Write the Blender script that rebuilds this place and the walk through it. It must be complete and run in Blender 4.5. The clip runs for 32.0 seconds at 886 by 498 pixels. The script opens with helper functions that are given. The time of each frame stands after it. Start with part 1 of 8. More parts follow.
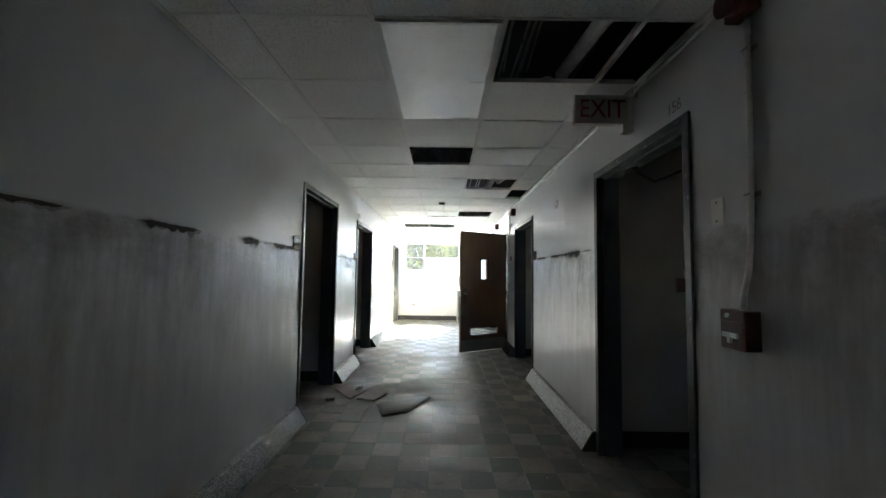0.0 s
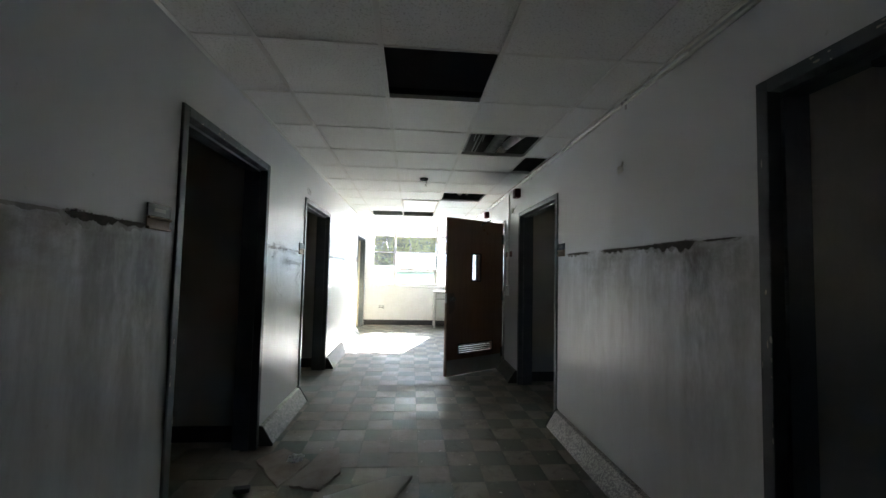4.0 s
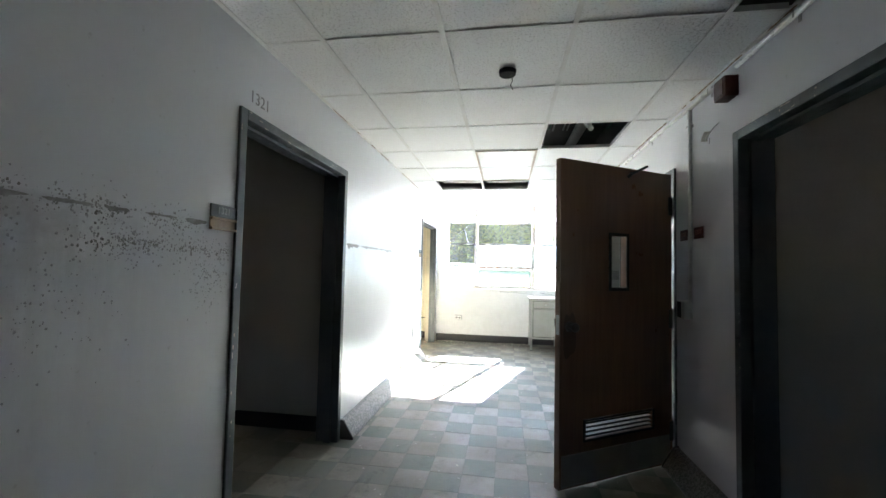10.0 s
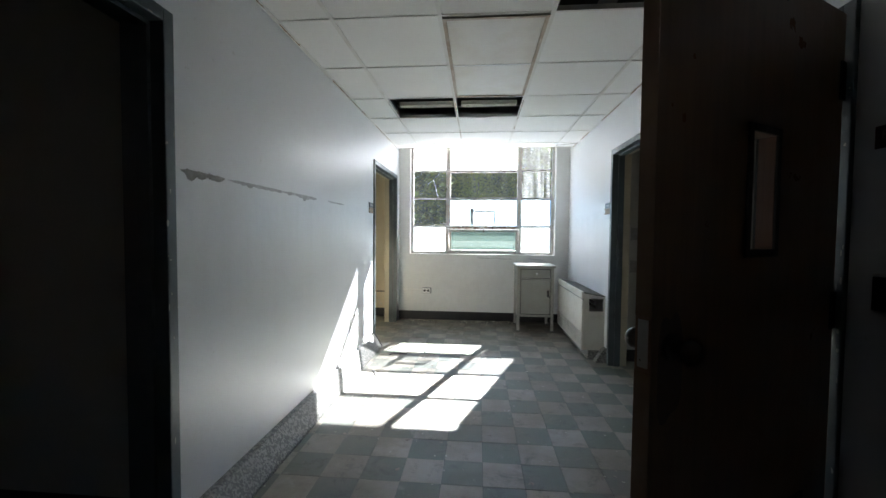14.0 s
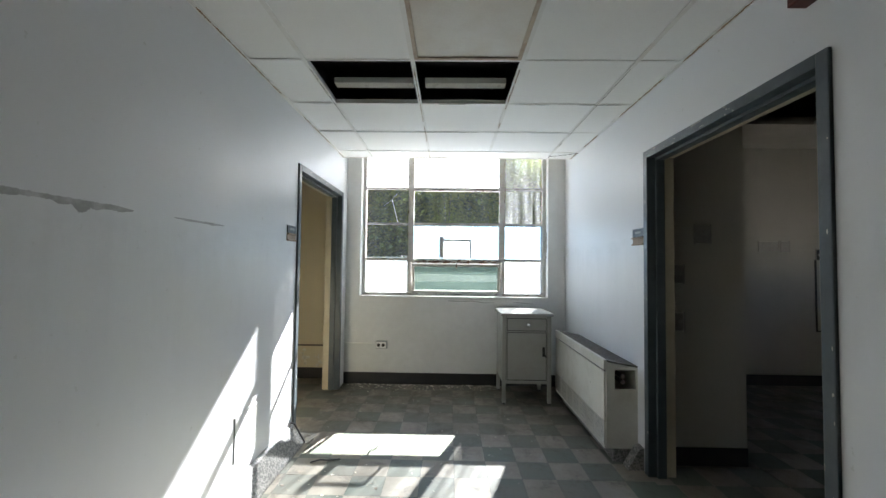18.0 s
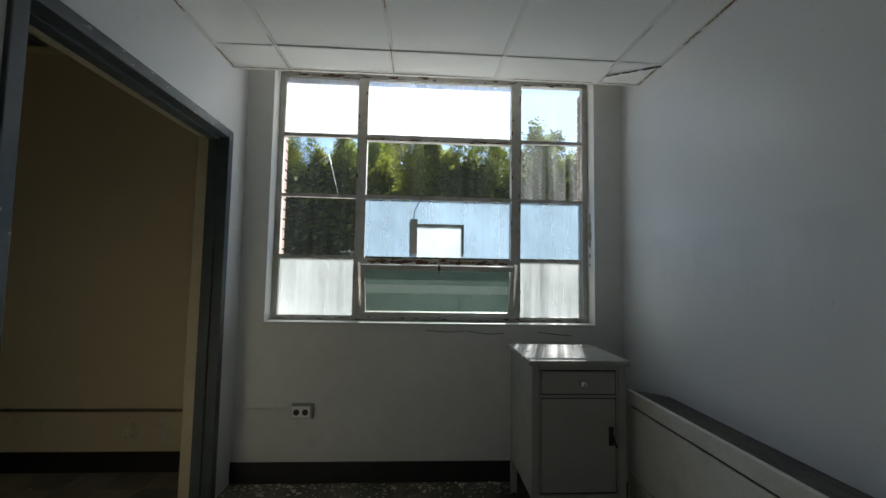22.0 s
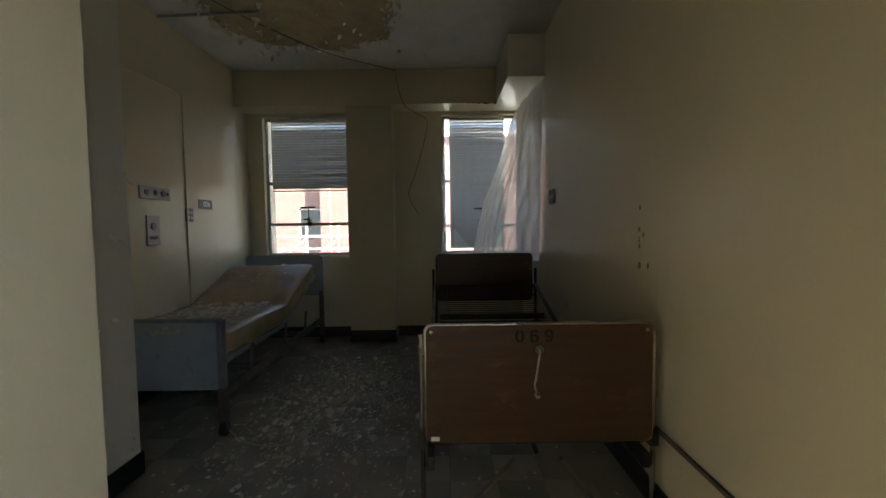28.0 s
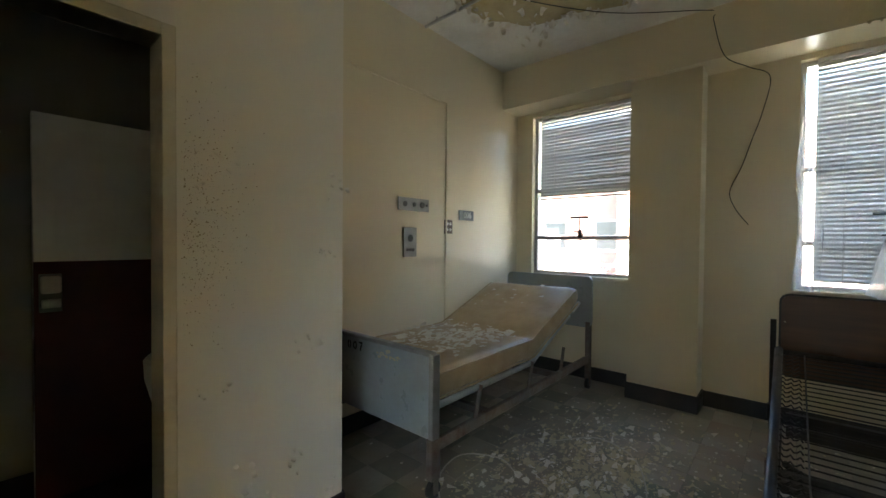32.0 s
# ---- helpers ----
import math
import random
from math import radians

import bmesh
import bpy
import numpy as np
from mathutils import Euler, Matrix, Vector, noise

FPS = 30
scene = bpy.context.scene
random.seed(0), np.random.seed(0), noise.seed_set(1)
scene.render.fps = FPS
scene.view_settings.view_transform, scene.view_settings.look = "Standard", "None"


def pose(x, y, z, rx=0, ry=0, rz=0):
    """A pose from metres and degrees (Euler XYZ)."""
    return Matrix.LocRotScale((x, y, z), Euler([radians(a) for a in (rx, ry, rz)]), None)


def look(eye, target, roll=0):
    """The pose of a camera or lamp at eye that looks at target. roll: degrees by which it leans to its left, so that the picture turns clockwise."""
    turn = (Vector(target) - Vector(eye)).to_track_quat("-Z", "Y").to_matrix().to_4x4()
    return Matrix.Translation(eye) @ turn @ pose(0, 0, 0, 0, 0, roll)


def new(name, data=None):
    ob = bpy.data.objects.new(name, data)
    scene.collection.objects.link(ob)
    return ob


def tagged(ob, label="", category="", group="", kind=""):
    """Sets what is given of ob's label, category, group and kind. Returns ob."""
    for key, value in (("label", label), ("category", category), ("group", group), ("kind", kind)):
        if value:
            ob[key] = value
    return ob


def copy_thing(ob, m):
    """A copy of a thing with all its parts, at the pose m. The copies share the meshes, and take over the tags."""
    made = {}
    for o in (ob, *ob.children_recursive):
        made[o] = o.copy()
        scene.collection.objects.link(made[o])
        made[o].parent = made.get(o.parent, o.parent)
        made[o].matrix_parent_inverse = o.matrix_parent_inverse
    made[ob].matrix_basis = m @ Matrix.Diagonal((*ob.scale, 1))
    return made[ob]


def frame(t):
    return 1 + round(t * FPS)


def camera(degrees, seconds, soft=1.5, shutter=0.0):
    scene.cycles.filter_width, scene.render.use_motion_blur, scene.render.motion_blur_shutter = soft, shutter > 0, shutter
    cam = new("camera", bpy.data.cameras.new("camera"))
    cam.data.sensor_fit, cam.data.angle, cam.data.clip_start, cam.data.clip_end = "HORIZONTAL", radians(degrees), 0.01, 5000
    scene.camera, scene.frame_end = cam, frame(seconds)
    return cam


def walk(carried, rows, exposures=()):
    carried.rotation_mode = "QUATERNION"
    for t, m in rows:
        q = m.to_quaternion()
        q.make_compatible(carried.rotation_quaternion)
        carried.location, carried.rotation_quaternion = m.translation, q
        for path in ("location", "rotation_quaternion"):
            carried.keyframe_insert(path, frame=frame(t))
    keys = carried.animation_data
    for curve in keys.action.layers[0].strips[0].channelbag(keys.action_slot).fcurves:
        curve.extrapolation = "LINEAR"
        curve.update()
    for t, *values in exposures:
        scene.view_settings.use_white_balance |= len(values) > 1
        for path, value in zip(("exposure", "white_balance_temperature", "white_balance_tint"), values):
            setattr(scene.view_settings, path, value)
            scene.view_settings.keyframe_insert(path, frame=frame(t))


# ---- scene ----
cam = camera(95.4, 32.0)
PATH = [
    (0, (-0.077, -0.146, 1.303), (-0.079, 1.85, 1.43), 0.8),
    (0.5, (-0.133, 0.099, 1.3), (-0.09, 2.093, 1.444), 1.8),
    (1, (-0.18, 0.301, 1.324), (-0.108, 2.293, 1.484), 1.8),
    (1.5, (-0.145, 0.513, 1.298), (-0.117, 2.507, 1.45), 1.8),
    (2, (-0.084, 0.742, 1.351), (-0.108, 2.736, 1.506), 1.6),
    (2.5, (-0.135, 0.963, 1.292), (-0.17, 2.958, 1.43), 1.1),
    (3, (-0.242, 1.193, 1.334), (-0.118, 3.179, 1.534), -0.2),
    (3.5, (-0.235, 1.346, 1.34), (-0.106, 3.339, 1.451), 1.1),
    (5.5, (-0.283, 2.097, 1.397), (-0.013, 4.076, 1.504), 1.1),
    (6, (-0.169, 2.333, 1.382), (0.025, 4.32, 1.508), 2.0),
    (6.5, (-0.077, 2.548, 1.394), (-0.01, 4.544, 1.496), 2.2),
    (7, (-0.07, 2.801, 1.357), (0.017, 4.797, 1.43), 3.0),
    (7.5, (-0.087, 3.051, 1.382), (-0.022, 5.048, 1.448), 3.1),
    (8, (-0.02, 3.282, 1.35), (-0.053, 5.281, 1.422), 3.0),
    (8.5, (0.042, 3.49, 1.375), (-0.131, 5.48, 1.488), 3.2),
    (9, (-0.005, 3.696, 1.344), (-0.197, 5.686, 1.419), 3.0),
    (9.5, (-0.103, 3.902, 1.368), (-0.317, 5.887, 1.488), 2.5),
    (10, (-0.11, 4.068, 1.345), (-0.414, 6.042, 1.436), 1.2),
    (10.5, (-0.05, 4.293, 1.355), (-0.479, 6.24, 1.515), 2.1),
    (11, (-0.044, 4.452, 1.345), (-0.491, 6.397, 1.477), 1.0),
    (11.5, (-0.111, 4.663, 1.333), (-0.261, 6.654, 1.457), 0.7),
    (12, (-0.194, 4.88, 1.332), (-0.165, 6.88, 1.354), 1.0),
    (12.5, (-0.159, 5.101, 1.291), (-0.098, 7.1, 1.255), 0.0),
    (13, (-0.082, 5.34, 1.295), (-0.106, 7.339, 1.257), -0.0),
    (13.5, (-0.105, 5.445, 1.28), (-0.243, 7.438, 1.189), -0.5),
    (14, (-0.193, 5.625, 1.275), (-0.367, 7.616, 1.197), 0.5),
    (14.5, (-0.268, 5.818, 1.34), (-0.521, 7.802, 1.298), 1.3),
    (16.5, (-0.138, 6.407, 1.286), (-0.311, 8.399, 1.253), 1.0),
    (17, (-0.269, 6.603, 1.331), (-0.435, 8.596, 1.377), 0.5),
    (17.5, (-0.293, 6.751, 1.334), (-0.39, 8.749, 1.376), 1.4),
    (18, (-0.202, 7.007, 1.334), (-0.233, 9.005, 1.408), 0.7),
    (18.5, (-0.214, 7.222, 1.299), (-0.324, 9.219, 1.249), 0.5),
    (19, (-0.291, 7.506, 1.294), (-0.313, 9.506, 1.252), -0.1),
    (19.5, (-0.33, 7.719, 1.302), (-0.271, 9.717, 1.235), -0.1),
    (20, (-0.216, 7.988, 1.272), (-0.177, 9.987, 1.257), 0.1),
    (20.5, (-0.183, 8.203, 1.293), (-0.161, 10.201, 1.359), 0.9),
    (21, (-0.255, 8.484, 1.29), (-0.053, 10.468, 1.44), 1.3),
    (21.5, (-0.253, 8.687, 1.283), (-0.033, 10.673, 1.365), 1.9),
    (22, (-0.236, 8.939, 1.276), (-0.128, 10.932, 1.405), 1.0),
    (22.5, (-0.16, 9.159, 1.268), (-0.1, 11.152, 1.416), 1.6),
    (23, (-0.099, 9.353, 1.225), (0.003, 11.348, 1.318), 1.7),
    (23.5, (-0.087, 9.613, 1.251), (0.062, 11.606, 1.335), 1.9),
    (24, (-0.063, 9.871, 1.242), (-0.181, 11.867, 1.306), 2.1),
    (24.5, (-0.019, 10.149, 1.336), (-0.847, 11.968, 1.393), 3.1),
    (25, (-0.275, 10.225, 1.33), (-1.459, 11.837, 1.33), 2.7),
    (25.5, (-0.477, 10.481, 1.317), (-1.818, 11.964, 1.351), 5.0),
    (26, (-0.671, 10.537, 1.302), (-2.366, 11.598, 1.285), 3.4),
    (26.5, (-0.867, 10.665, 1.316), (-2.8, 11.178, 1.341), 2.0),
    (28.5, (-1.66, 10.783, 1.282), (-3.652, 10.655, 1.16), -0.8),
    (29, (-1.851, 10.909, 1.293), (-3.816, 10.564, 1.156), -0.3),
    (29.5, (-1.963, 10.957, 1.26), (-3.888, 10.451, 1.061), -1.1),
    (30, (-2.077, 10.918, 1.26), (-4.0, 10.418, 1.033), -0.1),
    (30.5, (-2.254, 10.798, 1.314), (-4.174, 10.25, 1.202), 2.6),
    (31, (-2.342, 10.743, 1.324), (-4.152, 9.901, 1.193), 1.9),
    (31.5, (-2.405, 10.751, 1.326), (-4.077, 9.654, 1.293), 1.1),
    (32, (-2.422, 10.694, 1.313), (-3.937, 9.39, 1.275), 0.5),
]
EXPOSURES = [(0, 6.33, 6500, 14), (2, 6.03, 6473, 14), (3, 5.79, 6460, 14), (6, 5.79, 6420, 14), (8, 5.85, 6340, 14), (10, 5.85, 6270, 14), (13, 6.03, 6180, 14), (13.5, 5.03, 6165, 13), (14, 4.03, 6150, 13), (14.5, 3.98, 6165, 13), (17, 3.74, 6240, 13), (18, 3.65, 6270, 13), (19, 3.3, 6300, 13), (20, 2.14, 6350, 10), (22, 1.79, 6450, 10), (23.5, 1.52, 6500, 10), (25, 1.46, 6500, 10), (26, 1.75, 6500, 10), (26.5, 2.66, 6496, 10), (28.5, 4.25, 6650, 10), (30, 5.57, 6720, 10), (31, 5.71, 6800, 10), (32, 5.65, 6650, 10)]
walk(cam, [(t, look(eye, target, roll)) for t, eye, target, roll in PATH], EXPOSURES)

# ---- world, sun ----
world = bpy.data.worlds.new("sky")
scene.world = world
world.use_nodes = True
_n, _l = world.node_tree.nodes, world.node_tree.links
_sky = _n.new("ShaderNodeTexSky")
_sky.sky_type = "NISHITA"
_sky.sun_disc = False
_sky.sun_elevation = radians(35)
_sky.sun_rotation = radians(19)
_sky.air_density, _sky.dust_density, _sky.ozone_density = 1.0, 0.15, 1.5
_n["Background"].inputs["Strength"].default_value = 0.06
_tc, _cloud = _n.new("ShaderNodeTexCoord"), _n.new("ShaderNodeTexNoise")
_cloud.inputs["Scale"].default_value, _cloud.inputs["Detail"].default_value, _cloud.inputs["Roughness"].default_value = 5.0, 7.0, 0.6
_map, _thin = _n.new("ShaderNodeMapping"), _n.new("ShaderNodeMapRange")
_map.inputs["Scale"].default_value = (1, 1, 2.4)
_thin.inputs["From Min"].default_value, _thin.inputs["From Max"].default_value, _thin.inputs["To Max"].default_value = 0.58, 0.72, 0.8
_grey, _bright, _mix = _n.new("ShaderNodeRGBToBW"), _n.new("ShaderNodeMath"), _n.new("ShaderNodeMix")
_bright.operation, _mix.data_type = "MULTIPLY", "RGBA"
_bright.inputs[1].default_value = 2.4
for a, b in ((_tc.outputs["Generated"], _map.inputs["Vector"]), (_map.outputs["Vector"], _cloud.inputs["Vector"]), (_cloud.outputs["Fac"], _thin.inputs["Value"]), (_sky.outputs["Color"], _grey.inputs[0]), (_grey.outputs[0], _bright.inputs[0]),
             (_thin.outputs[0], _mix.inputs[0]), (_sky.outputs["Color"], _mix.inputs[6]), (_bright.outputs[0], _mix.inputs[7]), (_mix.outputs[2], _n["Background"].inputs["Color"])):
    _l.new(a, b)
sun = new("sun", bpy.data.lights.new("sun", "SUN"))
sun.data.energy, sun.data.angle, sun.data.color = 5.0, radians(0.5), (1.0, 0.95, 0.87)
sun.matrix_world = look((3.25 * 6, 9.46 * 6, 7.0 * 6), (0, 0, 0))


# ---- materials ----
def mat(name, color, rough=0.6, metal=0.0):
    m = bpy.data.materials.new(name)
    m.use_nodes = True
    b = m.node_tree.nodes["Principled BSDF"]
    b.inputs["Base Color"].default_value = (*color, 1)
    b.inputs["Roughness"].default_value = rough
    b.inputs["Metallic"].default_value = metal
    return m


def node(m, kind, **values):
    n = m.node_tree.nodes.new(kind)
    for k, v in values.items():
        n.inputs[k.replace("_", " ")].default_value = v
    return n


def link(m, a, b):
    m.node_tree.links.new(a, b)


def coords(m, scale=(1, 1, 1)):
    tc = m.node_tree.nodes.new("ShaderNodeTexCoord")
    mp = m.node_tree.nodes.new("ShaderNodeMapping")
    mp.inputs["Scale"].default_value = scale
    link(m, tc.outputs["Object"], mp.inputs["Vector"])
    return mp.outputs["Vector"]


def ramp(m, fac, stops):
    r = m.node_tree.nodes.new("ShaderNodeValToRGB")
    e = r.color_ramp.elements
    while len(e) < len(stops):
        e.new(0.5)
    for el, (p, c) in zip(e, stops):
        el.position = p
        el.color = (c, c, c, 1) if isinstance(c, (int, float)) else (*c, 1)
    link(m, fac, r.inputs["Fac"])
    return r.outputs["Color"]


def noisy(m, scale, detail=4, stretch=(1, 1, 1), rough=0.6):
    n = node(m, "ShaderNodeTexNoise", Scale=scale, Detail=detail, Roughness=rough)
    link(m, coords(m, stretch), n.inputs["Vector"])
    return n.outputs["Fac"]


def mixed(m, fac, a, b, blend="MIX"):
    x = m.node_tree.nodes.new("ShaderNodeMix")
    x.data_type, x.blend_type = "RGBA", blend
    for sock, v in ((x.inputs[0], fac), (x.inputs[6], a), (x.inputs[7], b)):
        if isinstance(v, (int, float)):
            sock.default_value = v
        elif isinstance(v, tuple):
            sock.default_value = (*v, 1)
        else:
            link(m, v, sock)
    return x.outputs[2]


def colour(m, out):
    link(m, out, m.node_tree.nodes["Principled BSDF"].inputs["Base Color"])


def bump(m, fac, strength=0.3, distance=0.004):
    b = node(m, "ShaderNodeBump", Strength=strength, Distance=distance)
    link(m, fac, b.inputs["Height"])
    link(m, b.outputs["Normal"], m.node_tree.nodes["Principled BSDF"].inputs["Normal"])


def rougher(m, fac, lo, hi):
    link(m, ramp(m, fac, [(0.3, lo), (0.7, hi)]), m.node_tree.nodes["Principled BSDF"].inputs["Roughness"])


def worn(name, color, dirt, rough=0.6, metal=0.0, scale=3.0, amount=0.5, fine=60.0, relief=0.15, stretch=(1, 1, 1)):
    """A paint or surface with broad stains and fine grain."""
    m = mat(name, color, rough, metal)
    broad = ramp(m, noisy(m, scale, 6, stretch, 0.65), [(0.45, 0.0), (0.75, amount)])
    grain = noisy(m, fine, 3)
    c = mixed(m, broad, color, dirt)
    c = mixed(m, ramp(m, grain, [(0.35, 0.0), (0.65, 0.18)]), c, tuple(v * 0.75 for v in color))
    colour(m, c)
    bump(m, grain, relief, 0.002)
    rougher(m, noisy(m, scale * 2, 4), max(0.05, rough - 0.12), min(1.0, rough + 0.12))
    return m


def corridor_paint():
    """Glossy institutional paint; the dado below the lost handrail is scuffed and streaked."""
    m = mat("corridor_paint", (0.71, 0.72, 0.735), 0.38)
    z = m.node_tree.nodes.new("ShaderNodeSeparateXYZ")
    tc = m.node_tree.nodes.new("ShaderNodeTexCoord")
    link(m, tc.outputs["Object"], z.inputs[0])
    mr = node(m, "ShaderNodeMapRange", From_Min=1.46, From_Max=1.52, To_Min=1.0, To_Max=0.0)
    link(m, z.outputs["Z"], mr.inputs["Value"])
    kept = node(m, "ShaderNodeMapRange", From_Min=4.2, From_Max=5.4, To_Min=1.0, To_Max=0.10)
    link(m, z.outputs["Y"], kept.inputs["Value"])
    streak = ramp(m, noisy(m, 2.0, 9, (2.2, 2.2, 0.7), 0.68), [(0.42, 0.0), (0.66, 0.85)])
    fade = node(m, "ShaderNodeMapRange", From_Min=0.5, From_Max=1.45, To_Min=0.12, To_Max=1.0)
    link(m, z.outputs["Z"], fade.inputs["Value"])
    mul = m.node_tree.nodes.new("ShaderNodeMath")
    mul.operation = "MULTIPLY"
    link(m, mr.outputs[0], mul.inputs[0])
    link(m, fade.outputs[0], mul.inputs[1])
    mul2 = m.node_tree.nodes.new("ShaderNodeMath")
    mul2.operation = "MULTIPLY"
    link(m, mul.outputs[0], mul2.inputs[0])
    link(m, streak, mul2.inputs[1])
    c = mixed(m, ramp(m, noisy(m, 0.9, 5), [(0.4, 0.0), (0.8, 0.25)]), (0.71, 0.72, 0.735), (0.625, 0.635, 0.645))
    def less(v):
        x = m.node_tree.nodes.new("ShaderNodeMath")
        x.operation = "MULTIPLY"
        link(m, v, x.inputs[0])
        link(m, kept.outputs[0], x.inputs[1])
        return x.outputs[0]
    c = mixed(m, less(mul2.outputs[0]), c, (0.26, 0.25, 0.23))
    up = node(m, "ShaderNodeMapRange", From_Min=1.15, From_Max=1.48, To_Min=0.0, To_Max=1.0)
    dn = node(m, "ShaderNodeMapRange", From_Min=1.515, From_Max=1.535, To_Min=1.0, To_Max=0.0)
    link(m, z.outputs["Z"], up.inputs["Value"])
    link(m, z.outputs["Z"], dn.inputs["Value"])
    band = m.node_tree.nodes.new("ShaderNodeMath")
    band.operation = "MULTIPLY"
    link(m, up.outputs[0], band.inputs[0])
    link(m, dn.outputs[0], band.inputs[1])
    band2 = m.node_tree.nodes.new("ShaderNodeMath")
    band2.operation = "MULTIPLY"
    link(m, band.outputs[0], band2.inputs[0])
    link(m, ramp(m, noisy(m, 3.1, 9, (1, 1, 1.6), 0.75), [(0.43, 0.0), (0.62, 0.75)]), band2.inputs[1])
    c = mixed(m, less(band2.outputs[0]), c, (0.22, 0.205, 0.185))
    runs = ramp(m, noisy(m, 1.0, 6, (17, 17, 1.3), 0.65), [(0.44, 0.0), (0.68, 0.5)])
    mul3 = m.node_tree.nodes.new("ShaderNodeMath")
    mul3.operation = "MULTIPLY"
    link(m, mul.outputs[0], mul3.inputs[0])
    link(m, runs, mul3.inputs[1])
    c = mixed(m, less(mul3.outputs[0]), c, (0.33, 0.32, 0.30))
    near = node(m, "ShaderNodeMapRange", From_Min=2.75, From_Max=3.35, To_Min=0.0, To_Max=1.0)
    gone = node(m, "ShaderNodeMapRange", From_Min=3.36, From_Max=3.42, To_Min=1.0, To_Max=0.0)
    link(m, z.outputs["Y"], near.inputs["Value"])
    link(m, z.outputs["Y"], gone.inputs["Value"])
    soot = mul.outputs[0]
    for v in (near.outputs[0], gone.outputs[0], ramp(m, noisy(m, 2.2, 9, (2.6, 2.6, 1.0), 0.72), [(0.38, 0.0), (0.60, 0.95)])):
        x = m.node_tree.nodes.new("ShaderNodeMath")
        x.operation = "MULTIPLY"
        link(m, soot, x.inputs[0])
        link(m, v, x.inputs[1])
        soot = x.outputs[0]
    c = mixed(m, soot, c, (0.12, 0.11, 0.095))
    specks = ramp(m, noisy(m, 22, 3), [(0.68, 0.0), (0.74, 0.5)])
    c = mixed(m, specks, c, (0.5, 0.5, 0.48))
    colour(m, c)
    n = noisy(m, 7, 4, (1, 1, 0.6))
    bump(m, n, 0.25, 0.006)
    rougher(m, noisy(m, 2.5, 5), 0.34, 0.44)
    return m


def tile_paint(name, a, b, dirt):
    """A vinyl floor tile; each differs a little, and dust lies over all."""
    m = mat(name, a, 0.5)
    info = m.node_tree.nodes.new("ShaderNodeObjectInfo")
    geo = m.node_tree.nodes.new("ShaderNodeNewGeometry")
    add = m.node_tree.nodes.new("ShaderNodeMath")
    add.operation = "ADD"
    link(m, info.outputs["Random"], add.inputs[0])
    link(m, geo.outputs["Random Per Island"], add.inputs[1])
    fr = m.node_tree.nodes.new("ShaderNodeMath")
    fr.operation = "FRACT"
    link(m, add.outputs[0], fr.inputs[0])
    c = mixed(m, fr.outputs[0], a, b)
    pos = node(m, "ShaderNodeTexNoise", Scale=1.5, Detail=8, Roughness=0.7)
    link(m, geo.outputs["Position"], pos.inputs["Vector"])
    vein = node(m, "ShaderNodeTexNoise", Scale=26, Detail=4, Roughness=0.7, Distortion=1.2)
    link(m, geo.outputs["Position"], vein.inputs["Vector"])
    c = mixed(m, ramp(m, vein.outputs["Fac"], [(0.5, 0.0), (0.7, 0.35)]), c, tuple(v * 1.35 for v in a))
    sep = m.node_tree.nodes.new("ShaderNodeSeparateXYZ")
    link(m, geo.outputs["Position"], sep.inputs[0])
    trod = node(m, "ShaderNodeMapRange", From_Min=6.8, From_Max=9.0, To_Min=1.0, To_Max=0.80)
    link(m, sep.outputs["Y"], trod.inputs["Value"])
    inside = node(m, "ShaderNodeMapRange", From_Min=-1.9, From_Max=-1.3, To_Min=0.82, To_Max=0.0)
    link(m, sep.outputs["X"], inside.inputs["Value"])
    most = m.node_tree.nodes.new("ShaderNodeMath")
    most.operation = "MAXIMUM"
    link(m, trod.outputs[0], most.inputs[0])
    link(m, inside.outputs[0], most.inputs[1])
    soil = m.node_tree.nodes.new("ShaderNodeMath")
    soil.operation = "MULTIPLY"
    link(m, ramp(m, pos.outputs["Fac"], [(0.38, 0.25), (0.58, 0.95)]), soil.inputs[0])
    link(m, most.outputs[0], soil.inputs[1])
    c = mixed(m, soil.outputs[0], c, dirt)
    grime = node(m, "ShaderNodeTexNoise", Scale=5.5, Detail=8, Roughness=0.75, Distortion=0.6)
    link(m, geo.outputs["Position"], grime.inputs["Vector"])
    c = mixed(m, ramp(m, grime.outputs["Fac"], [(0.54, 0.0), (0.68, 0.62)]), c, (0.062, 0.056, 0.047))
    c = mixed(m, ramp(m, grime.outputs["Fac"], [(0.30, 0.45), (0.40, 0.0)]), c, (0.34, 0.32, 0.28))
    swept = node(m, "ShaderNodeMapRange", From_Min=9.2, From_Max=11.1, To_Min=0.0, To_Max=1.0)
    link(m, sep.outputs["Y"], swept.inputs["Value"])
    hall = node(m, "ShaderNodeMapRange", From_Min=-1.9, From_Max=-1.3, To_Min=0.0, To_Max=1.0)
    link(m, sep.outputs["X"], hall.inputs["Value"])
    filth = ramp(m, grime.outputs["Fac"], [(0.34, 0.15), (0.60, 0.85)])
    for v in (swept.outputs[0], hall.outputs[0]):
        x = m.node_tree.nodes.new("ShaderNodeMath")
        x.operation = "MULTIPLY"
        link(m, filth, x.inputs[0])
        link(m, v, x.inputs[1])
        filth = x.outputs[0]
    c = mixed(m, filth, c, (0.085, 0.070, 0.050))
    dust = m.node_tree.nodes.new("ShaderNodeMath")
    dust.operation = "MULTIPLY"
    link(m, ramp(m, pos.outputs["Fac"], [(0.36, 0.18), (0.60, 0.75)]), dust.inputs[0])
    link(m, inside.outputs[0], dust.inputs[1])
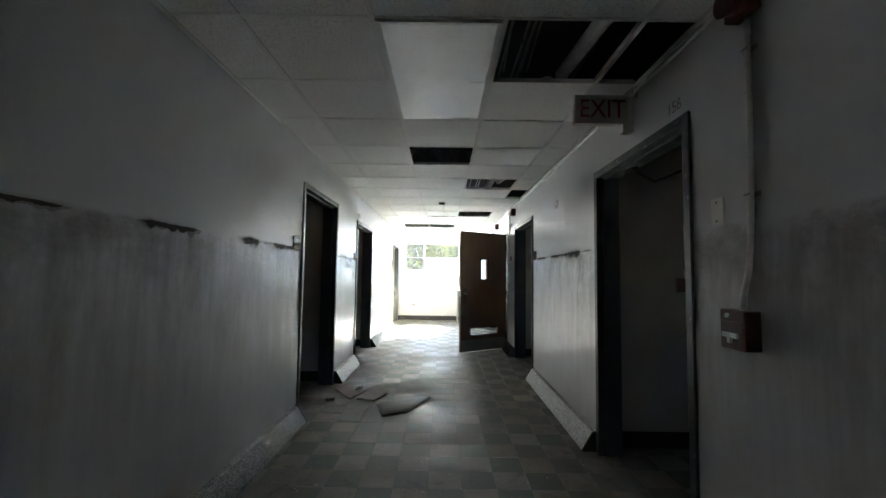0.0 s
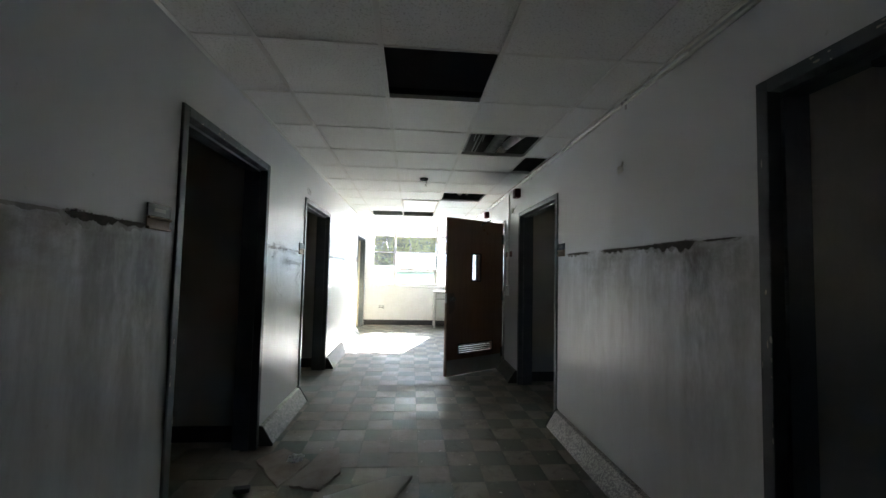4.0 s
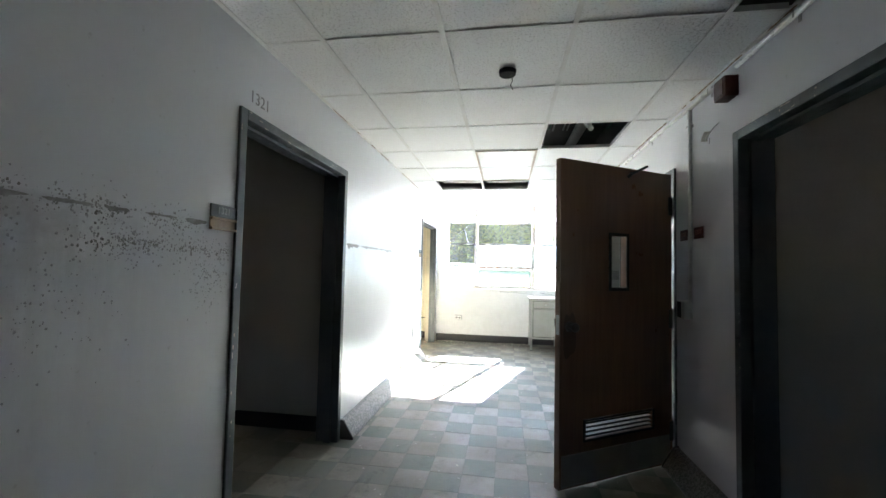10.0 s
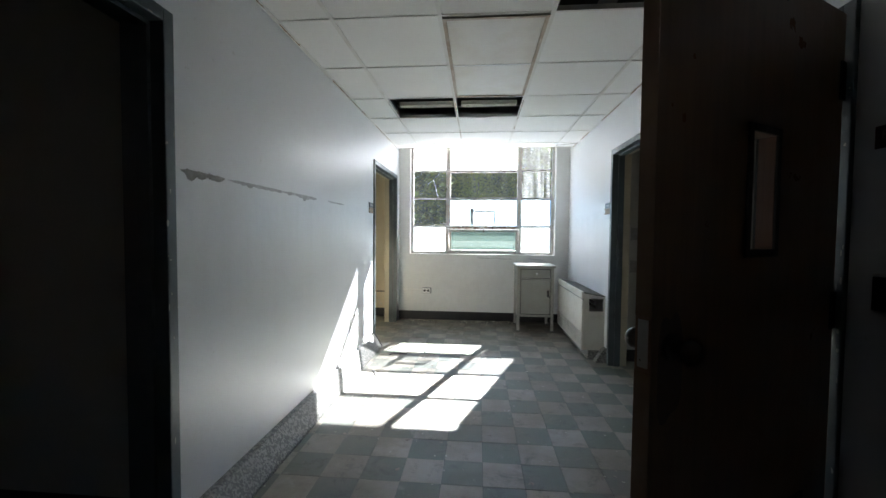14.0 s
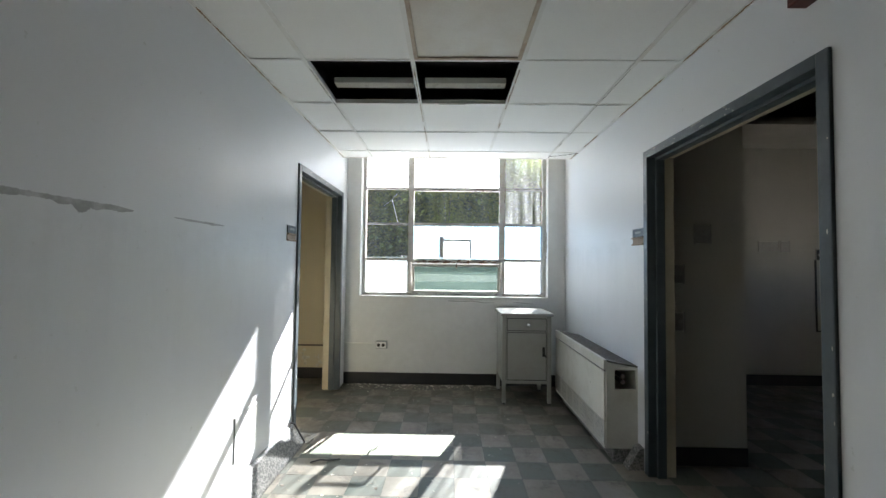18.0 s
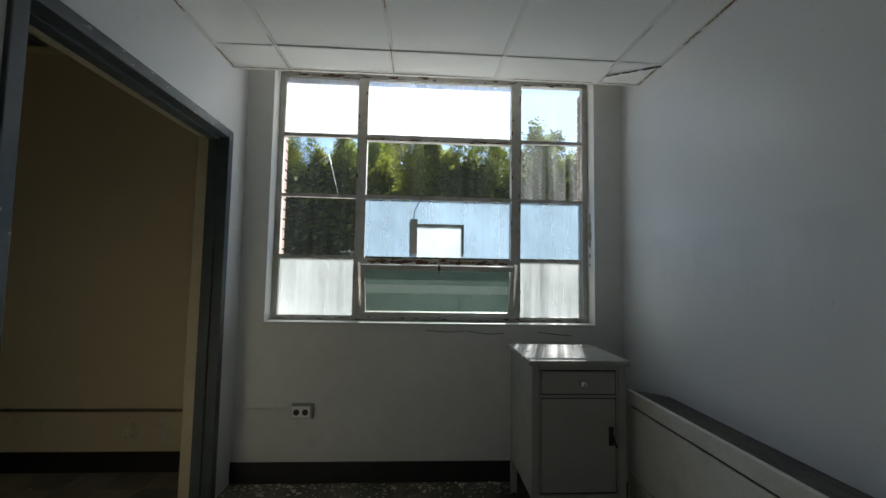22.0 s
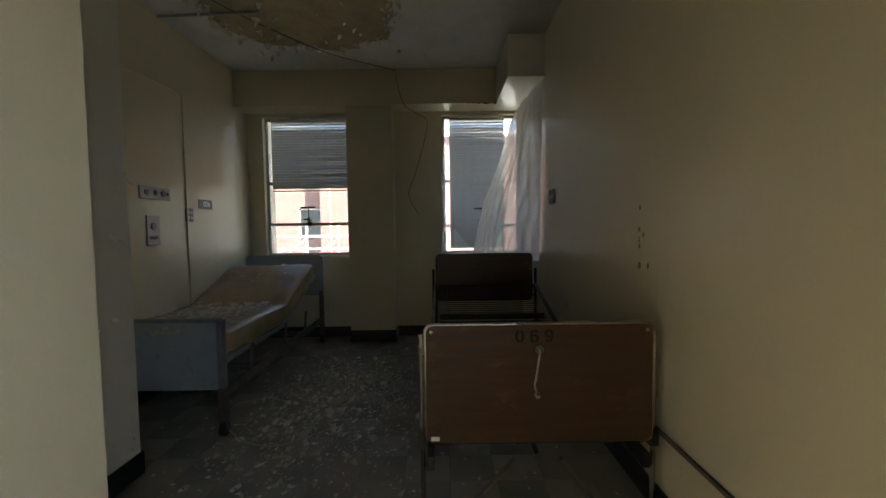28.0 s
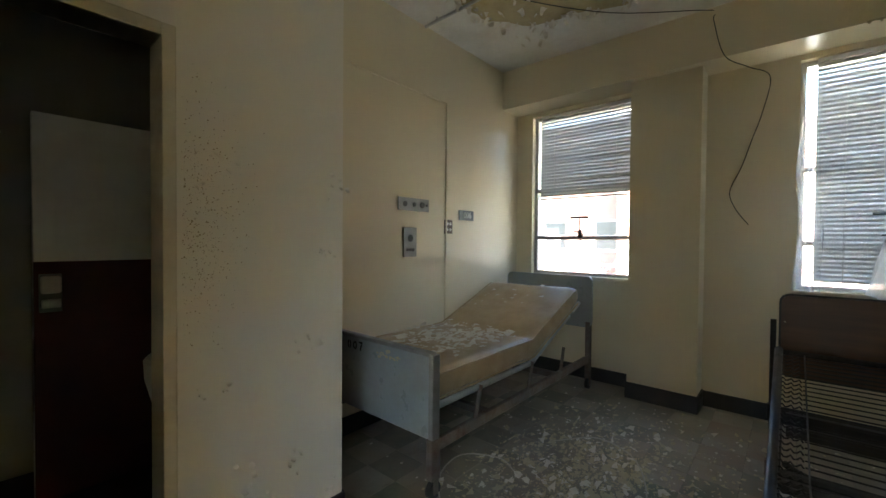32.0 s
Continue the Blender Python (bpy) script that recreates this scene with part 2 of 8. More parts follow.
    c = mixed(m, dust.outputs[0], c, (0.30, 0.26, 0.195))
    colour(m, c)
    link(m, ramp(m, pos.outputs["Fac"], [(0.35, 0.46), (0.65, 0.80)]), m.node_tree.nodes["Principled BSDF"].inputs["Roughness"])
    bump(m, vein.outputs["Fac"], 0.15, 0.002)
    return m


def wood(name, a, b, rough=0.4, axis=(12, 12, 0.7), scuffed=False):
    m = mat(name, a, rough)
    g = noisy(m, 3.0, 6, axis, 0.6)
    c = mixed(m, ramp(m, g, [(0.35, 0.0), (0.65, 1.0)]), a, b)
    c = mixed(m, ramp(m, noisy(m, 1.6, 5), [(0.35, 0.0), (0.95, 0.3)]), c, tuple(v * 0.7 for v in a))
    if scuffed:
        c = mixed(m, ramp(m, noisy(m, 4.0, 8, (1, 1, 2.2), 0.7), [(0.57, 0.0), (0.72, 0.55)]), c, (0.19, 0.105, 0.052))
        c = mixed(m, ramp(m, noisy(m, 26, 3, (1, 1, 1)), [(0.68, 0.0), (0.74, 0.6)]), c, (0.05, 0.022, 0.01))
    rougher(m, noisy(m, 5.0, 5), max(0.1, rough - 0.1), rough + 0.15)
    colour(m, c)
    return m


def clear_glass(name, tint=(0.95, 0.98, 1.0), haze=0.0, haze_color=(0.75, 0.82, 0.9), streaks=0.15, back=0.15):
    """A window pane: see-through with a gloss, and dirt or film that scatters the light."""
    m = bpy.data.materials.new(name)
    m.use_nodes = True
    nt = m.node_tree
    nt.nodes.remove(nt.nodes["Principled BSDF"])
    out = nt.nodes["Material Output"]
    tr = node(m, "ShaderNodeBsdfTransparent", Color=(*tint, 1))
    gl = node(m, "ShaderNodeBsdfGlossy", Roughness=0.03)
    face = node(m, "ShaderNodeLayerWeight", Blend=0.5)
    fres = nt.nodes.new("ShaderNodeMath")
    fres.operation = "POWER"
    fres.inputs[1].default_value = 5.0
    link(m, face.outputs["Facing"], fres.inputs[0])
    mix1 = nt.nodes.new("ShaderNodeMixShader")
    link(m, fres.outputs[0], mix1.inputs[0])
    link(m, tr.outputs[0], mix1.inputs[1])
    link(m, gl.outputs[0], mix1.inputs[2])
    broad = ramp(m, noisy(m, 2.2, 5, (1, 1, 0.8), 0.6), [(0.3, 0.0), (0.7, 1.0)])
    tone = mixed(m, broad, tuple(v * 0.8 for v in haze_color), tuple(min(1.0, v * 1.25) for v in haze_color))
    tl = nt.nodes.new("ShaderNodeBsdfTranslucent")
    df = nt.nodes.new("ShaderNodeBsdfDiffuse")
    link(m, tone, tl.inputs["Color"])
    link(m, tone, df.inputs["Color"])
    film = nt.nodes.new("ShaderNodeMixShader")
    film.inputs[0].default_value = back
    link(m, tl.outputs[0], film.inputs[1])
    link(m, df.outputs[0], film.inputs[2])
    n = noisy(m, 2.0, 4, (9, 9, 0.4), 0.62)
    amount = ramp(m, n, [(0.35, max(0.0, haze - streaks)), (0.75, min(1.0, haze + streaks))])
    mix2 = nt.nodes.new("ShaderNodeMixShader")
    link(m, amount, mix2.inputs[0])
    link(m, mix1.outputs[0], mix2.inputs[1])
    link(m, film.outputs[0], mix2.inputs[2])
    link(m, mix2.outputs[0], out.inputs["Surface"])
    return m


M = {}
M["paint"] = corridor_paint()
def cream_paint(name="cream_paint", k=(1.0, 1.0, 1.0)):
    """Old glossy cream paint, unevenly yellowed, with faint runs and pimples."""
    m = mat(name, (0.64, 0.56, 0.375), 0.33)
    c = mixed(m, ramp(m, noisy(m, 0.6, 3, (1, 1, 1), 0.45), [(0.25, 0.0), (0.75, 0.6)]), (0.66 * k[0], 0.578 * k[1], 0.41 * k[2]), (0.60 * k[0], 0.515 * k[1], 0.345 * k[2]))
    colour(m, c)
    bump(m, noisy(m, 9, 3), 0.12, 0.006)
    m.node_tree.nodes["Principled BSDF"].inputs["Roughness"].default_value = 0.31
    return m


M["room_paint"] = cream_paint()
# paler cream: light the bathroom wall lacks is put into its colour
M["bath_paint"] = cream_paint("brightened_cream", (1.08, 1.16, 1.42))
# shade above the hung ceiling is put into this near-black colour
M["void"] = worn("plenum_shade", (0.10, 0.095, 0.09), (0.06, 0.055, 0.05), 0.95, scale=2)
M["window_paint"] = worn("white_wall", (0.75, 0.755, 0.745), (0.58, 0.57, 0.53), 0.45, scale=1.5, amount=0.4, fine=14)
# side rooms: their dimness is partly put into this darker wall colour
M["dark_room"] = worn("dim_room_wall", (0.44, 0.42, 0.37), (0.33, 0.31, 0.27), 0.6, scale=1.2)
M["white_wall_bath"] = worn("bathroom_wall", (0.78, 0.80, 0.79), (0.62, 0.62, 0.58), 0.4, scale=2.0, amount=0.4, fine=20)
M["plaster"] = worn("plaster", (0.70, 0.68, 0.62), (0.5, 0.46, 0.38), 0.85, scale=2.5, amount=0.6, fine=30, relief=0.4)
def acoustic_tile():
    """Mineral fibre board with pin holes and worm tracks; the boards near the window are painted smooth."""
    m = mat("ceiling_tile", (0.86, 0.865, 0.86), 0.75)
    sep = m.node_tree.nodes.new("ShaderNodeSeparateXYZ")
    tc = m.node_tree.nodes.new("ShaderNodeTexCoord")
    link(m, tc.outputs["Object"], sep.inputs[0])
    raw = node(m, "ShaderNodeMapRange", From_Min=6.6, From_Max=7.9, To_Min=1.0, To_Max=0.12)
    link(m, sep.outputs["Y"], raw.inputs["Value"])
    holes = ramp(m, noisy(m, 95, 4, (1, 1, 1), 0.7), [(0.54, 0.0), (0.66, 1.0)])
    mul = m.node_tree.nodes.new("ShaderNodeMath")
    mul.operation = "MULTIPLY"
    link(m, raw.outputs[0], mul.inputs[0])
    link(m, holes, mul.inputs[1])
    c = mixed(m, ramp(m, noisy(m, 1.2, 6), [(0.4, 0.0), (0.85, 0.5)]), (0.86, 0.865, 0.86), (0.76, 0.75, 0.72))
    geo = m.node_tree.nodes.new("ShaderNodeNewGeometry")
    c = mixed(m, ramp(m, geo.outputs["Random Per Island"], [(0.0, 0.0), (1.0, 0.35)]), c, (0.74, 0.73, 0.70))
    c = mixed(m, mul.outputs[0], c, (0.56, 0.55, 0.53))
    colour(m, c)
    bump(m, mul.outputs[0], 0.8, -0.004)
    return m


M["ceiling_tile"] = acoustic_tile()
M["tbar"] = worn("tbar", (0.78, 0.78, 0.76), (0.55, 0.48, 0.38), 0.6, scale=4, amount=0.4)
M["frame"] = worn("frame_paint", (0.068, 0.085, 0.094), (0.04, 0.045, 0.05), 0.42, scale=5, amount=0.6, fine=40)
M["frame_rim"] = worn("cream_trim", (0.55, 0.49, 0.36), (0.35, 0.3, 0.2), 0.4, scale=5)
M["terrazzo"] = None
M["rubber"] = worn("black_rubber", (0.018, 0.018, 0.02), (0.06, 0.055, 0.05), 0.5, scale=5, amount=0.6)
M["tile_dark"] = tile_paint("floor_tile_dark", (0.066, 0.108, 0.082), (0.11, 0.128, 0.098), (0.185, 0.172, 0.145))
M["tile_light"] = tile_paint("floor_tile_light", (0.27, 0.25, 0.20), (0.345, 0.32, 0.26), (0.20, 0.18, 0.145))
M["yard"] = worn("yard_bounce_cut", (0.24, 0.235, 0.22), (0.17, 0.165, 0.15), 0.9, scale=1.2, amount=0.7)
M["slab"] = worn("mastic", (0.05, 0.045, 0.04), (0.09, 0.08, 0.07), 0.8)
M["door_wood"] = wood("door_veneer", (0.155, 0.082, 0.050), (0.20, 0.108, 0.068), 0.36)
M["head_wood"] = wood("head_veneer", (0.058, 0.026, 0.013), (0.088, 0.040, 0.019), 0.38, (0.7, 0.7, 12))
M["foot_wood"] = wood("bed_veneer", (0.050, 0.0215, 0.0095), (0.073, 0.032, 0.014), 0.42, (0.7, 0.7, 12), True)
M["steel"] = worn("brushed_steel", (0.45, 0.45, 0.44), (0.25, 0.24, 0.22), 0.38, 0.9, scale=6)
M["panel_grey"] = worn("panel_grey", (0.23, 0.23, 0.22), (0.15, 0.145, 0.13), 0.4, 0.4, scale=8, amount=0.6)
M["chrome"] = mat("chrome", (0.7, 0.7, 0.69), 0.15, 1.0)
M["dark_metal"] = worn("dark_metal", (0.04, 0.04, 0.04), (0.09, 0.07, 0.05), 0.5, 0.6, scale=8)
M["rust_steel"] = worn("rusted_steel", (0.16, 0.14, 0.125), (0.14, 0.065, 0.03), 0.6, 0.4, scale=9, amount=0.9)
M["grey_enamel"] = worn("grey_enamel", (0.275, 0.31, 0.315), (0.2, 0.18, 0.15), 0.35, scale=5, amount=0.4)
M["cab_enamel"] = worn("cabinet_enamel", (0.35, 0.35, 0.32), (0.28, 0.25, 0.2), 0.5, scale=6, amount=0.4)
M["heater"] = worn("heater_enamel", (0.66, 0.65, 0.59), (0.4, 0.36, 0.28), 0.38, scale=5, amount=0.45)
M["win_frame"] = worn("window_paint_chipped", (0.52, 0.52, 0.49), (0.32, 0.22, 0.14), 0.55, scale=11, amount=0.6, fine=60, relief=0.6)
M["black"] = mat("black_void", (0.012, 0.012, 0.012), 0.9)
M["red"] = worn("red_enamel", (0.06, 0.010, 0.010), (0.10, 0.015, 0.015), 0.4, scale=8)
M["dull_red"] = worn("dull_red", (0.08, 0.014, 0.012), (0.05, 0.012, 0.010), 0.5, scale=8)
M["white_plastic"] = worn("white_plastic", (0.72, 0.70, 0.64), (0.5, 0.46, 0.38), 0.4, scale=12)
M["cond"] = worn("painted_conduit", (0.80, 0.80, 0.77), (0.58, 0.56, 0.5), 0.32, scale=10)
M["diffuser"] = worn("lamp_diffuser", (0.88, 0.865, 0.835), (0.68, 0.64, 0.56), 0.4, scale=2, amount=0.3, fine=140, relief=0.03)
bump(M["diffuser"], noisy(M["diffuser"], 160, 2), 1.0, 0.03)
M["scar"] = worn("glue_scar", (0.05, 0.045, 0.04), (0.15, 0.13, 0.11), 0.9, scale=14, amount=0.7, relief=0.8)
M["board"] = worn("wet_tile_back", (0.30, 0.26, 0.22), (0.17, 0.12, 0.1), 0.9, scale=7, amount=0.7)
M["board_pale"] = worn("tile_face", (0.5, 0.49, 0.46), (0.33, 0.31, 0.28), 0.9, scale=7, amount=0.5)
M["foil"] = mat("crumpled_paper", (0.85, 0.85, 0.83), 0.5)
M["mattress"] = worn("vinyl_mattress", (0.40, 0.29, 0.155), (0.27, 0.18, 0.09), 0.45, scale=5, amount=0.7, fine=25)
M["flake"] = worn("paint_flake", (0.66, 0.62, 0.52), (0.45, 0.4, 0.3), 0.8, scale=15)
M["wire"] = mat("wire", (0.06, 0.056, 0.048), 0.6)
M["pale_wire"] = mat("pale_wire", (0.4, 0.37, 0.3), 0.5)
M["blind"] = worn("blind_slat", (0.72, 0.73, 0.73), (0.60, 0.60, 0.58), 0.45, scale=6)
M["sign_dark"] = worn("sign_plate", (0.035, 0.045, 0.055), (0.07, 0.07, 0.07), 0.4, scale=10)
M["ink"] = mat("stencil_ink", (0.012, 0.012, 0.012), 0.95)
M["white_ink"] = mat("white_letter", (0.75, 0.75, 0.7), 0.5)
M["pale_ink"] = mat("faded_number", (0.30, 0.30, 0.29), 0.6)
M["red_ink"] = mat("exit_letter", (0.26, 0.018, 0.028), 0.5)
M["glass"] = clear_glass("pane_clear", haze=0.006, haze_color=(0.4, 0.45, 0.5), streaks=0.003)
M["glass_dusty"] = clear_glass("pane_dusty", haze=0.042, haze_color=(0.5, 0.52, 0.54), streaks=0.03)
M["glass_misty"] = clear_glass("pane_misty", haze=0.045, haze_color=(0.55, 0.58, 0.60), streaks=0.05)
M["glass_thin"] = clear_glass("pane_thin_film", haze=0.42, haze_color=(0.62, 0.65, 0.68), streaks=0.14)
M["glass_top"] = clear_glass("pane_milky", haze=0.78, haze_color=(0.5, 0.52, 0.54), streaks=0.18)
# tint added to cut the light through window_2, plus a faint haze
M["glass_dim"] = clear_glass("pane_dimming", (0.72, 0.73, 0.74), haze=0.02, haze_color=(0.4, 0.4, 0.38), streaks=0.03)
M["glass_film"] = clear_glass("pane_filmed", haze=0.58, haze_color=(0.22, 0.30, 0.375), streaks=0.12)
M["glass_vent"] = clear_glass("pane_vent", haze=0.62, haze_color=(0.36, 0.43, 0.48), streaks=0.12)
M["glass_frost"] = clear_glass("pane_frosted", haze=0.76, haze_color=(0.31, 0.335, 0.34), streaks=0.24)
M["glass_green"] = clear_glass("pane_tinted", (0.82, 0.88, 0.86), haze=0.07, haze_color=(0.10, 0.14, 0.13), streaks=0.03)
M["plastic_sheet"] = clear_glass("plastic_sheet", (0.97, 0.98, 1.0), haze=0.92, haze_color=(0.98, 0.98, 0.98), streaks=0.07, back=0.15)
M["plastic_fold"] = clear_glass("plastic_fold", (0.97, 0.98, 1.0), haze=0.28, haze_color=(0.92, 0.94, 0.95), streaks=0.08)
M["plastic_thin"] = clear_glass("plastic_thin", (0.97, 0.98, 1.0), haze=0.20, haze_color=(0.9, 0.92, 0.94), streaks=0.03)
M["brick_wall"] = None


def terrazzo():
    m = mat("terrazzo", (0.29, 0.285, 0.27), 0.5)
    v = node(m, "ShaderNodeTexVoronoi", Scale=110)
    link(m, coords(m), v.inputs["Vector"])
    sep = m.node_tree.nodes.new("ShaderNodeSeparateColor")
    link(m, v.outputs["Color"], sep.inputs[0])
    c = mixed(m, ramp(m, sep.outputs[0], [(0.35, 0.0), (0.6, 1.0)]), (0.31, 0.30, 0.28), (0.14, 0.14, 0.135))
    c = mixed(m, ramp(m, noisy(m, 3, 5), [(0.45, 0.0), (0.8, 0.5)]), c, (0.2, 0.19, 0.17))
    colour(m, c)
    return m


def bricks_far():
    m = mat("far_brick", (0.36, 0.16, 0.11), 0.9)
    b = node(m, "ShaderNodeTexBrick", Scale=1.0, Color1=(0.26, 0.11, 0.075, 1), Color2=(0.20, 0.085, 0.06, 1), Mortar=(0.36, 0.33, 0.30, 1))
    b.inputs["Brick Width"].default_value, b.inputs["Row Height"].default_value, b.inputs["Mortar Size"].default_value = 0.22, 0.075, 0.01
    mp = m.node_tree.nodes.new("ShaderNodeMapping")
    tc = m.node_tree.nodes.new("ShaderNodeTexCoord")
    mp.inputs["Rotation"].default_value = (0, radians(90), radians(90))
    link(m, tc.outputs["Object"], mp.inputs["Vector"])
    link(m, mp.outputs[0], b.inputs["Vector"])
    colour(m, b.outputs["Color"])
    return m


M["terrazzo"], M["brick_wall"] = terrazzo(), bricks_far()


# ---- mesh helpers ----
def box(bm, x0, x1, y0, y1, z0, z1, bevel=0.0):
    g = bmesh.ops.create_cube(bm, size=1.0)
    for v in g["verts"]:
        v.co = Vector((x0 + (v.co.x + 0.5) * (x1 - x0), y0 + (v.co.y + 0.5) * (y1 - y0), z0 + (v.co.z + 0.5) * (z1 - z0)))
    if bevel:
        es = list({e for v in g["verts"] for e in v.link_edges})
        bmesh.ops.bevel(bm, geom=es, offset=bevel, segments=2, affect="EDGES", profile=0.5)
    return bm


def boxes(*dims, bevel=0.0):
    bm = bmesh.new()
    for d in dims:
        box(bm, *d, bevel=bevel)
    return bm


def rod(bm, a, b, r, seg=10, r2=None):
    a, b = Vector(a), Vector(b)
    m = Matrix.Translation((a + b) / 2) @ (b - a).to_track_quat("Z", "Y").to_matrix().to_4x4()
    bmesh.ops.create_cone(bm, cap_ends=True, segments=seg, radius1=r, radius2=r if r2 is None else r2, depth=(b - a).length, matrix=m)
    return bm


def tube(bm, pts, r, seg=8):
    """A bent round bar through the points."""
    pts = [Vector(p) for p in pts]
    rings, side = [], None
    for i, p in enumerate(pts):
        d = (pts[min(i + 1, len(pts) - 1)] - pts[max(i - 1, 0)]).normalized()
        if side is None:
            side = d.orthogonal().normalized()
        side = (side - d * side.dot(d)).normalized()
        up = d.cross(side)
        rings.append([bm.verts.new(p + side * (r * math.cos(a * math.tau / seg)) + up * (r * math.sin(a * math.tau / seg))) for a in range(seg)])
    for u, v in zip(rings, rings[1:]):
        for k in range(seg):
            bm.faces.new((u[k], u[(k + 1) % seg], v[(k + 1) % seg], v[k])).smooth = True
    bm.faces.new(rings[0][::-1])
    bm.faces.new(rings[-1])
    return bm


def flowing(pts, n=6):
    """A smooth line through the points."""
    p = [Vector(q) for q in pts]
    p = [p[0] * 2 - p[1], *p, p[-1] * 2 - p[-2]]
    out = []
    for a, b, c, d in zip(p, p[1:], p[2:], p[3:]):
        for k in range(n):
            t = k / n
            out.append(0.5 * (2 * b + (c - a) * t + (2 * a - 5 * b + 4 * c - d) * t * t + (3 * b - a - 3 * c + d) * t ** 3))
    return out + [p[-2]]


def prism(bm, outline, axis, lo, hi):
    """A closed outline in the two other axes, swept along axis from lo to hi."""
    def at(p, s):
        return {"x": (s, p[0], p[1]), "y": (p[0], s, p[1]), "z": (p[0], p[1], s)}[axis]
    a = [bm.verts.new(at(p, lo)) for p in outline]
    b = [bm.verts.new(at(p, hi)) for p in outline]
    bm.faces.new(a[::-1])
    bm.faces.new(b)
    for i in range(len(a)):
        j = (i + 1) % len(a)
        bm.faces.new((a[i], a[j], b[j], b[i]))
    bmesh.ops.recalc_face_normals(bm, faces=bm.faces)
    return bm


def mesh_of(bm, name, material):
    me = bpy.data.meshes.new(name)
    bm.to_mesh(me)
    bm.free()
    me.materials.append(material if not isinstance(material, str) else M[material])
    return me


def part(name, bm, material, parent, label=""):
    ob = new(name, mesh_of(bm, name, material))
    ob.parent = parent
    return tagged(ob, label) if label else ob


def structure(name, bm, material, label="", category=""):
    return tagged(new(name, mesh_of(bm, name, material)), label, category, kind="structure")


def thing(name, label, category, m=None, group="", kind=""):
    ob = new(name)
    ob.empty_display_size = 0.1
    if m is not None:
        ob.matrix_basis = m
    return tagged(ob, label, category, group, kind)


def solo(name, bm, material, label, category, m=None, group="", kind=""):
    ob = new(name, mesh_of(bm, name, material))
    if m is not None:
        ob.matrix_basis = m
    return tagged(ob, label, category, group, kind)


def lettering(text, size, depth=0.002, align="CENTER", bold=0.0):
    """A bmesh of text in the xy plane, facing +z."""
    cu = bpy.data.curves.new("lettering", "FONT")
    cu.offset = bold
    cu.body, cu.size, cu.extrude, cu.align_x, cu.align_y = text, size, depth / 2, align, "CENTER"
    ob = bpy.data.objects.new("lettering", cu)
    scene.collection.objects.link(ob)
    me = bpy.data.meshes.new_from_object(ob.evaluated_get(bpy.context.evaluated_depsgraph_get()))
    bm = bmesh.new()
    bm.from_mesh(me)
    bpy.data.objects.remove(ob)
    bpy.data.meshes.remove(me)
    bpy.data.curves.remove(cu)
    return bm


def wall_y(bm, x0, x1, y0, y1, z0, z1, holes):
    """A wall along y with door or window openings (ya, yb, za, zb), in y order."""
    y = y0
    for ya, yb, za, zb in sorted(holes):
        if ya > y:
            box(bm, x0, x1, y, ya, z0, z1)
        if za > z0:
            box(bm, x0, x1, ya, yb, z0, za)
        if zb < z1:
            box(bm, x0, x1, ya, yb, zb, z1)
        y = yb
    if y < y1:
        box(bm, x0, x1, y, y1, z0, z1)
    return bm


def wall_x(bm, y0, y1, x0, x1, z0, z1, holes):
    x = x0
    for xa, xb, za, zb in sorted(holes):
        if xa > x:
            box(bm, x, xa, y0, y1, z0, z1)
        if za > z0:
            box(bm, xa, xb, y0, y1, z0, za)
        if zb < z1:
            box(bm, xa, xb, y0, y1, zb, z1)
        x = xb
    if x < x1:
        box(bm, x, x1, y0, y1, z0, z1)
    return bm


# ---- the plan ----
XL, XR = -1.36, 1.09          # corridor wall faces
YB, YW = -2.6, 11.52          # back end, window wall
ZC, ZT = 2.47, 3.1            # hung ceiling, slab above
TH = 0.15
DOORS_L = [(3.49, 4.69), (5.77, 7.08), (10.04, 11.32)]     # outer edges of the frames
DOORS_R = [(1.73, 2.93), (5.07, 6.39), (7.14, 8.18), (8.37, 9.68)]
DZ, FW = 2.09, 0.05           # frame's top, its face width
TOPS = {3.49: 2.135, 1.73: 2.10}   # frames that differ
SX0, SX1, SY0, SY1 = -6.27, XL - TH, 8.44, 11.68           # patient room
HOLES_L = [(a + 0.02, b - 0.02, 0, TOPS.get(a, DZ) - 0.02) for a, b in DOORS_L]
HOLES_R = [(a + 0.02, b - 0.02, 0, TOPS.get(a, DZ) - 0.02) for a, b in DOORS_R]

wl = structure("wall_west", wall_y(bmesh.new(), XL - TH / 2, XL, YB, YW, 0, ZT, HOLES_L), "paint", "scuffed white corridor wall with glue scars", "wall")
structure("wall_west_back", wall_y(bmesh.new(), XL - TH, XL - TH / 2, YB, YW, 0, ZT, HOLES_L), "room_paint", "cream room side of the corridor wall", "wall")
structure("wall_east", wall_y(bmesh.new(), XR, XR + TH / 2, YB, YW, 0, ZT, HOLES_R), "paint", "scuffed white corridor wall with glue scars", "wall")
structure("wall_east_back", wall_y(bmesh.new(), XR + TH / 2, XR + TH, YB, YW, 0, ZT, HOLES_R), "dark_room", "dim-toned room side of the corridor wall", "wall")
WX0, WX1, WZ0, WZ1 = -1.20, 0.90, 0.96, 2.64
structure("wall_north", wall_x(bmesh.new(), YW, YW + 0.24, XL - TH, XR + TH, 0, ZT, [(WX0, WX1, WZ0, WZ1)]), "window_paint", "white wall under the steel window", "wall")
structure("wall_south", boxes((XL - TH, XR + TH, YB - TH, YB, 0, ZT)), "paint", "plain end wall of the corridor", "wall")
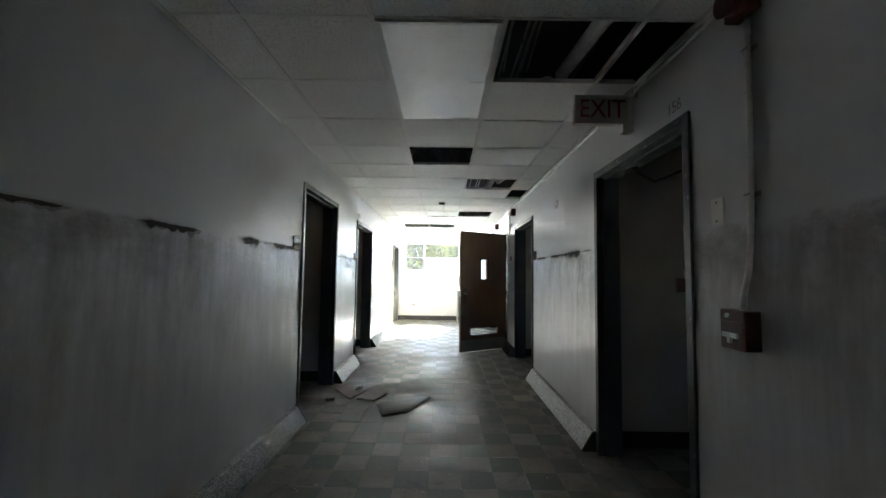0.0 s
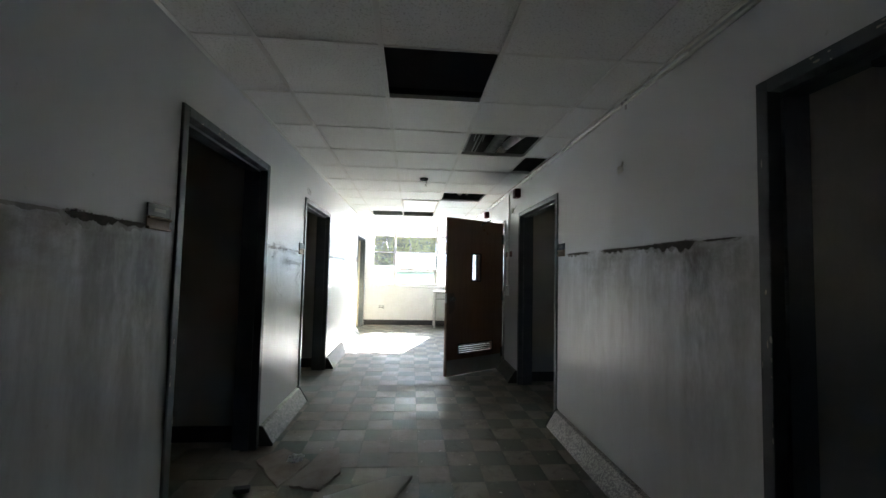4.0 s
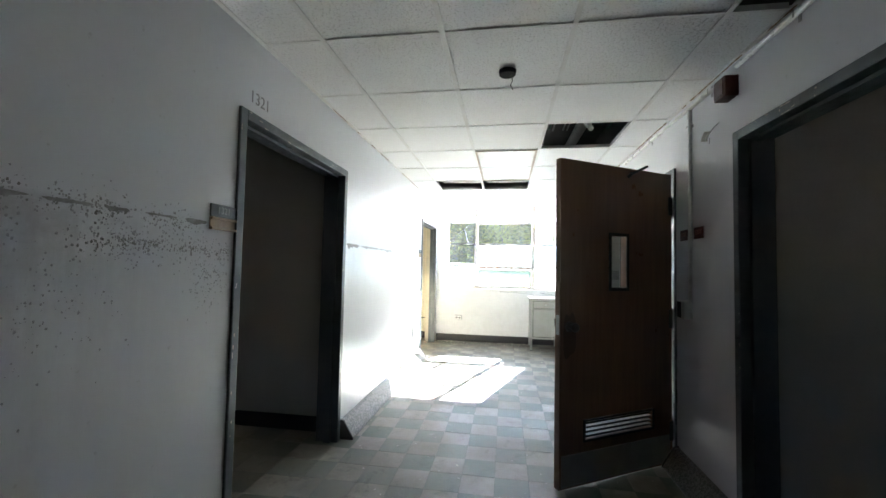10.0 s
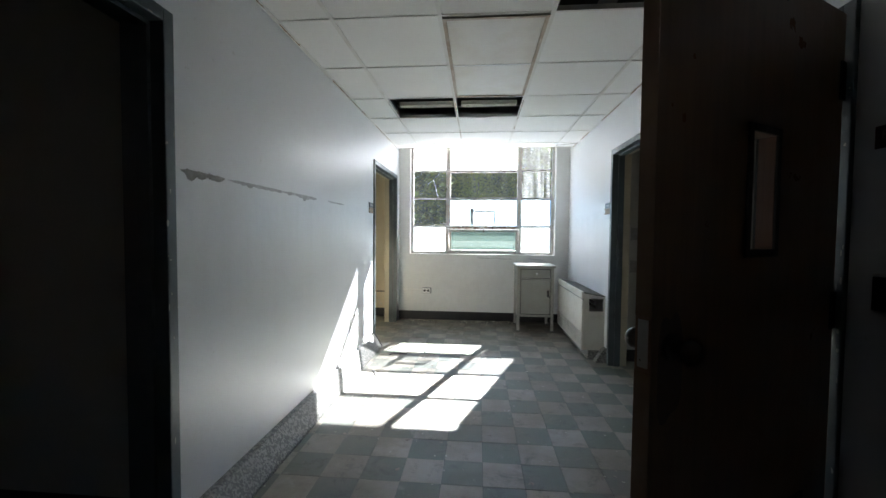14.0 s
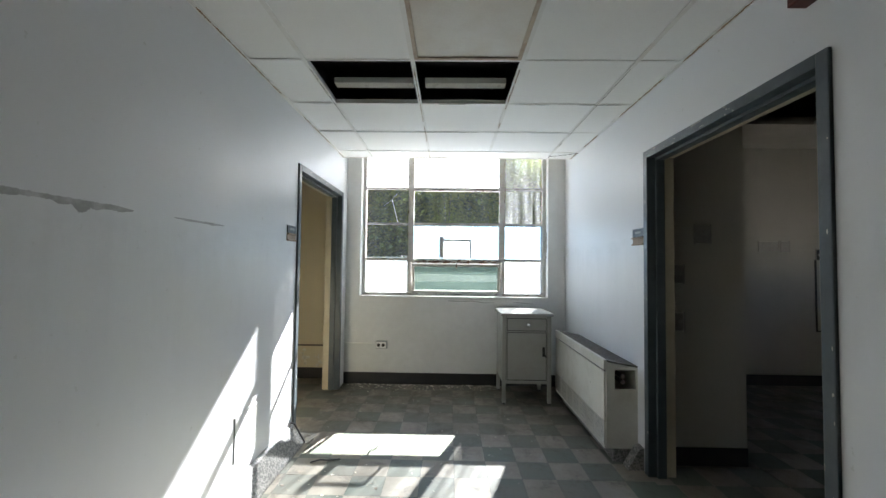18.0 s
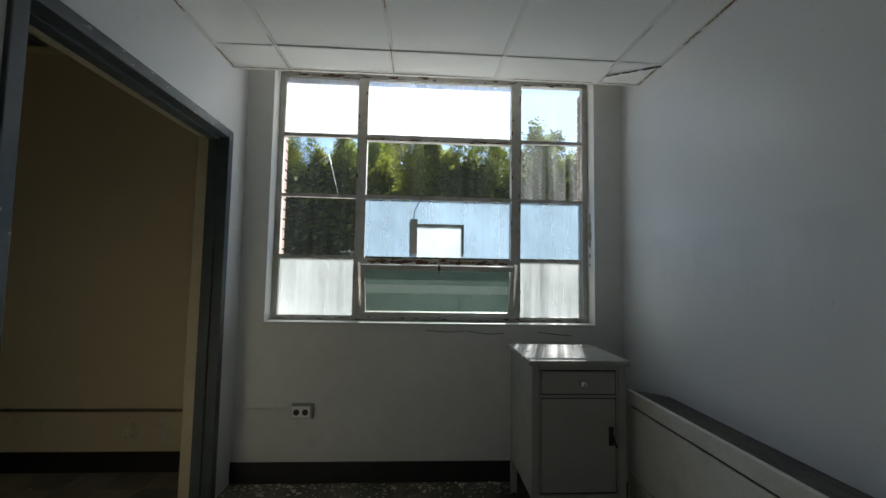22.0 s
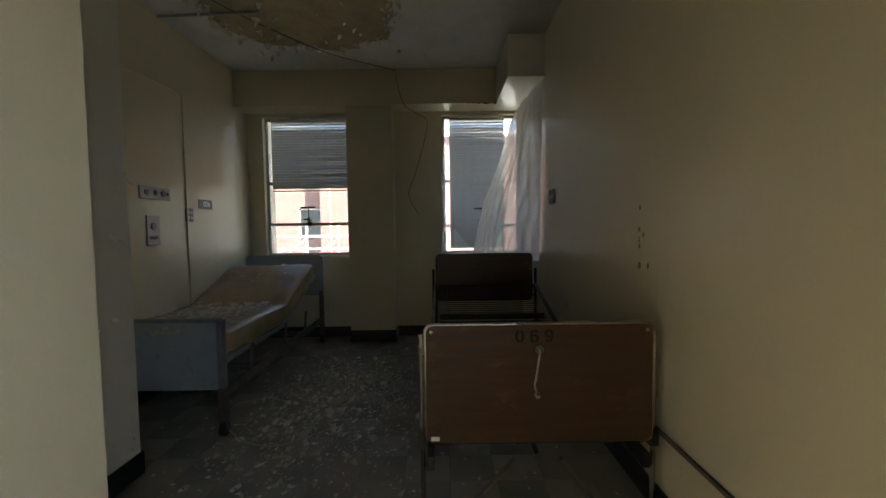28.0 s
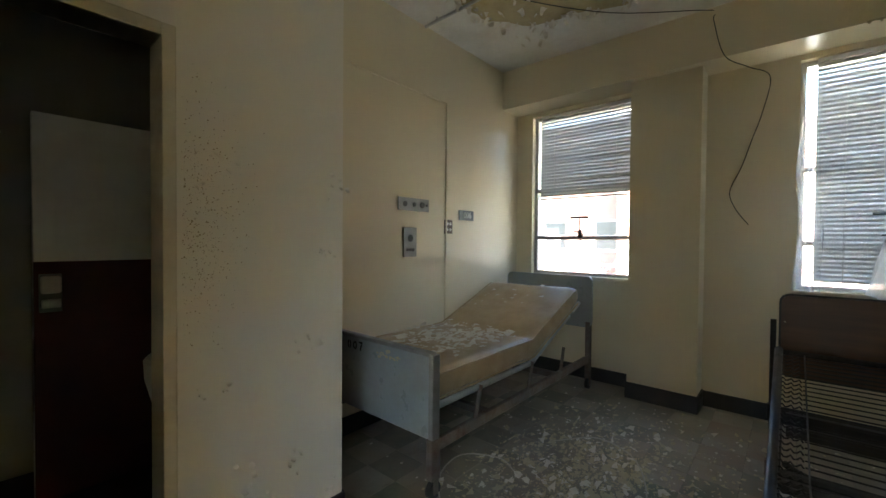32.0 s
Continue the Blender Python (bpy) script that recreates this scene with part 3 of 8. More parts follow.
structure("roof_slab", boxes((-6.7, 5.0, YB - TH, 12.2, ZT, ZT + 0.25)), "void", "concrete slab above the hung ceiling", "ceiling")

# thin liners added over the bright walls, shade in their colour
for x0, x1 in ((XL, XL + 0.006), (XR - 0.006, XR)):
    structure("wall_above_ceiling", boxes((x0, x1, YB, 11.29, ZC + 0.03, ZT)), "void", "thin dark liner that puts shade above the hung ceiling", "wall")

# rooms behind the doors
# small unseen openings in the far walls are added to brighten these rooms
structure("wall_room_west", box(wall_y(bmesh.new(), -5.0, -4.85, 0.0, 7.35, 0, ZT, [(2.0, 2.24, 1.3, 1.54), (5.2, 5.5, 1.3, 1.6)]), -4.85, XL - TH, 0.0, 0.15, 0, ZT), "dark_room", "far wall of the dark side rooms with unseen added openings", "wall")
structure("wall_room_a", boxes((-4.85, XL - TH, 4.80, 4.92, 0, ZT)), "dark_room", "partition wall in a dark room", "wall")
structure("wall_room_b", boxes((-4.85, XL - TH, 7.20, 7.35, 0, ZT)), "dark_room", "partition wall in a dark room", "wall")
structure("wall_room_east", box(box(wall_y(bmesh.new(), 4.7, 4.85, 0.0, 12.0, 0, ZT, [(1.2, 1.42, 1.3, 1.52), (4.2, 4.5, 1.3, 1.6), (10.0, 10.6, 1.2, 1.8)]), XR + TH, 4.7, 0.0, 0.15, 0, ZT), XR + TH, 4.7, 11.7, 11.85, 0, ZT), "dark_room", "far wall of the dark side rooms with unseen added openings", "wall")
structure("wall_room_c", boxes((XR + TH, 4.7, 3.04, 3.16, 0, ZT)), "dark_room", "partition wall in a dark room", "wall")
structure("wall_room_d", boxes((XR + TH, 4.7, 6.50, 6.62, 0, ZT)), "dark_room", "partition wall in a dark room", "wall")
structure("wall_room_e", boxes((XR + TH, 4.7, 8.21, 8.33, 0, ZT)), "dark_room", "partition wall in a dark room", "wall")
structure("wall_room_f", boxes((XR + TH, 1.82, 9.80, 9.92, 0, ZT)), "dark_room", "short dim-toned wall inside a doorway", "wall")

structure("ceiling_side", boxes((XR + TH, 4.7, 8.33, 9.55, 2.50, 2.53), (XR + TH, 1.9, 9.55, 9.80, 2.50, 2.53), (3.3, 4.7, 9.55, 11.7, 2.72, 2.75), (1.82, 3.3, 10.9, 11.7, 2.72, 2.75)), "dark_room", "dim-toned ceiling of a side room with an open patch", "ceiling")

# patient room
structure("wall_room_north", boxes((SX0 - 0.3, XL - TH, SY1, SY1 + 0.2, 0, ZT)), "room_paint", "stained cream wall beside the bed", "wall")
structure("wall_room_south", boxes((SX0 - 0.3, -3.55, SY0 - 0.15, SY0, 0, ZT)), "room_paint", "cream wall with bedside panels", "wall")
BATH = (-2.84, -2.28, 0, 1.985)
structure("wall_bathroom", wall_x(bmesh.new(), 8.98, 9.10, -3.55, -2.2, 0, ZT, [BATH]), "bath_paint", "peeling cream wall beside a small doorway", "wall")
# unseen opening added here to light the bathroom
structure("wall_bathroom_end", wall_y(bmesh.new(), -3.55, -3.43, 7.5, 8.98, 0, ZT, [(8.15, 8.40, 1.74, 2.0)]), "room_paint", "cream end wall of the bathroom with an unseen added opening", "wall")
structure("wall_entry", boxes((-2.24, XL - TH, 9.93, 10.05, 0, ZT), (-2.24, -2.12, 8.98, 9.93, 0, ZT)), "room_paint", "cream wall of the entry with a switch", "wall")
# darker colour carries the shade behind the bathroom partition
structure("wall_bathroom_back", boxes((-3.43, -1.51, 7.38, 7.5, 0, ZT), (-2.08, -1.96, 7.5, 8.98, 0, ZT)), "dark_room", "darkened wall of the dim bathroom", "wall")
W1, W2 = (8.62, 9.62), (10.73, 11.66)
structure("wall_room_west_window", wall_y(bmesh.new(), SX0 - 0.3, SX0, SY0, SY1, 0, ZT, [(*W1, 0.98, 2.62), (*W2, 0.98, 2.62)]), "room_paint", "cream window wall", "wall")
structure("pillar", boxes((SX0, -6.03, 9.66, 10.17, 0, 2.66)), "room_paint", "cream pillar between two windows", "pillar")
structure("beam", boxes((SX0, -5.96, SY0, 11.338, 2.66, ZT - 0.06)), "room_paint", "cream beam over the windows", "beam")
structure("boxed_duct", boxes((SX0, -5.20, 11.338, SY1, 2.66, ZT - 0.06), bevel=0.004), "bath_paint", "pale boxed duct in the corner above the window", "duct")
structure("ceiling_room", boxes((SX0, -3.43, SY0, SY1, ZT - 0.06, ZT)), "plaster", "stained plaster ceiling with peeling paint", "ceiling")
structure("soffit", boxes((-3.43, XL - TH, 9.10, SY1, 2.70, ZT)), "room_paint", "lowered cream soffit over the entry", "ceiling")

# ground outside
structure("ground", boxes((-600, 600, -600, 600, -0.75, -0.70)), "plaster", "dry pale ground outside", "ground")
# unseen darker slab, added to cut light bounced up into the room
structure("pavement", boxes((-25.9, -6.9, -18, 14, -0.71, -0.69)), "yard", "unseen darker slab in the yard, added to cut bounced light", "pavement")
structure("floor_slab", boxes((-6.57, 5.0, YB - TH, 11.9, -0.5, -0.004)), "slab", "dark mastic floor under the tiles", "floor")

# ---- door frames ----
def door_frame(name, wall_x0, wall_x1, ya, yb, label, inner_mat="frame"):
    """A pressed steel frame round a doorway through a wall along y; wall_x1 is the corridor face."""
    s = 1 if wall_x1 > wall_x0 else -1
    top = TOPS.get(ya, DZ)
    cen = (wall_x0 + wall_x1) / 2
    mid = cen if inner_mat == "frame" else wall_x0 + s * 0.07
    root = thing(name, label, "door frame", kind="structure")
    lo, hi = sorted((wall_x0 - s * 0.012, mid))
    lo2, hi2 = sorted((mid, wall_x1 + s * 0.014))
    st = sorted((cen - s * 0.02, cen + s * 0.035))
    for a, b, inn in ((ya, ya + FW, ya + FW), (yb - FW, yb, yb - FW)):
        part("jamb", boxes((lo2, hi2, a, b, 0, top), bevel=0.004), "frame", root)
        part("jamb", boxes((lo, hi, a, b, 0, top), bevel=0.004), inner_mat, root)
        k = sorted((inn, inn + (0.016 if inn == ya + FW else -0.016)))
        part("door_stop", boxes((st[0], st[1], k[0], k[1], 0, top - FW), bevel=0.002), "frame", root)
    part("head", boxes((lo2, hi2, ya + FW, yb - FW, top - FW, top), bevel=0.004), "frame", root)
    part("head", boxes((lo, hi, ya + FW, yb - FW, top - FW, top), bevel=0.004), inner_mat, root)
    part("door_stop", boxes((st[0], st[1], ya + FW, yb - FW, top - FW - 0.016, top - FW), bevel=0.002), "frame", root)
    return root


for i, (a, b) in enumerate(DOORS_L):
    door_frame("door_frame_%d" % (i + 1), XL - TH, XL, a, b, "dark blue-grey steel door frame with chipped paint", "frame" if i < 2 else "frame_rim")
for i, (a, b) in enumerate(DOORS_R):
    door_frame("door_frame_%d" % (i + 4), XR + TH, XR, a, b, "dark blue-grey steel door frame with chipped paint", "frame" if i < 3 else "frame_rim")


# chips and scratches on the frames, down to pale primer
M["primer"] = worn("bare_primer", (0.40, 0.385, 0.35), (0.22, 0.15, 0.10), 0.8, scale=30, amount=0.8)
rc = random.Random(19)
for (ya, yb), x, s in [(d, XL, 1) for d in DOORS_L] + [(d, XR, -1) for d in DOORS_R]:
    bm = bmesh.new()
    top = TOPS.get(ya, DZ)
    face = x + s * 0.0141
    for _ in range(34):
        w, h = rc.uniform(0.002, 0.008), rc.uniform(0.003, 0.02)
        if rc.random() < 0.4:
            y, z = rc.uniform(ya + 0.06, yb - 0.06), top - rc.choice((0.006, FW - 0.004, rc.uniform(0.01, FW - 0.01)))
            w, h = h * 1.6, w * 0.8
        else:
            y, z = rc.choice((ya, yb - FW)) + rc.choice((0.004, FW - 0.004, rc.uniform(0.01, FW - 0.01))), 1.05 + rc.gauss(0, 0.45)
            z = min(max(z, 0.1), top - 0.1)
        k = rc.randint(5, 8)
        y, z = min(max(y, ya + w + 0.004), yb - w - 0.004), min(z, top - h - 0.004)
        prism(bm, [(y + w * math.cos(math.tau * i / k) * rc.uniform(0.4, 1), z + h * math.sin(math.tau * i / k) * rc.uniform(0.4, 1)) for i in range(k)], "x", face, face + s * 0.0006)
    solo("paint_chips", bm, "primer", "pale chips in the dark frame paint", "paint damage", kind="stuff")


# ---- terrazzo base ----
def cove(name, x, s, ya, yb, caps=(True, True)):
    root = thing(name, "speckled grey terrazzo base along the corridor wall", "baseboard", kind="structure")
    prof = [(x - s * 0.004, 0.0), (x + s * 0.105, 0.0), (x + s * 0.105, 0.012), (x + s * 0.03, 0.135), (x - s * 0.004, 0.145)]
    part("terrazzo_run", prism(bmesh.new(), prof, "y", ya + 0.012, yb - 0.012), "terrazzo", root)
    for want, y0, y1 in ((caps[0], ya, ya + 0.011), (caps[1], yb - 0.011, yb)):
        if want:
            big = [(x - s * 0.004, 0.0), (x + s * 0.110, 0.0), (x + s * 0.110, 0.016), (x + s * 0.034, 0.142), (x - s * 0.004, 0.152)]
            part("end_cap", prism(bmesh.new(), big, "y", y0, y1), "rubber", root, "black rubber end cap")


for a, b in ((YB, 3.47), (4.71, 5.75), (7.10, 10.02)):
    cove("baseboard_west", XL, 1, a, b)
for a, b in ((YB, 1.71), (2.95, 5.05), (6.41, 7.12), (8.19, 8.36), (9.70, 9.80)):
    cove("baseboard_east", XR, -1, a, b, (a < 9.5, a < 9.5))
structure("baseboard_north", boxes((XL, 0.98, YW - 0.012, YW, 0, 0.125), bevel=0.003), "rubber", "black rubber baseboard under the window", "baseboard")
for nm, d in (("baseboard_room", (SX0, -3.55, SY0, SY0 + 0.012, 0, 0.125)), ("baseboard_room", (SX0, XL - TH, SY1 - 0.012, SY1, 0, 0.125)),
              ("baseboard_room", (SX0, SX0 + 0.012, SY0 + 0.012, 9.66, 0, 0.125)), ("baseboard_room", (SX0, SX0 + 0.012, 10.17, SY1 - 0.012, 0, 0.125)),
              ("baseboard_pillar", (-6.03, -6.018, 9.648, 10.182, 0, 0.135)), ("baseboard_pillar", (SX0 + 0.012, -6.03, 9.648, 9.66, 0, 0.135)), ("baseboard_pillar", (SX0 + 0.012, -6.03, 10.17, 10.182, 0, 0.135)),
              ("baseboard_bathroom", (-3.56, -2.887, 9.10, 9.112, 0, 0.12)), ("baseboard_bathroom", (-3.562, -3.55, SY0 + 0.012, 9.112, 0, 0.12)),
              ("baseboard_side", (-4.85, XL - TH, 4.788, 4.80, 0, 0.12)), ("baseboard_side", (-4.85, XL - TH, 7.188, 7.20, 0, 0.12)),
              ("baseboard_side", (XR + TH, 4.7, 3.028, 3.04, 0, 0.12)), ("baseboard_side", (XR + TH, 4.7, 6.488, 6.50, 0, 0.12)),
              ("baseboard_side", (XR + TH, 1.82, 9.788, 9.80, 0, 0.12)), ("baseboard_side", (1.82, 4.7, 11.688, 11.70, 0, 0.12))):
    structure(nm, boxes(d, bevel=0.003), "rubber", "black rubber baseboard", "baseboard")

# ---- hung ceiling ----
COLS = [XL, -1.03, -0.42, 0.195, 0.83, XR]
ROWS_Y = [YB, -1.99, -1.38, -0.77, -0.16, 0.45, 1.03, 1.62, 2.23, 2.84, 3.48, 4.09, 4.69, 5.29, 5.93, 6.57, 7.22, 7.88, 8.55, 9.22, 9.83, 10.44, 11.05, 11.30]
OPEN = {(3, 7), (4, 7), (2, 10), (3, 12), (4, 13), (3, 16), (1, 19), (2, 19)}
LAMPS = {(2, 7), (2, 8), (2, 17), (2, 18)}
tiles = bmesh.new()
rnd = random.Random(3)
for i in range(len(COLS) - 1):
    for j in range(len(ROWS_Y) - 1):
        if (i, j) in OPEN or (i, j) in LAMPS:
            continue
        g = bmesh.ops.create_cube(tiles, size=1.0)
        x0, x1, y0, y1 = COLS[i] + 0.004, COLS[i + 1] - 0.004, ROWS_Y[j] + 0.004, ROWS_Y[j + 1] - 0.004
        sag, tilt, tilt2 = rnd.uniform(0, 0.003), rnd.uniform(-0.003, 0.003), rnd.uniform(-0.003, 0.003)
        for v in g["verts"]:
            v.co = Vector((x0 + (v.co.x + 0.5) * (x1 - x0), y0 + (v.co.y + 0.5) * (y1 - y0), ZC + 0.003 + sag + (v.co.z + 0.5) * 0.016 + v.co.x * tilt + v.co.y * tilt2))
structure("ceiling", tiles, "ceiling_tile", "off-white acoustic ceiling tiles, several missing", "ceiling")
grid = thing("ceiling_grid", "white metal ceiling grid with rust marks", "ceiling grid", kind="structure")
for x in COLS[1:-1]:
    part("main_bar", boxes((x - 0.012, x + 0.012, YB, 11.30, ZC - 0.002, ZC + 0.003), (x - 0.002, x + 0.002, YB, 11.30, ZC + 0.003, ZC + 0.04)), "tbar", grid)
for x in (COLS[0], COLS[-1]):
    s = 1 if x < 0 else -1
    a, b = sorted((x, x + s * 0.024))
    part("wall_angle", boxes((a, b, YB, 11.30, ZC - 0.003, ZC + 0.002)), "tbar", grid)
for y in ROWS_Y[1:]:
    for i in range(len(COLS) - 1):
        a = COLS[i] + (0.024 if i == 0 else 0.012)
        b = COLS[i + 1] - (0.024 if i == len(COLS) - 2 else 0.012)
        part("cross_bar", boxes((a, b, y - 0.008, y + 0.008, ZC - 0.001, ZC + 0.002), (a, b, y - 0.002, y + 0.002, ZC + 0.002, ZC + 0.03)), "tbar", grid)
structure("ceiling_pocket", boxes((XL, XR, 11.30, YW, ZC + 0.25, ZC + 0.27), (XL, XR, 11.302, 11.312, ZC + 0.02, ZC + 0.25)), "plaster", "plaster pocket above the window", "ceiling")


# ---- steel window of the corridor ----
def corridor_window():
    root = thing("window_1", "large steel window with chipped paint and dirty panes", "window", kind="structure")
    f0, f1 = 11.625, 11.665
    xs, zs = [-1.185, -0.645, 0.40, 0.885], [0.985, 1.385, 1.79, 2.20, 2.62]

    def bar(d, nm="glazing_bar", lab=""):
        bm = boxes(d)
        bmesh.ops.subdivide_edges(bm, edges=[e for e in bm.edges if e.calc_length() > 0.3], cuts=14)
        for v in bm.verts:
            v.co += Vector((noise.noise(v.co * 19) * 0.0025, 0, noise.noise(v.co * 23 + Vector((7, 0, 0))) * 0.0025))
        part(nm, bm, "win_frame", root, lab)
    bar((xs[0] - 0.02, xs[0] + 0.022, f0, f1, zs[0], zs[4]), "window_frame")
    bar((xs[3] - 0.022, xs[3] + 0.02, f0, f1, zs[0], zs[4]), "window_frame")
    bar((xs[0], xs[3], f0, f1, zs[4] - 0.024, zs[4] + 0.02), "window_frame")
    bar((xs[0], xs[3], f0 - 0.01, f1, zs[0] - 0.02, zs[0] + 0.018), "window_frame")
    for x in xs[1:3]:
        bar((x - 0.032, x + 0.032, f0 - 0.008, f1 + 0.004, zs[0] + 0.018, zs[4] - 0.024), "mullion")
    for c in (0, 2):
        for z in zs[1:4]:
            bar((xs[c] + 0.02, xs[c + 1] - 0.02, f0 + 0.004, f1 - 0.004, z - 0.011, z + 0.011))
    bar((xs[1] + 0.026, xs[2] - 0.026, f0 - 0.004, f1, zs[3] - 0.026, zs[3] + 0.012), "transom")
    bar((xs[1] + 0.026, xs[2] - 0.026, f0 + 0.002, f1 - 0.004, zs[2] - 0.014, zs[2] + 0.014))
    bar((xs[1] + 0.026, xs[2] - 0.026, f0 - 0.02, f1, zs[1] - 0.05, zs[1] - 0.004), "transom", "rusted rail above the hopper")
    # vent frame in the middle pane
    bar((-0.31, -0.265, f0 - 0.012, f1, 1.41, 1.645), "vent_side", "dark metal vent side")
    bar((-0.265, 0.05, f0 + 0.004, f1 - 0.006, 1.598, 1.616), "vent_top")
    bar((0.034, 0.05, f0 + 0.004, f1 - 0.006, 1.41, 1.598), "vent_side")
    wb = bmesh.new()
    tube(wb, [(-0.29, f0 - 0.014, 1.64), (-0.285, f0 - 0.02, 1.70), (-0.26, f0 - 0.02, 1.75), (-0.235, f0 - 0.012, 1.78)], 0.003, 6)
    part("wire", wb, "wire", root)
    kinds = {(0, 0): "glass_frost", (2, 0): "glass_frost", (0, 1): "glass", (2, 1): "glass_film", (1, 1): "glass_film", (0, 2): "glass", (1, 2): "glass", (2, 2): "glass_misty", (0, 3): "glass_top", (1, 3): "glass_thin", (2, 3): "glass_dusty"}
    yg = (f0 + f1) / 2
    for x0, x1, z0, z1, k in ((xs[1] + 0.012, -0.268, zs[1] + 0.008, zs[2] - 0.008, "glass_film"), (-0.268, 0.042, 1.607, zs[2] - 0.008, "glass_film"), (0.042, xs[2] - 0.012, zs[1] + 0.008, zs[2] - 0.008, "glass_film"), (-0.268, 0.042, zs[1] + 0.008, 1.605, "glass_vent")):
        part("pane", boxes((x0, x1, yg - 0.002, yg + 0.002, z0, z1)), k, root)
    for (c, r), k in kinds.items():
        if (c, r) == (1, 1):
            continue
        part("pane", boxes((xs[c] + 0.012, xs[c + 1] - 0.012, yg - 0.002, yg + 0.002, zs[r] + 0.008, zs[r + 1] - 0.008)), k, root)
    # hopper, leaning inward at the top
    za, zb, lean = zs[0] + 0.03, zs[1] - 0.06, 0.11
    h = Matrix.Translation((0, f0 - 0.006, za)) @ Matrix.Rotation(math.atan2(lean, zb - za), 4, "X")
    L = math.hypot(lean, zb - za)

    def hop(nm, dims, material, lab=""):
        bm = boxes(dims, bevel=0.003)
        bm.transform(h)
        return part(nm, bm, material, root, lab)
    hop("hopper_rail", (xs[1] + 0.03, xs[2] - 0.03, -0.012, 0.012, -0.012, 0.018), "win_frame")
    hop("hopper_rail", (xs[1] + 0.03, xs[2] - 0.03, -0.012, 0.012, L - 0.02, L + 0.012), "win_frame")
    hop("hopper_stile", (xs[1] + 0.03, xs[1] + 0.055, -0.012, 0.012, 0.018, L - 0.02), "win_frame")
    hop("hopper_stile", (xs[2] - 0.055, xs[2] - 0.03, -0.012, 0.012, 0.018, L - 0.02), "win_frame")
    hop("hopper_pane", (xs[1] + 0.05, xs[2] - 0.05, -0.002, 0.002, 0.012, L - 0.014), "glass_green", "green tinted pane")
    hop("latch", (-0.126, -0.114, -0.022, -0.012, L - 0.04, L + 0.02), "rust_chip")
    for x, s in ((xs[1] + 0.012, 1), (xs[2] - 0.012, -1)):
        cheek = bmesh.new()
        prism(cheek, [(f0 - 0.012, za), (f0 - 0.012, zb + 0.03), (f0 - 0.012 - lean, zb + 0.02)], "x", x - 0.002, x + 0.002)
        part("hopper_cheek", cheek, "win_frame", root)
    # rust and lost paint on the bars, a cracked pane, torn film
    r = random.Random(41)

    def chips(nm, n, where, y, lo, hi, tall):
        bm = bmesh.new()
        for _ in range(n):
            x, z = where(r)
            w, h = r.uniform(lo, hi), r.uniform(0.25, 1.0) * tall
            k = r.randint(7, 11)
            prism(bm, [(x + w * math.cos(math.tau * i / k) * r.uniform(0.55, 1), z + h * math.sin(math.tau * i / k) * r.uniform(0.5, 1)) for i in range(k)], "y", y - r.uniform(0.0008, 0.002), y)
        tagged(part(nm, bm, "rust_chip", root, "rusty patches of lost paint"), kind="stuff")
    xm0, xm1 = xs[1] + 0.03, xs[2] - 0.03
    chips("rust_patches", 150, lambda q: (q.uniform(xm0 + 0.03, xm1 - 0.03), zs[1] - 0.027 + q.gauss(0, 0.008)), f0 - 0.0225, 0.004, 0.026, 0.010)
    chips("rust_patches", 34, lambda q: (q.uniform(xs[0] + 0.05, xs[3] - 0.05), zs[4] - 0.012 + q.gauss(0, 0.006)), f0 - 0.0025, 0.006, 0.05, 0.009)
    chips("rust_patches", 22, lambda q: (q.uniform(xm0 + 0.03, xm1 - 0.03), zs[3] - 0.018 + q.gauss(0, 0.004)), f0 - 0.0065, 0.01, 0.05, 0.006)
    chips("rust_patches", 40, lambda q: (q.choice(xs[1:3]) + q.choice((-0.026, 0.026)) + q.gauss(0, 0.003), q.uniform(zs[0] + 0.06, zs[4] - 0.06)), f0 - 0.0105, 0.002, 0.007, 0.035)
    chips("rust_patches", 30, lambda q: (q.uniform(xs[0] + 0.03, xs[3] - 0.03), zs[0] + q.gauss(0, 0.006)), f0 - 0.0125, 0.005, 0.03, 0.006)
    cr = bmesh.new()
    tube(cr, [(-0.87, yg - 0.003, 2.07), (-0.845, yg - 0.003, 1.98), (-0.825, yg - 0.003, 1.90), (-0.80, yg - 0.003, 1.81)], 0.003, 5)
    tube(cr, [(-0.96, yg - 0.003, 2.00), (-0.87, yg - 0.003, 2.07), (-0.80, yg - 0.003, 2.15)], 0.0012, 5)
    part("pane_crack", cr, "foil", root, "white crack in the pane")
    tf = bmesh.new()
    for q in range(9):
        cx, cz = -0.70 + r.gauss(0, 0.03), zs[1] + 0.025 + abs(r.gauss(0, 0.012))
        prism(tf, [(cx + r.uniform(-0.03, 0.03), cz + r.uniform(-0.012, 0.02)) for _ in range(3)], "y", f0 - 0.001, f0 + 0.004 * (q + 1) * 0.4)
    part("torn_film", tf, "foil", root, "crumpled scrap of torn film")
    sill = boxes((WX0, WX1, YW - 0.012, f0 - 0.01, WZ0 - 0.0, WZ0 + 0.012), bevel=0.004)
    part("window_sill", sill, "window_paint", root)
    return root


M["rust_chip"] = worn("rusty_chip", (0.13, 0.062, 0.03), (0.06, 0.035, 0.022), 0.9, scale=30, amount=0.9, fine=120, relief=0.8)
corridor_window()
bm = bmesh.new()
rr = random.Random(8)
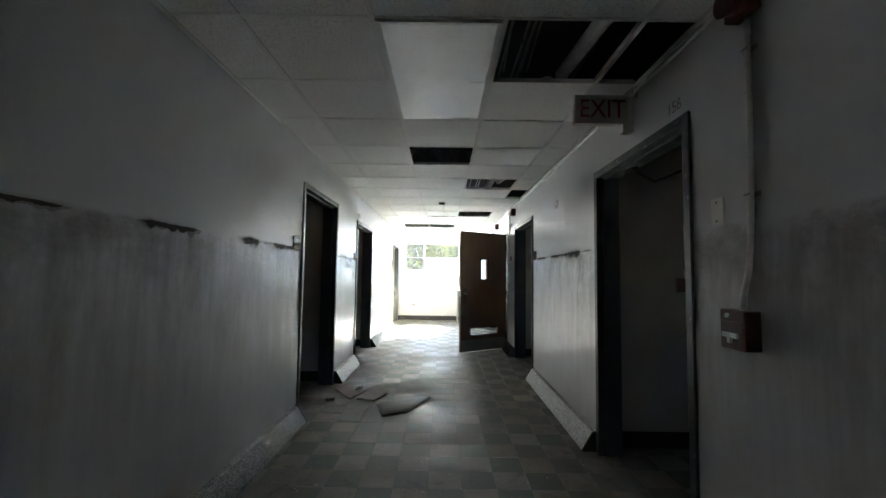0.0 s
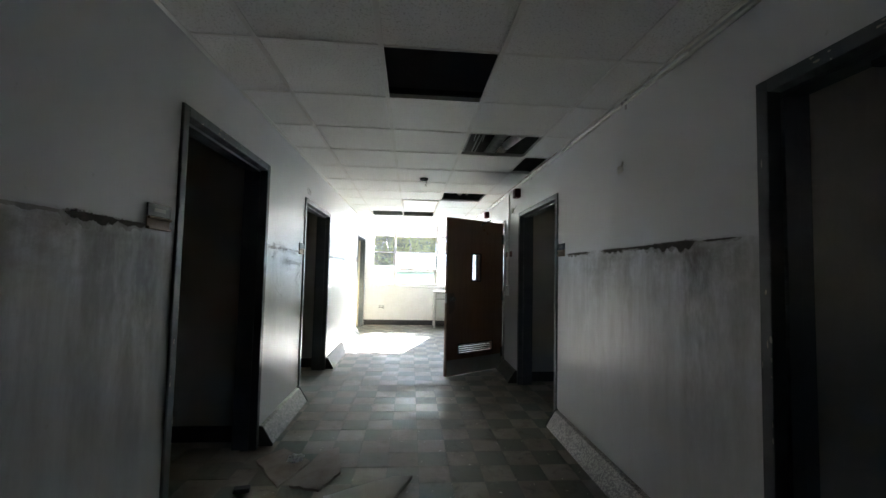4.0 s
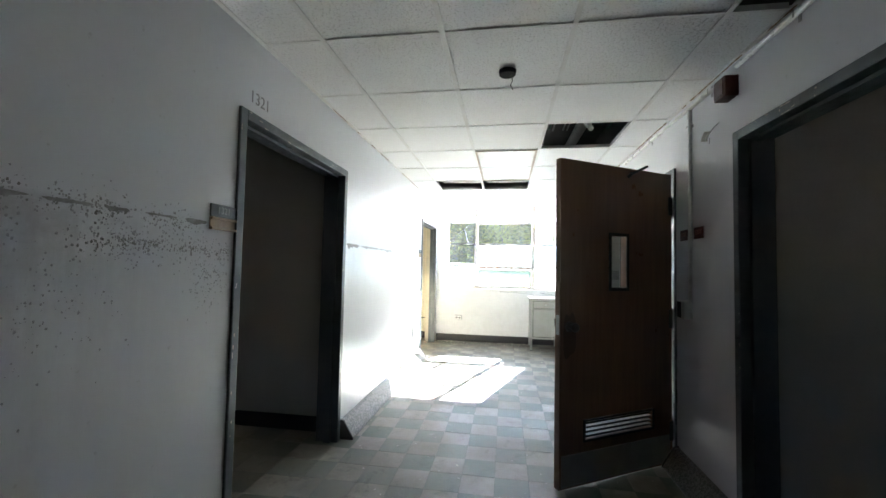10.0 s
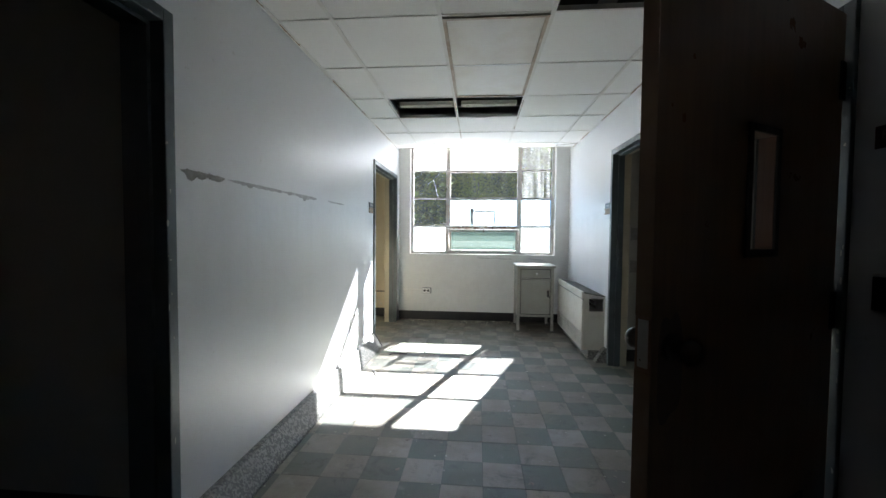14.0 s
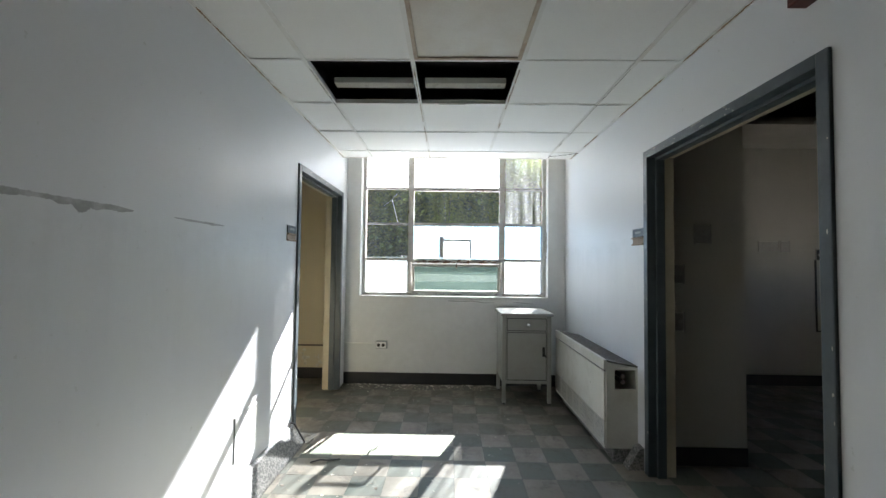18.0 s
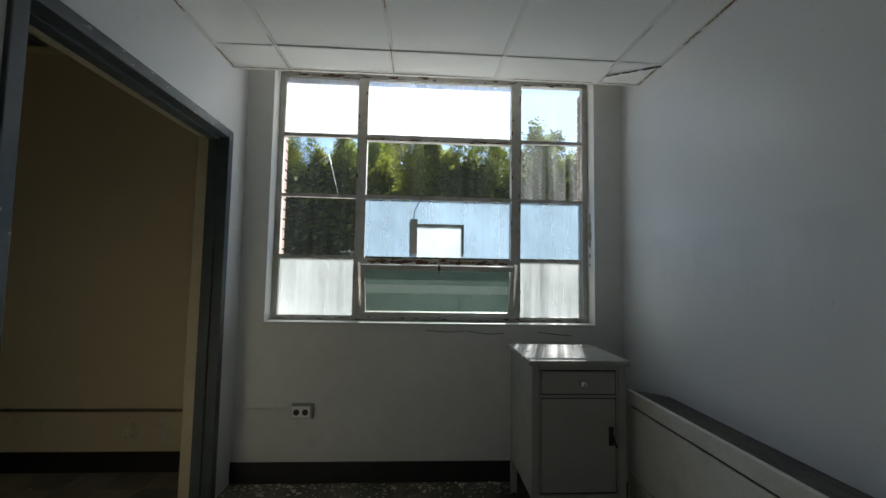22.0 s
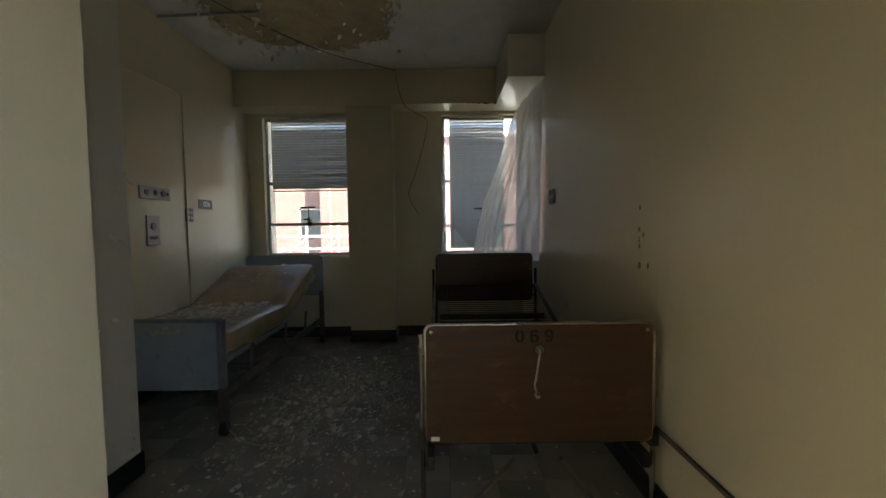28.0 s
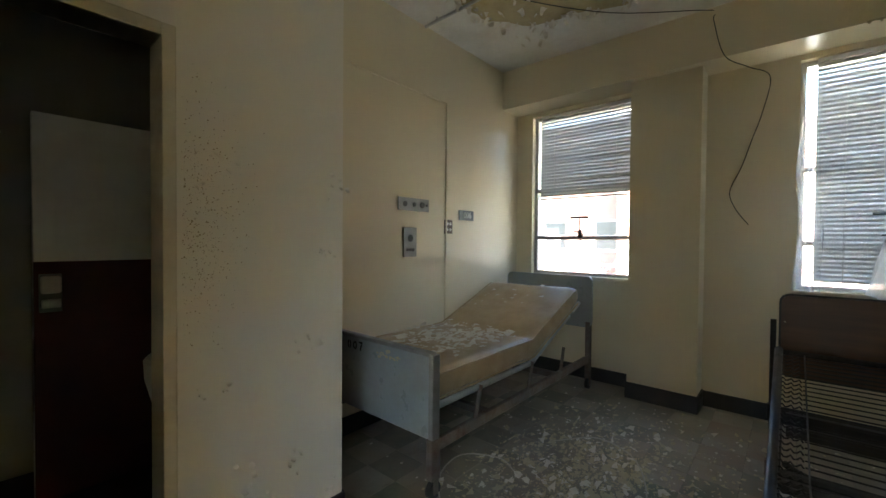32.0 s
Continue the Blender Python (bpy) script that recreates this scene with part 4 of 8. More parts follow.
for z, s in ((1.62, 0.05), (1.56, 0.05), (1.68, 0.03), (1.50, 0.03), (1.42, 0.02), (1.36, 0.014)):
    k = 13
    prism(bm, [(11.59 + s * 0.6 * math.cos(math.tau * i / k) * rr.uniform(0.6, 1), z + s * math.sin(math.tau * i / k) * rr.uniform(0.6, 1)) for i in range(k)], "x", WX1 - 0.003, WX1)
solo("plaster_chip", bm, "board", "brown chipped plaster in the window reveal", "wall damage", kind="stuff")


def seam(p, q, width, seed, fill=0.7):
    """A broken ragged dark line on the underside of the ceiling."""
    r = random.Random(seed)
    p, q = Vector(p), Vector(q)
    L = (q - p).length
    d = (q - p) / L
    e = Vector((-d.y, d.x))
    bm = bmesh.new()
    s = 0.0
    while s < L:
        ln = r.uniform(0.04, 0.35)
        n = max(4, int(ln / 0.012))
        if r.random() < fill:
            a, b = [], []
            for k in range(n + 1):
                c = p + d * min(L, s + ln * k / n)
                h = width * min(1.0, 6 * min(k, n - k) / n + 0.1)
                a.append((c + e * h * r.uniform(0.2, 1.0))[:2])
                b.append((c - e * h * r.uniform(0.2, 1.0))[:2])
            prism(bm, a + b[::-1], "z", ZC - 0.0045, ZC - 0.0035)
        s += ln
    return bm


M["rust_line"] = worn("rust_line", (0.30, 0.20, 0.12), (0.16, 0.10, 0.06), 0.9, scale=20, amount=0.8)
M["dark_line"] = worn("dark_joint", (0.05, 0.045, 0.04), (0.12, 0.09, 0.06), 0.9, scale=20, amount=0.8)
for k, (p, q, w, f, mm) in enumerate((((XL, 10.44), (0.3, 10.44), 0.0022, 0.9, "dark_line"), ((0.3, 10.44), (XR, 10.44), 0.002, 0.6, "dark_line"), ((-1.03, 9.3), (-1.03, 11.3), 0.0018, 0.7, "dark_line"), ((-0.42, 9.3), (-0.42, 11.28), 0.004, 0.7, "rust_line"), ((0.195, 9.3), (0.195, 10.45), 0.005, 0.6, "rust_line"),
                                     ((0.83, 9.3), (0.83, 11.28), 0.0018, 0.7, "dark_line"), ((XR - 0.014, 4.9), (XR - 0.014, 11.28), 0.008, 0.7, "rust_line"), ((XL + 0.014, 6.5), (XL + 0.014, 11.28), 0.006, 0.7, "rust_line"), ((XL, 9.83), (XR, 9.83), 0.002, 0.4, "dark_line"), ((XL, 11.28), (XR, 11.28), 0.004, 0.7, "rust_line"), ((XR - 0.26, 11.2), (XR, 11.06), 0.012, 1.0, "dark_line"))):
    solo("ceiling_seam", seam(p, q, w, 90 + k, f), mm, "rust-stained joint between ceiling boards" if mm == "rust_line" else "dark open joint between ceiling boards", "ceiling joint", group="ceiling joints", kind="stuff")


# ---- the brown door, held open ----
def brown_door():
    a = math.atan2(6.66 - 7.19, 0.22 - 1.06)
    m = Matrix.Translation((1.055, 7.185, 0.015)) @ Matrix.Rotation(a, 4, "Z")
    root = thing("door_1", "brown veneered door with a narrow glass and louvre, standing open", "door", m)
    W, H, T = 0.99, 2.03, 0.045
    x0, x1, z0, z1 = 0.44, 0.575, 1.22, 1.56     # glass
    v0, v1, u0, u1 = 0.20, 0.79, 0.275, 0.385     # louvre x and z
    bm = bmesh.new()
    wall_x(bm, -T / 2, T / 2, 0, W, 0.0, 0.72, [(v0, v1, u0, u1)])
    wall_x(bm, -T / 2, T / 2, 0, W, 0.72, H, [(x0, x1, z0, z1)])
    bmesh.ops.remove_doubles(bm, verts=bm.verts, dist=0.0005)
    part("leaf", bm, "door_wood", root)
    for s in (-1, 1):
        y0, y1 = sorted((s * T / 2, s * (T / 2 + 0.002)))
        part("kick_plate", boxes((0.02, W - 0.015, y0, y1, 0.01, 0.20)), "dull_kick", root, "scuffed grey metal kick plate")
        y0, y1 = sorted((s * T / 2, s * (T / 2 + 0.008)))
        part("glass_frame", boxes((x0 - 0.022, x0, y0, y1, z0 - 0.022, z1 + 0.022), (x1, x1 + 0.022, y0, y1, z0 - 0.022, z1 + 0.022), (x0, x1, y0, y1, z1, z1 + 0.022), (x0, x1, y0, y1, z0 - 0.022, z0), bevel=0.002), "dark_metal", root)
        part("louvre_frame", boxes((v0 - 0.015, v0, y0, y1, u0 - 0.015, u1 + 0.015), (v1, v1 + 0.015, y0, y1, u0 - 0.015, u1 + 0.015), (v0, v1, y0, y1, u1, u1 + 0.015), (v0, v1, y0, y1, u0 - 0.015, u0), bevel=0.002), "dark_metal", root)
        knob = bmesh.new()
        rod(knob, (W - 0.07, s * T / 2, 0.98), (W - 0.07, s * (T / 2 + 0.012), 0.98), 0.032, 20)
        rod(knob, (W - 0.07, s * (T / 2 + 0.012), 0.98), (W - 0.07, s * (T / 2 + 0.045), 0.98), 0.012, 14)
        bmesh.ops.create_uvsphere(knob, u_segments=18, v_segments=10, radius=0.028, matrix=Matrix.Translation((W - 0.07, s * (T / 2 + 0.055), 0.98)) @ Matrix.Diagonal((1, 0.75, 1, 1)))
        smear = [(W - 0.075 + 0.05 * math.cos(q) * (1 + 0.4 * noise.noise(Vector((q, 3, s)))), 0.93 + 0.15 * math.sin(q) * (1 + 0.4 * noise.noise(Vector((q, 7, s))))) for q in [math.tau * i / 28 for i in range(28)]]
        y0, y1 = sorted((s * T / 2, s * (T / 2 + 0.0006)))
        part("hand_stain", prism(bmesh.new(), smear, "y", y0, y1), "door_stain", root, "dark greasy stain round the knob")
        part("knob", knob, "knob_metal", root, "worn dull metal knob")
    part("pane", boxes((x0 - 0.004, x1 + 0.004, -0.003, 0.003, z0 - 0.004, z1 + 0.004)), "glass", root)
    for k in range(4):
        z = u0 + 0.014 + k * 0.027
        sl = bmesh.new()
        prism(sl, [(0.015, z - 0.006), (0.015, z + 0.006), (-0.015, z + 0.006), (-0.015, z - 0.006)], "x", v0 - 0.004, v1 + 0.004)
        part("louvre_slat", sl, "dark_metal", root)
    part("strike", boxes((W, W + 0.002, -0.014, 0.014, 0.93, 1.05)), "steel", root)
    part("edge_strip", boxes((W, W + 0.0015, -T / 2, T / 2, 1.06, H), (W, W + 0.0015, -T / 2, T / 2, 0.0, 0.92)), "door_edge", root, "worn pale door edge")
    for z in (0.22, 1.0, 1.80):
        hb = bmesh.new()
        rod(hb, (-0.012, 0.0, z - 0.075), (-0.012, 0.0, z + 0.075), 0.017, 12)
        box(hb, -0.026, 0.03, T / 2, T / 2 + 0.004, z - 0.065, z + 0.065)
        box(hb, -0.05, -0.012, -0.02, 0.02, z - 0.055, z + 0.055)
        part("hinge", hb, "dark_metal", root)
    arm = bmesh.new()
    rod(arm, (0.42, T / 2, H - 0.06), (0.42, T / 2 + 0.03, H - 0.04), 0.012, 12)
    rod(arm, (0.42, T / 2 + 0.028, H - 0.045), (0.31, T / 2 + 0.06, H + 0.012), 0.009, 10)
    part("closer_arm", arm, "dark_metal", root)
    return root


M["door_stain"] = worn("door_stain", (0.085, 0.050, 0.034), (0.13, 0.07, 0.044), 0.45, scale=9, amount=0.9)
M["knob_metal"] = worn("knob_metal", (0.12, 0.11, 0.10), (0.06, 0.055, 0.05), 0.42, 0.9, scale=20)
M["dull_kick"] = worn("kick_plate_metal", (0.30, 0.30, 0.29), (0.19, 0.19, 0.18), 0.5, 0.5, scale=4)
M["door_edge"] = worn("door_edge_wood", (0.16, 0.09, 0.05), (0.09, 0.05, 0.03), 0.6, scale=8)
brown_door()


# ---- corridor fixtures ----
M["spot"] = worn("lost_paint", (0.33, 0.265, 0.165), (0.22, 0.17, 0.10), 0.9, scale=20)
M["flake_cream"] = worn("cream_flake", (0.47, 0.41, 0.27), (0.33, 0.27, 0.16), 0.75, scale=15)
M["pale_red"] = mat("faded_letter", (0.32, 0.17, 0.15), 0.6)
M["green"] = mat("green_wire", (0.02, 0.22, 0.10), 0.4)
def troffer(y0, y1, label, open_end=False, cover="diffuser", edge="tbar"):
    x0, x1 = COLS[2] + 0.012, COLS[3] - 0.012
    root = thing("ceiling_light", label, "ceiling light", group="ceiling lights")
    root.location = ((x0 + x1) / 2, (y0 + y1) / 2, ZC)
    w, l = (x1 - x0) / 2, (y1 - y0) / 2 - 0.01
    part("housing", boxes((-w, w, -l, l, 0.09, 0.10), (-w, -w + 0.004, -l, l, 0.0, 0.09), (w - 0.004, w, -l, l, 0.0, 0.09), (-w, w, -l, -l + 0.004, 0.0, 0.09), (-w, w, l - 0.004, l, 0.0, 0.09)), "tbar", root)
    part("frame", boxes((-w, -w + 0.022, -l, l, -0.008, 0.0), (w - 0.022, w, -l, l, -0.008, 0.0), (-w + 0.022, w - 0.022, -l, -l + 0.022, -0.008, 0.0), (-w + 0.022, w - 0.022, l - 0.022, l, -0.008, 0.0), bevel=0.002), edge, root)
    bm = boxes((-w + 0.02, w - 0.02, -l + 0.02, l - 0.02, 0.001, 0.005))
    if open_end:
        for v in bm.verts:
            if v.co.x < 0 and v.co.y > 0:
                v.co.z -= 0.012
    part("diffuser", bm, cover, root, "milky plastic diffuser, unlit")
    return root


troffer(1.63, 2.83, "unlit fluorescent ceiling light with a milky diffuser", True)
M["diffuser_stained"] = worn("stained_diffuser", (0.66, 0.62, 0.55), (0.50, 0.42, 0.31), 0.45, scale=2.6, amount=0.55, fine=90, relief=0.05)
M["rusty_edge"] = worn("rusty_lamp_edge", (0.50, 0.42, 0.33), (0.28, 0.17, 0.10), 0.7, scale=9, amount=0.9)
troffer(7.89, 9.21, "unlit fluorescent ceiling light with a stained diffuser", False, "diffuser_stained", "rusty_edge")

exit_sign = thing("exit_sign", "white exit sign box with dull red letters, unlit", "exit sign", Matrix.Translation((0.905, 2.30, 2.34)))
part("box", boxes((-0.175, 0.16, 0, 0.055, -0.085, 0.085), bevel=0.004), "white_plastic", exit_sign)
part("rim", boxes((-0.18, -0.165, -0.006, 0.0, -0.09, 0.09), (0.15, 0.165, -0.006, 0.0, -0.09, 0.09), (-0.165, 0.15, -0.006, 0.0, 0.078, 0.09), (-0.165, 0.15, -0.006, 0.0, -0.09, -0.078)), "tbar", exit_sign)
_bm = lettering("EXIT", 0.165, 0.003)
_bm.transform(Matrix.Translation((-0.008, -0.003, 0.0)) @ Matrix.Rotation(radians(90), 4, "X") @ Matrix.Diagonal((0.86, 1, 1, 1)))
part("lettering", _bm, "red_ink", exit_sign, "dull red letters reading EXIT")
part("bracket", boxes((0.12, 0.185, 0.0, 0.05, -0.14, -0.085), bevel=0.003), "tbar", exit_sign)
part("mount", boxes((0.16, 0.185, 0.005, 0.05, -0.085, 0.13)), "tbar", exit_sign)


def number(name, text, size, m, material, label):
    bm = lettering(text, size, 0.0016)
    return solo(name, bm, material, label, "number", m)


FACE_E = Matrix.Rotation(radians(-90), 4, "Z") @ Matrix.Rotation(radians(90), 4, "X")    # looks to -x
FACE_W = Matrix.Rotation(radians(90), 4, "Z") @ Matrix.Rotation(radians(90), 4, "X")     # looks to +x
number("door_number", "156", 0.085, Matrix.Translation((XR - 0.001, 1.86, 2.17)) @ FACE_E, "pale_ink", "faded grey number 156 above a doorway")
number("door_number", "1321", 0.085, Matrix.Translation((XL + 0.001, 5.93, 2.17)) @ FACE_W, "pale_ink", "faded grey number 1321 above a doorway")


def room_plate(x, s, y, z, text, wide=0.16):
    """A dark number plate over a wooden card holder; s = +1 on the west wall."""
    root = thing("room_plate", "dark room number plate over a peeling wooden card holder", "sign", Matrix.Translation((x, y, z)) @ (FACE_W if s > 0 else FACE_E), group="room plates")
    w = wide / 2
    part("plate", boxes((-w, w, 0.0, 0.055, 0, 0.008), bevel=0.002), "sign_dark", root)
    if text:
        bm = lettering(text, 0.042, 0.001)
        bm.transform(Matrix.Translation((0, 0.028, 0.0088)))
        part("digits", bm, "pale_ink", root, "worn pale digits")
    else:
        part("digits", boxes((-w * 0.5, w * 0.5, 0.02, 0.036, 0.008, 0.009)), "pale_ink", root)
    part("card_holder", boxes((-w, w, -0.058, -0.002, 0, 0.006), (-w, w, -0.014, -0.002, 0.006, 0.016), (-w, w, -0.058, -0.046, 0.006, 0.016), bevel=0.002), "holder", root, "tan card holder rails")
    return root


M["holder"] = worn("tan_holder", (0.34, 0.24, 0.16), (0.18, 0.12, 0.08), 0.6, scale=20, amount=0.7)
room_plate(XL, 1, 3.36, 1.56, "")
room_plate(XL, 1, 5.69, 1.545, "1321")
room_plate(XL, 1, 9.93, 1.545, "")
room_plate(XR, -1, 4.98, 1.56, "1358")
room_plate(XR, -1, 9.77, 1.535, "")

def conduit(label, runs, couplings, straps):
    """A painted pipe on the east wall: its runs, the couplings (y, z) along it and its clips (y, z, upright)."""
    root = thing("conduit", label, "conduit", group="conduits")
    for pts in runs:
        part("pipe", tube(bmesh.new(), pts, 0.0115, 10), "cond", root)
    for y, z in couplings:
        part("coupling", rod(bmesh.new(), (XR - 0.014, y - 0.02, z), (XR - 0.014, y + 0.02, z), 0.016, 10), "cond", root)
    for y, z, upright in straps:
        a, b = (0.034, 0.009) if upright else (0.009, 0.034)
        part("strap", boxes((XR - 0.028, XR - 0.0255, y - a * 0.45, y + a * 0.45, z - b * 0.45, z + b * 0.45), (XR - 0.003, XR, y - a, y + a, z - b, z + b)), "steel", root, "thin metal clip")
    return root


# fire alarm with its conduit
alarm = thing("fire_alarm", "dull red fire alarm box with a pull handle", "fire alarm", Matrix.Translation((XR, 1.405, 1.11)) @ FACE_E)
part("body", boxes((-0.065, 0.065, -0.075, 0.075, 0, 0.065), bevel=0.005), "dull_red", alarm)
part("face", boxes((-0.055, 0.055, -0.062, 0.03, 0.065, 0.068)), "red", alarm)
part("pull_handle", boxes((-0.04, 0.04, -0.03, -0.012, 0.068, 0.078), (-0.008, 0.008, -0.05, -0.012, 0.068, 0.08), bevel=0.002), "steel", alarm, "worn metal pull bar")
_k = bmesh.new()
rod(_k, (-0.02, 0.052, 0.065), (-0.02, 0.052, 0.072), 0.009, 14)
part("lock", _k, "steel", alarm)
conduit("painted conduit bent above the fire alarm", [[(XR - 0.030, 1.39, 1.185), (XR - 0.028, 1.388, 1.24), (XR - 0.014, 1.375, 1.34), (XR - 0.012, 1.362, 1.46), (XR - 0.012, 1.355, 1.7), (XR - 0.012, 1.345, 2.30)]], (), ((1.357, 1.62, True), (1.347, 2.18, True)))
horn = thing("alarm_horn", "red alarm horn box under the ceiling", "alarm horn", Matrix.Translation((XR, 1.345, 2.37)) @ FACE_E, group="alarm horns")
part("box", boxes((-0.06, 0.06, -0.06, 0.06, 0, 0.06), bevel=0.006), "dull_red", horn)
_h = bmesh.new()
rod(_h, (0, 0, 0.06), (0, 0, 0.10), 0.05, 20, 0.062)
part("bell", _h, "red", horn)
for y in (6.40, 8.41):
    h2 = thing("alarm_horn", "small dark red alarm box under the ceiling", "alarm horn", Matrix.Translation((XR, y, 2.34)) @ FACE_E, group="alarm horns")
    part("box", boxes((-0.055, 0.055, -0.06, 0.05, 0, 0.07), bevel=0.005), "dull_red", h2)
    part("cover", boxes((-0.045, 0.045, -0.05, 0.04, 0.07, 0.076), bevel=0.002), "red", h2)
conduit("painted conduit running under the ceiling", [[(XR - 0.014, 1.30, 2.42), (XR - 0.014, 2.1, 2.43), (XR - 0.014, 3.4, 2.43), (XR - 0.014, 5.0, 2.43), (XR - 0.014, 6.34, 2.43)]], [(y, 2.43) for y in (1.62, 1.9, 2.6, 3.3, 4.3, 5.4)], ((2.25, 2.43, False), (3.9, 2.43, False), (5.9, 2.43, False)))
conduit("painted conduit dropping to a wall box", [[(XR - 0.012, 6.46, 2.41), (XR - 0.012, 7.2, 2.43), (XR - 0.012, 8.34, 2.43)], [(XR - 0.012, 6.89, 2.42), (XR - 0.012, 6.895, 1.8), (XR - 0.012, 6.90, 1.16)]], [(6.72, 2.42)], ((6.62, 2.418, False), (6.893, 2.30, True), (7.6, 2.43, False)))
crack = bmesh.new()
for p, q in (((6.66, 2.175), (6.62, 2.195)), ((6.62, 2.195), (6.55, 2.205)), ((6.655, 2.15), (6.66, 2.115))):
    rod(crack, (XR, p[0], p[1]), (XR, q[0], q[1]), 0.0018, 5)
solo("wall_crack", crack, "scar", "hairline crack in the wall paint", "wall damage", kind="stuff")
ph = thing("wall_box", "small pale wall box with a dark face", "switch box", Matrix.Translation((XR, 6.95, 1.10)) @ FACE_E)
part("box", boxes((-0.05, 0.05, -0.06, 0.06, 0, 0.05), bevel=0.004), "cond", ph)
part("face", boxes((-0.042, 0.012, -0.052, 0.052, 0.05, 0.056), bevel=0.002), "dark_metal", ph)
for y, t in ((7.005, "FIRE"), (6.80, "EXIT")):
    fs = thing("fire_sign", "dull red plate with pale letters", "sign", Matrix.Translation((XR, y, 1.595)) @ FACE_E, group="fire signs")
    part("plate", boxes((-0.06, 0.06, -0.036, 0.036, 0, 0.003)), "dull_red", fs)
    bm = lettering(t, 0.042, 0.001)
    bm.transform(Matrix.Translation((0, 0.004, 0.0036)))
    part("letters", bm, "pale_red", fs)
sw = thing("blank_plate", "pale blank wall plate", "wall plate", Matrix.Translation((XR, 1.555, 1.585)) @ FACE_E)
part("plate", boxes((-0.036, 0.036, -0.06, 0.06, 0, 0.007), bevel=0.002), "foil", sw)
for z in (-0.04, 0.04):
    _k = bmesh.new()
    rod(_k, (0, z, 0.006), (0, z, 0.009), 0.004, 10)
    part("screw", _k, "dark_metal", sw)

# smoke detector base hanging by its wire
det = thing("detector_base", "dark smoke detector base with a loose wire", "smoke detector", Matrix.Translation((-0.11, 6.33, ZC)))
_k = bmesh.new()
rod(_k, (0, 0, -0.006), (0, 0, -0.03), 0.05, 24, 0.045)
part("base", _k, "black", det)
_k = bmesh.new()
tube(_k, [(0.02, 0, -0.03), (0.03, 0.005, -0.06), (0.018, 0.01, -0.085), (0.032, 0.01, -0.11)], 0.0025, 6)
part("wire", _k, "wire", det)

# paper scraps stuck to the wall
for y, z, r in ((3.93, 2.03, 0.4), (6.66, 2.16, -0.3)):
    bm = bmesh.new()
    g = bmesh.ops.create_grid(bm, x_segments=3, y_segments=2, size=0.03)
    for v in g["verts"]:
        v.co.z = 0.012 + 0.018 * (v.co.x / 0.03) ** 2 - 0.012 * (v.co.y > 0.02)
    bmesh.ops.solidify(bm, geom=bm.faces[:], thickness=0.001)
    solo("tape_scrap", bm, "white_plastic", "curled pale tape scrap on the wall", "tape", Matrix.Translation((XR, y, z)) @ FACE_E @ Matrix.Rotation(r, 4, "Z"), group="tape scraps")


# glue scars where the handrail was
def scar(y0, y1, x, s, z, seed, h, proud):
    """A ragged patch of old glue with a straight upper edge and runs below."""
    bm = bmesh.new()
    n = max(12, int((y1 - y0) / 0.004))
    top, bot = [], []
    for k in range(n + 1):
        yy = y0 + (y1 - y0) * k / n
        env = min(1.0, 0.06 + 7 * min(k, n - k) / n)
        a = abs(noise.noise(Vector((yy * 14, seed, 2))))
        b = abs(noise.noise(Vector((yy * 60, seed, 5))))
        c = abs(noise.noise(Vector((yy * 170, seed, 7))))
        top.append((yy, z + h * (0.10 + 0.18 * b + 0.08 * c) * env))
        d = abs(noise.noise(Vector((yy * 5.5, seed, 11))))
        bot.append((yy, z - h * (0.16 + 0.7 * a + 0.5 * d + 0.16 * b + 0.12 * c) * env))
    return prism(bm, top + bot[::-1], "x", x, x + s * proud)


M["scar_faint"] = worn("faint_glue", (0.36, 0.36, 0.36), (0.60, 0.605, 0.63), 0.6, scale=14, amount=1.0, fine=120)
M["scar_mid"] = worn("thin_glue", (0.27, 0.26, 0.245), (0.50, 0.495, 0.49), 0.7, scale=16, amount=1.0, fine=120)
for k, (y0, y1, x, h, kind) in enumerate(((4.44, 4.83, XR, 0.032, 0), (3.93, 4.21, XR, 0.040, 0), (3.77, 3.95, XR, 0.026, 0), (3.61, 3.80, XR, 0.034, 0), (3.29, 3.64, XR, 0.055, 0), (3.05, 3.24, XR, 0.02, 0), (1.55, 1.95, XL, 0.042, 0), (2.44, 2.65, XL, 0.05, 0), (2.64, 2.90, XL, 0.03, 1), (2.88, 3.12, XL, 0.055, 0), (3.12, 3.28, XL, 0.038, 0), (0.7, 1.2, XL, 0.03, 0), (4.75, 4.95, XL, 0.03, 1), (4.98, 5.12, XL, 0.02, 1), (5.16, 5.24, XL, 0.024, 1), (5.30, 5.44, XL, 0.016, 1), (5.48, 5.60, XL, 0.03, 1), (7.12, 7.40, XL, 0.045, 1), (7.42, 7.98, XL, 0.034, 2), (7.95, 8.46, XL, 0.040, 2), (8.68, 9.06, XL, 0.022, 2))):
    s = 1 if x < 0 else -1
    lab = ("black glue scar from a lost handrail", "smudged glue scar from a lost handrail", "faint glue smear from a lost handrail")[kind]
    sc = thing("glue_scar", lab, "wall stain", group="handrail marks")
    if kind == 0:
        part("smear", scar(y0 - 0.03, y1 + 0.03, x, s, 1.514, 160 + k, h * 1.5, 0.0006), "scar_mid", sc)
    part("glue", scar(y0, y1, x, s, 1.516, 60 + k, h, 0.0014), ("scar", "scar_mid", "scar_faint")[kind], sc)

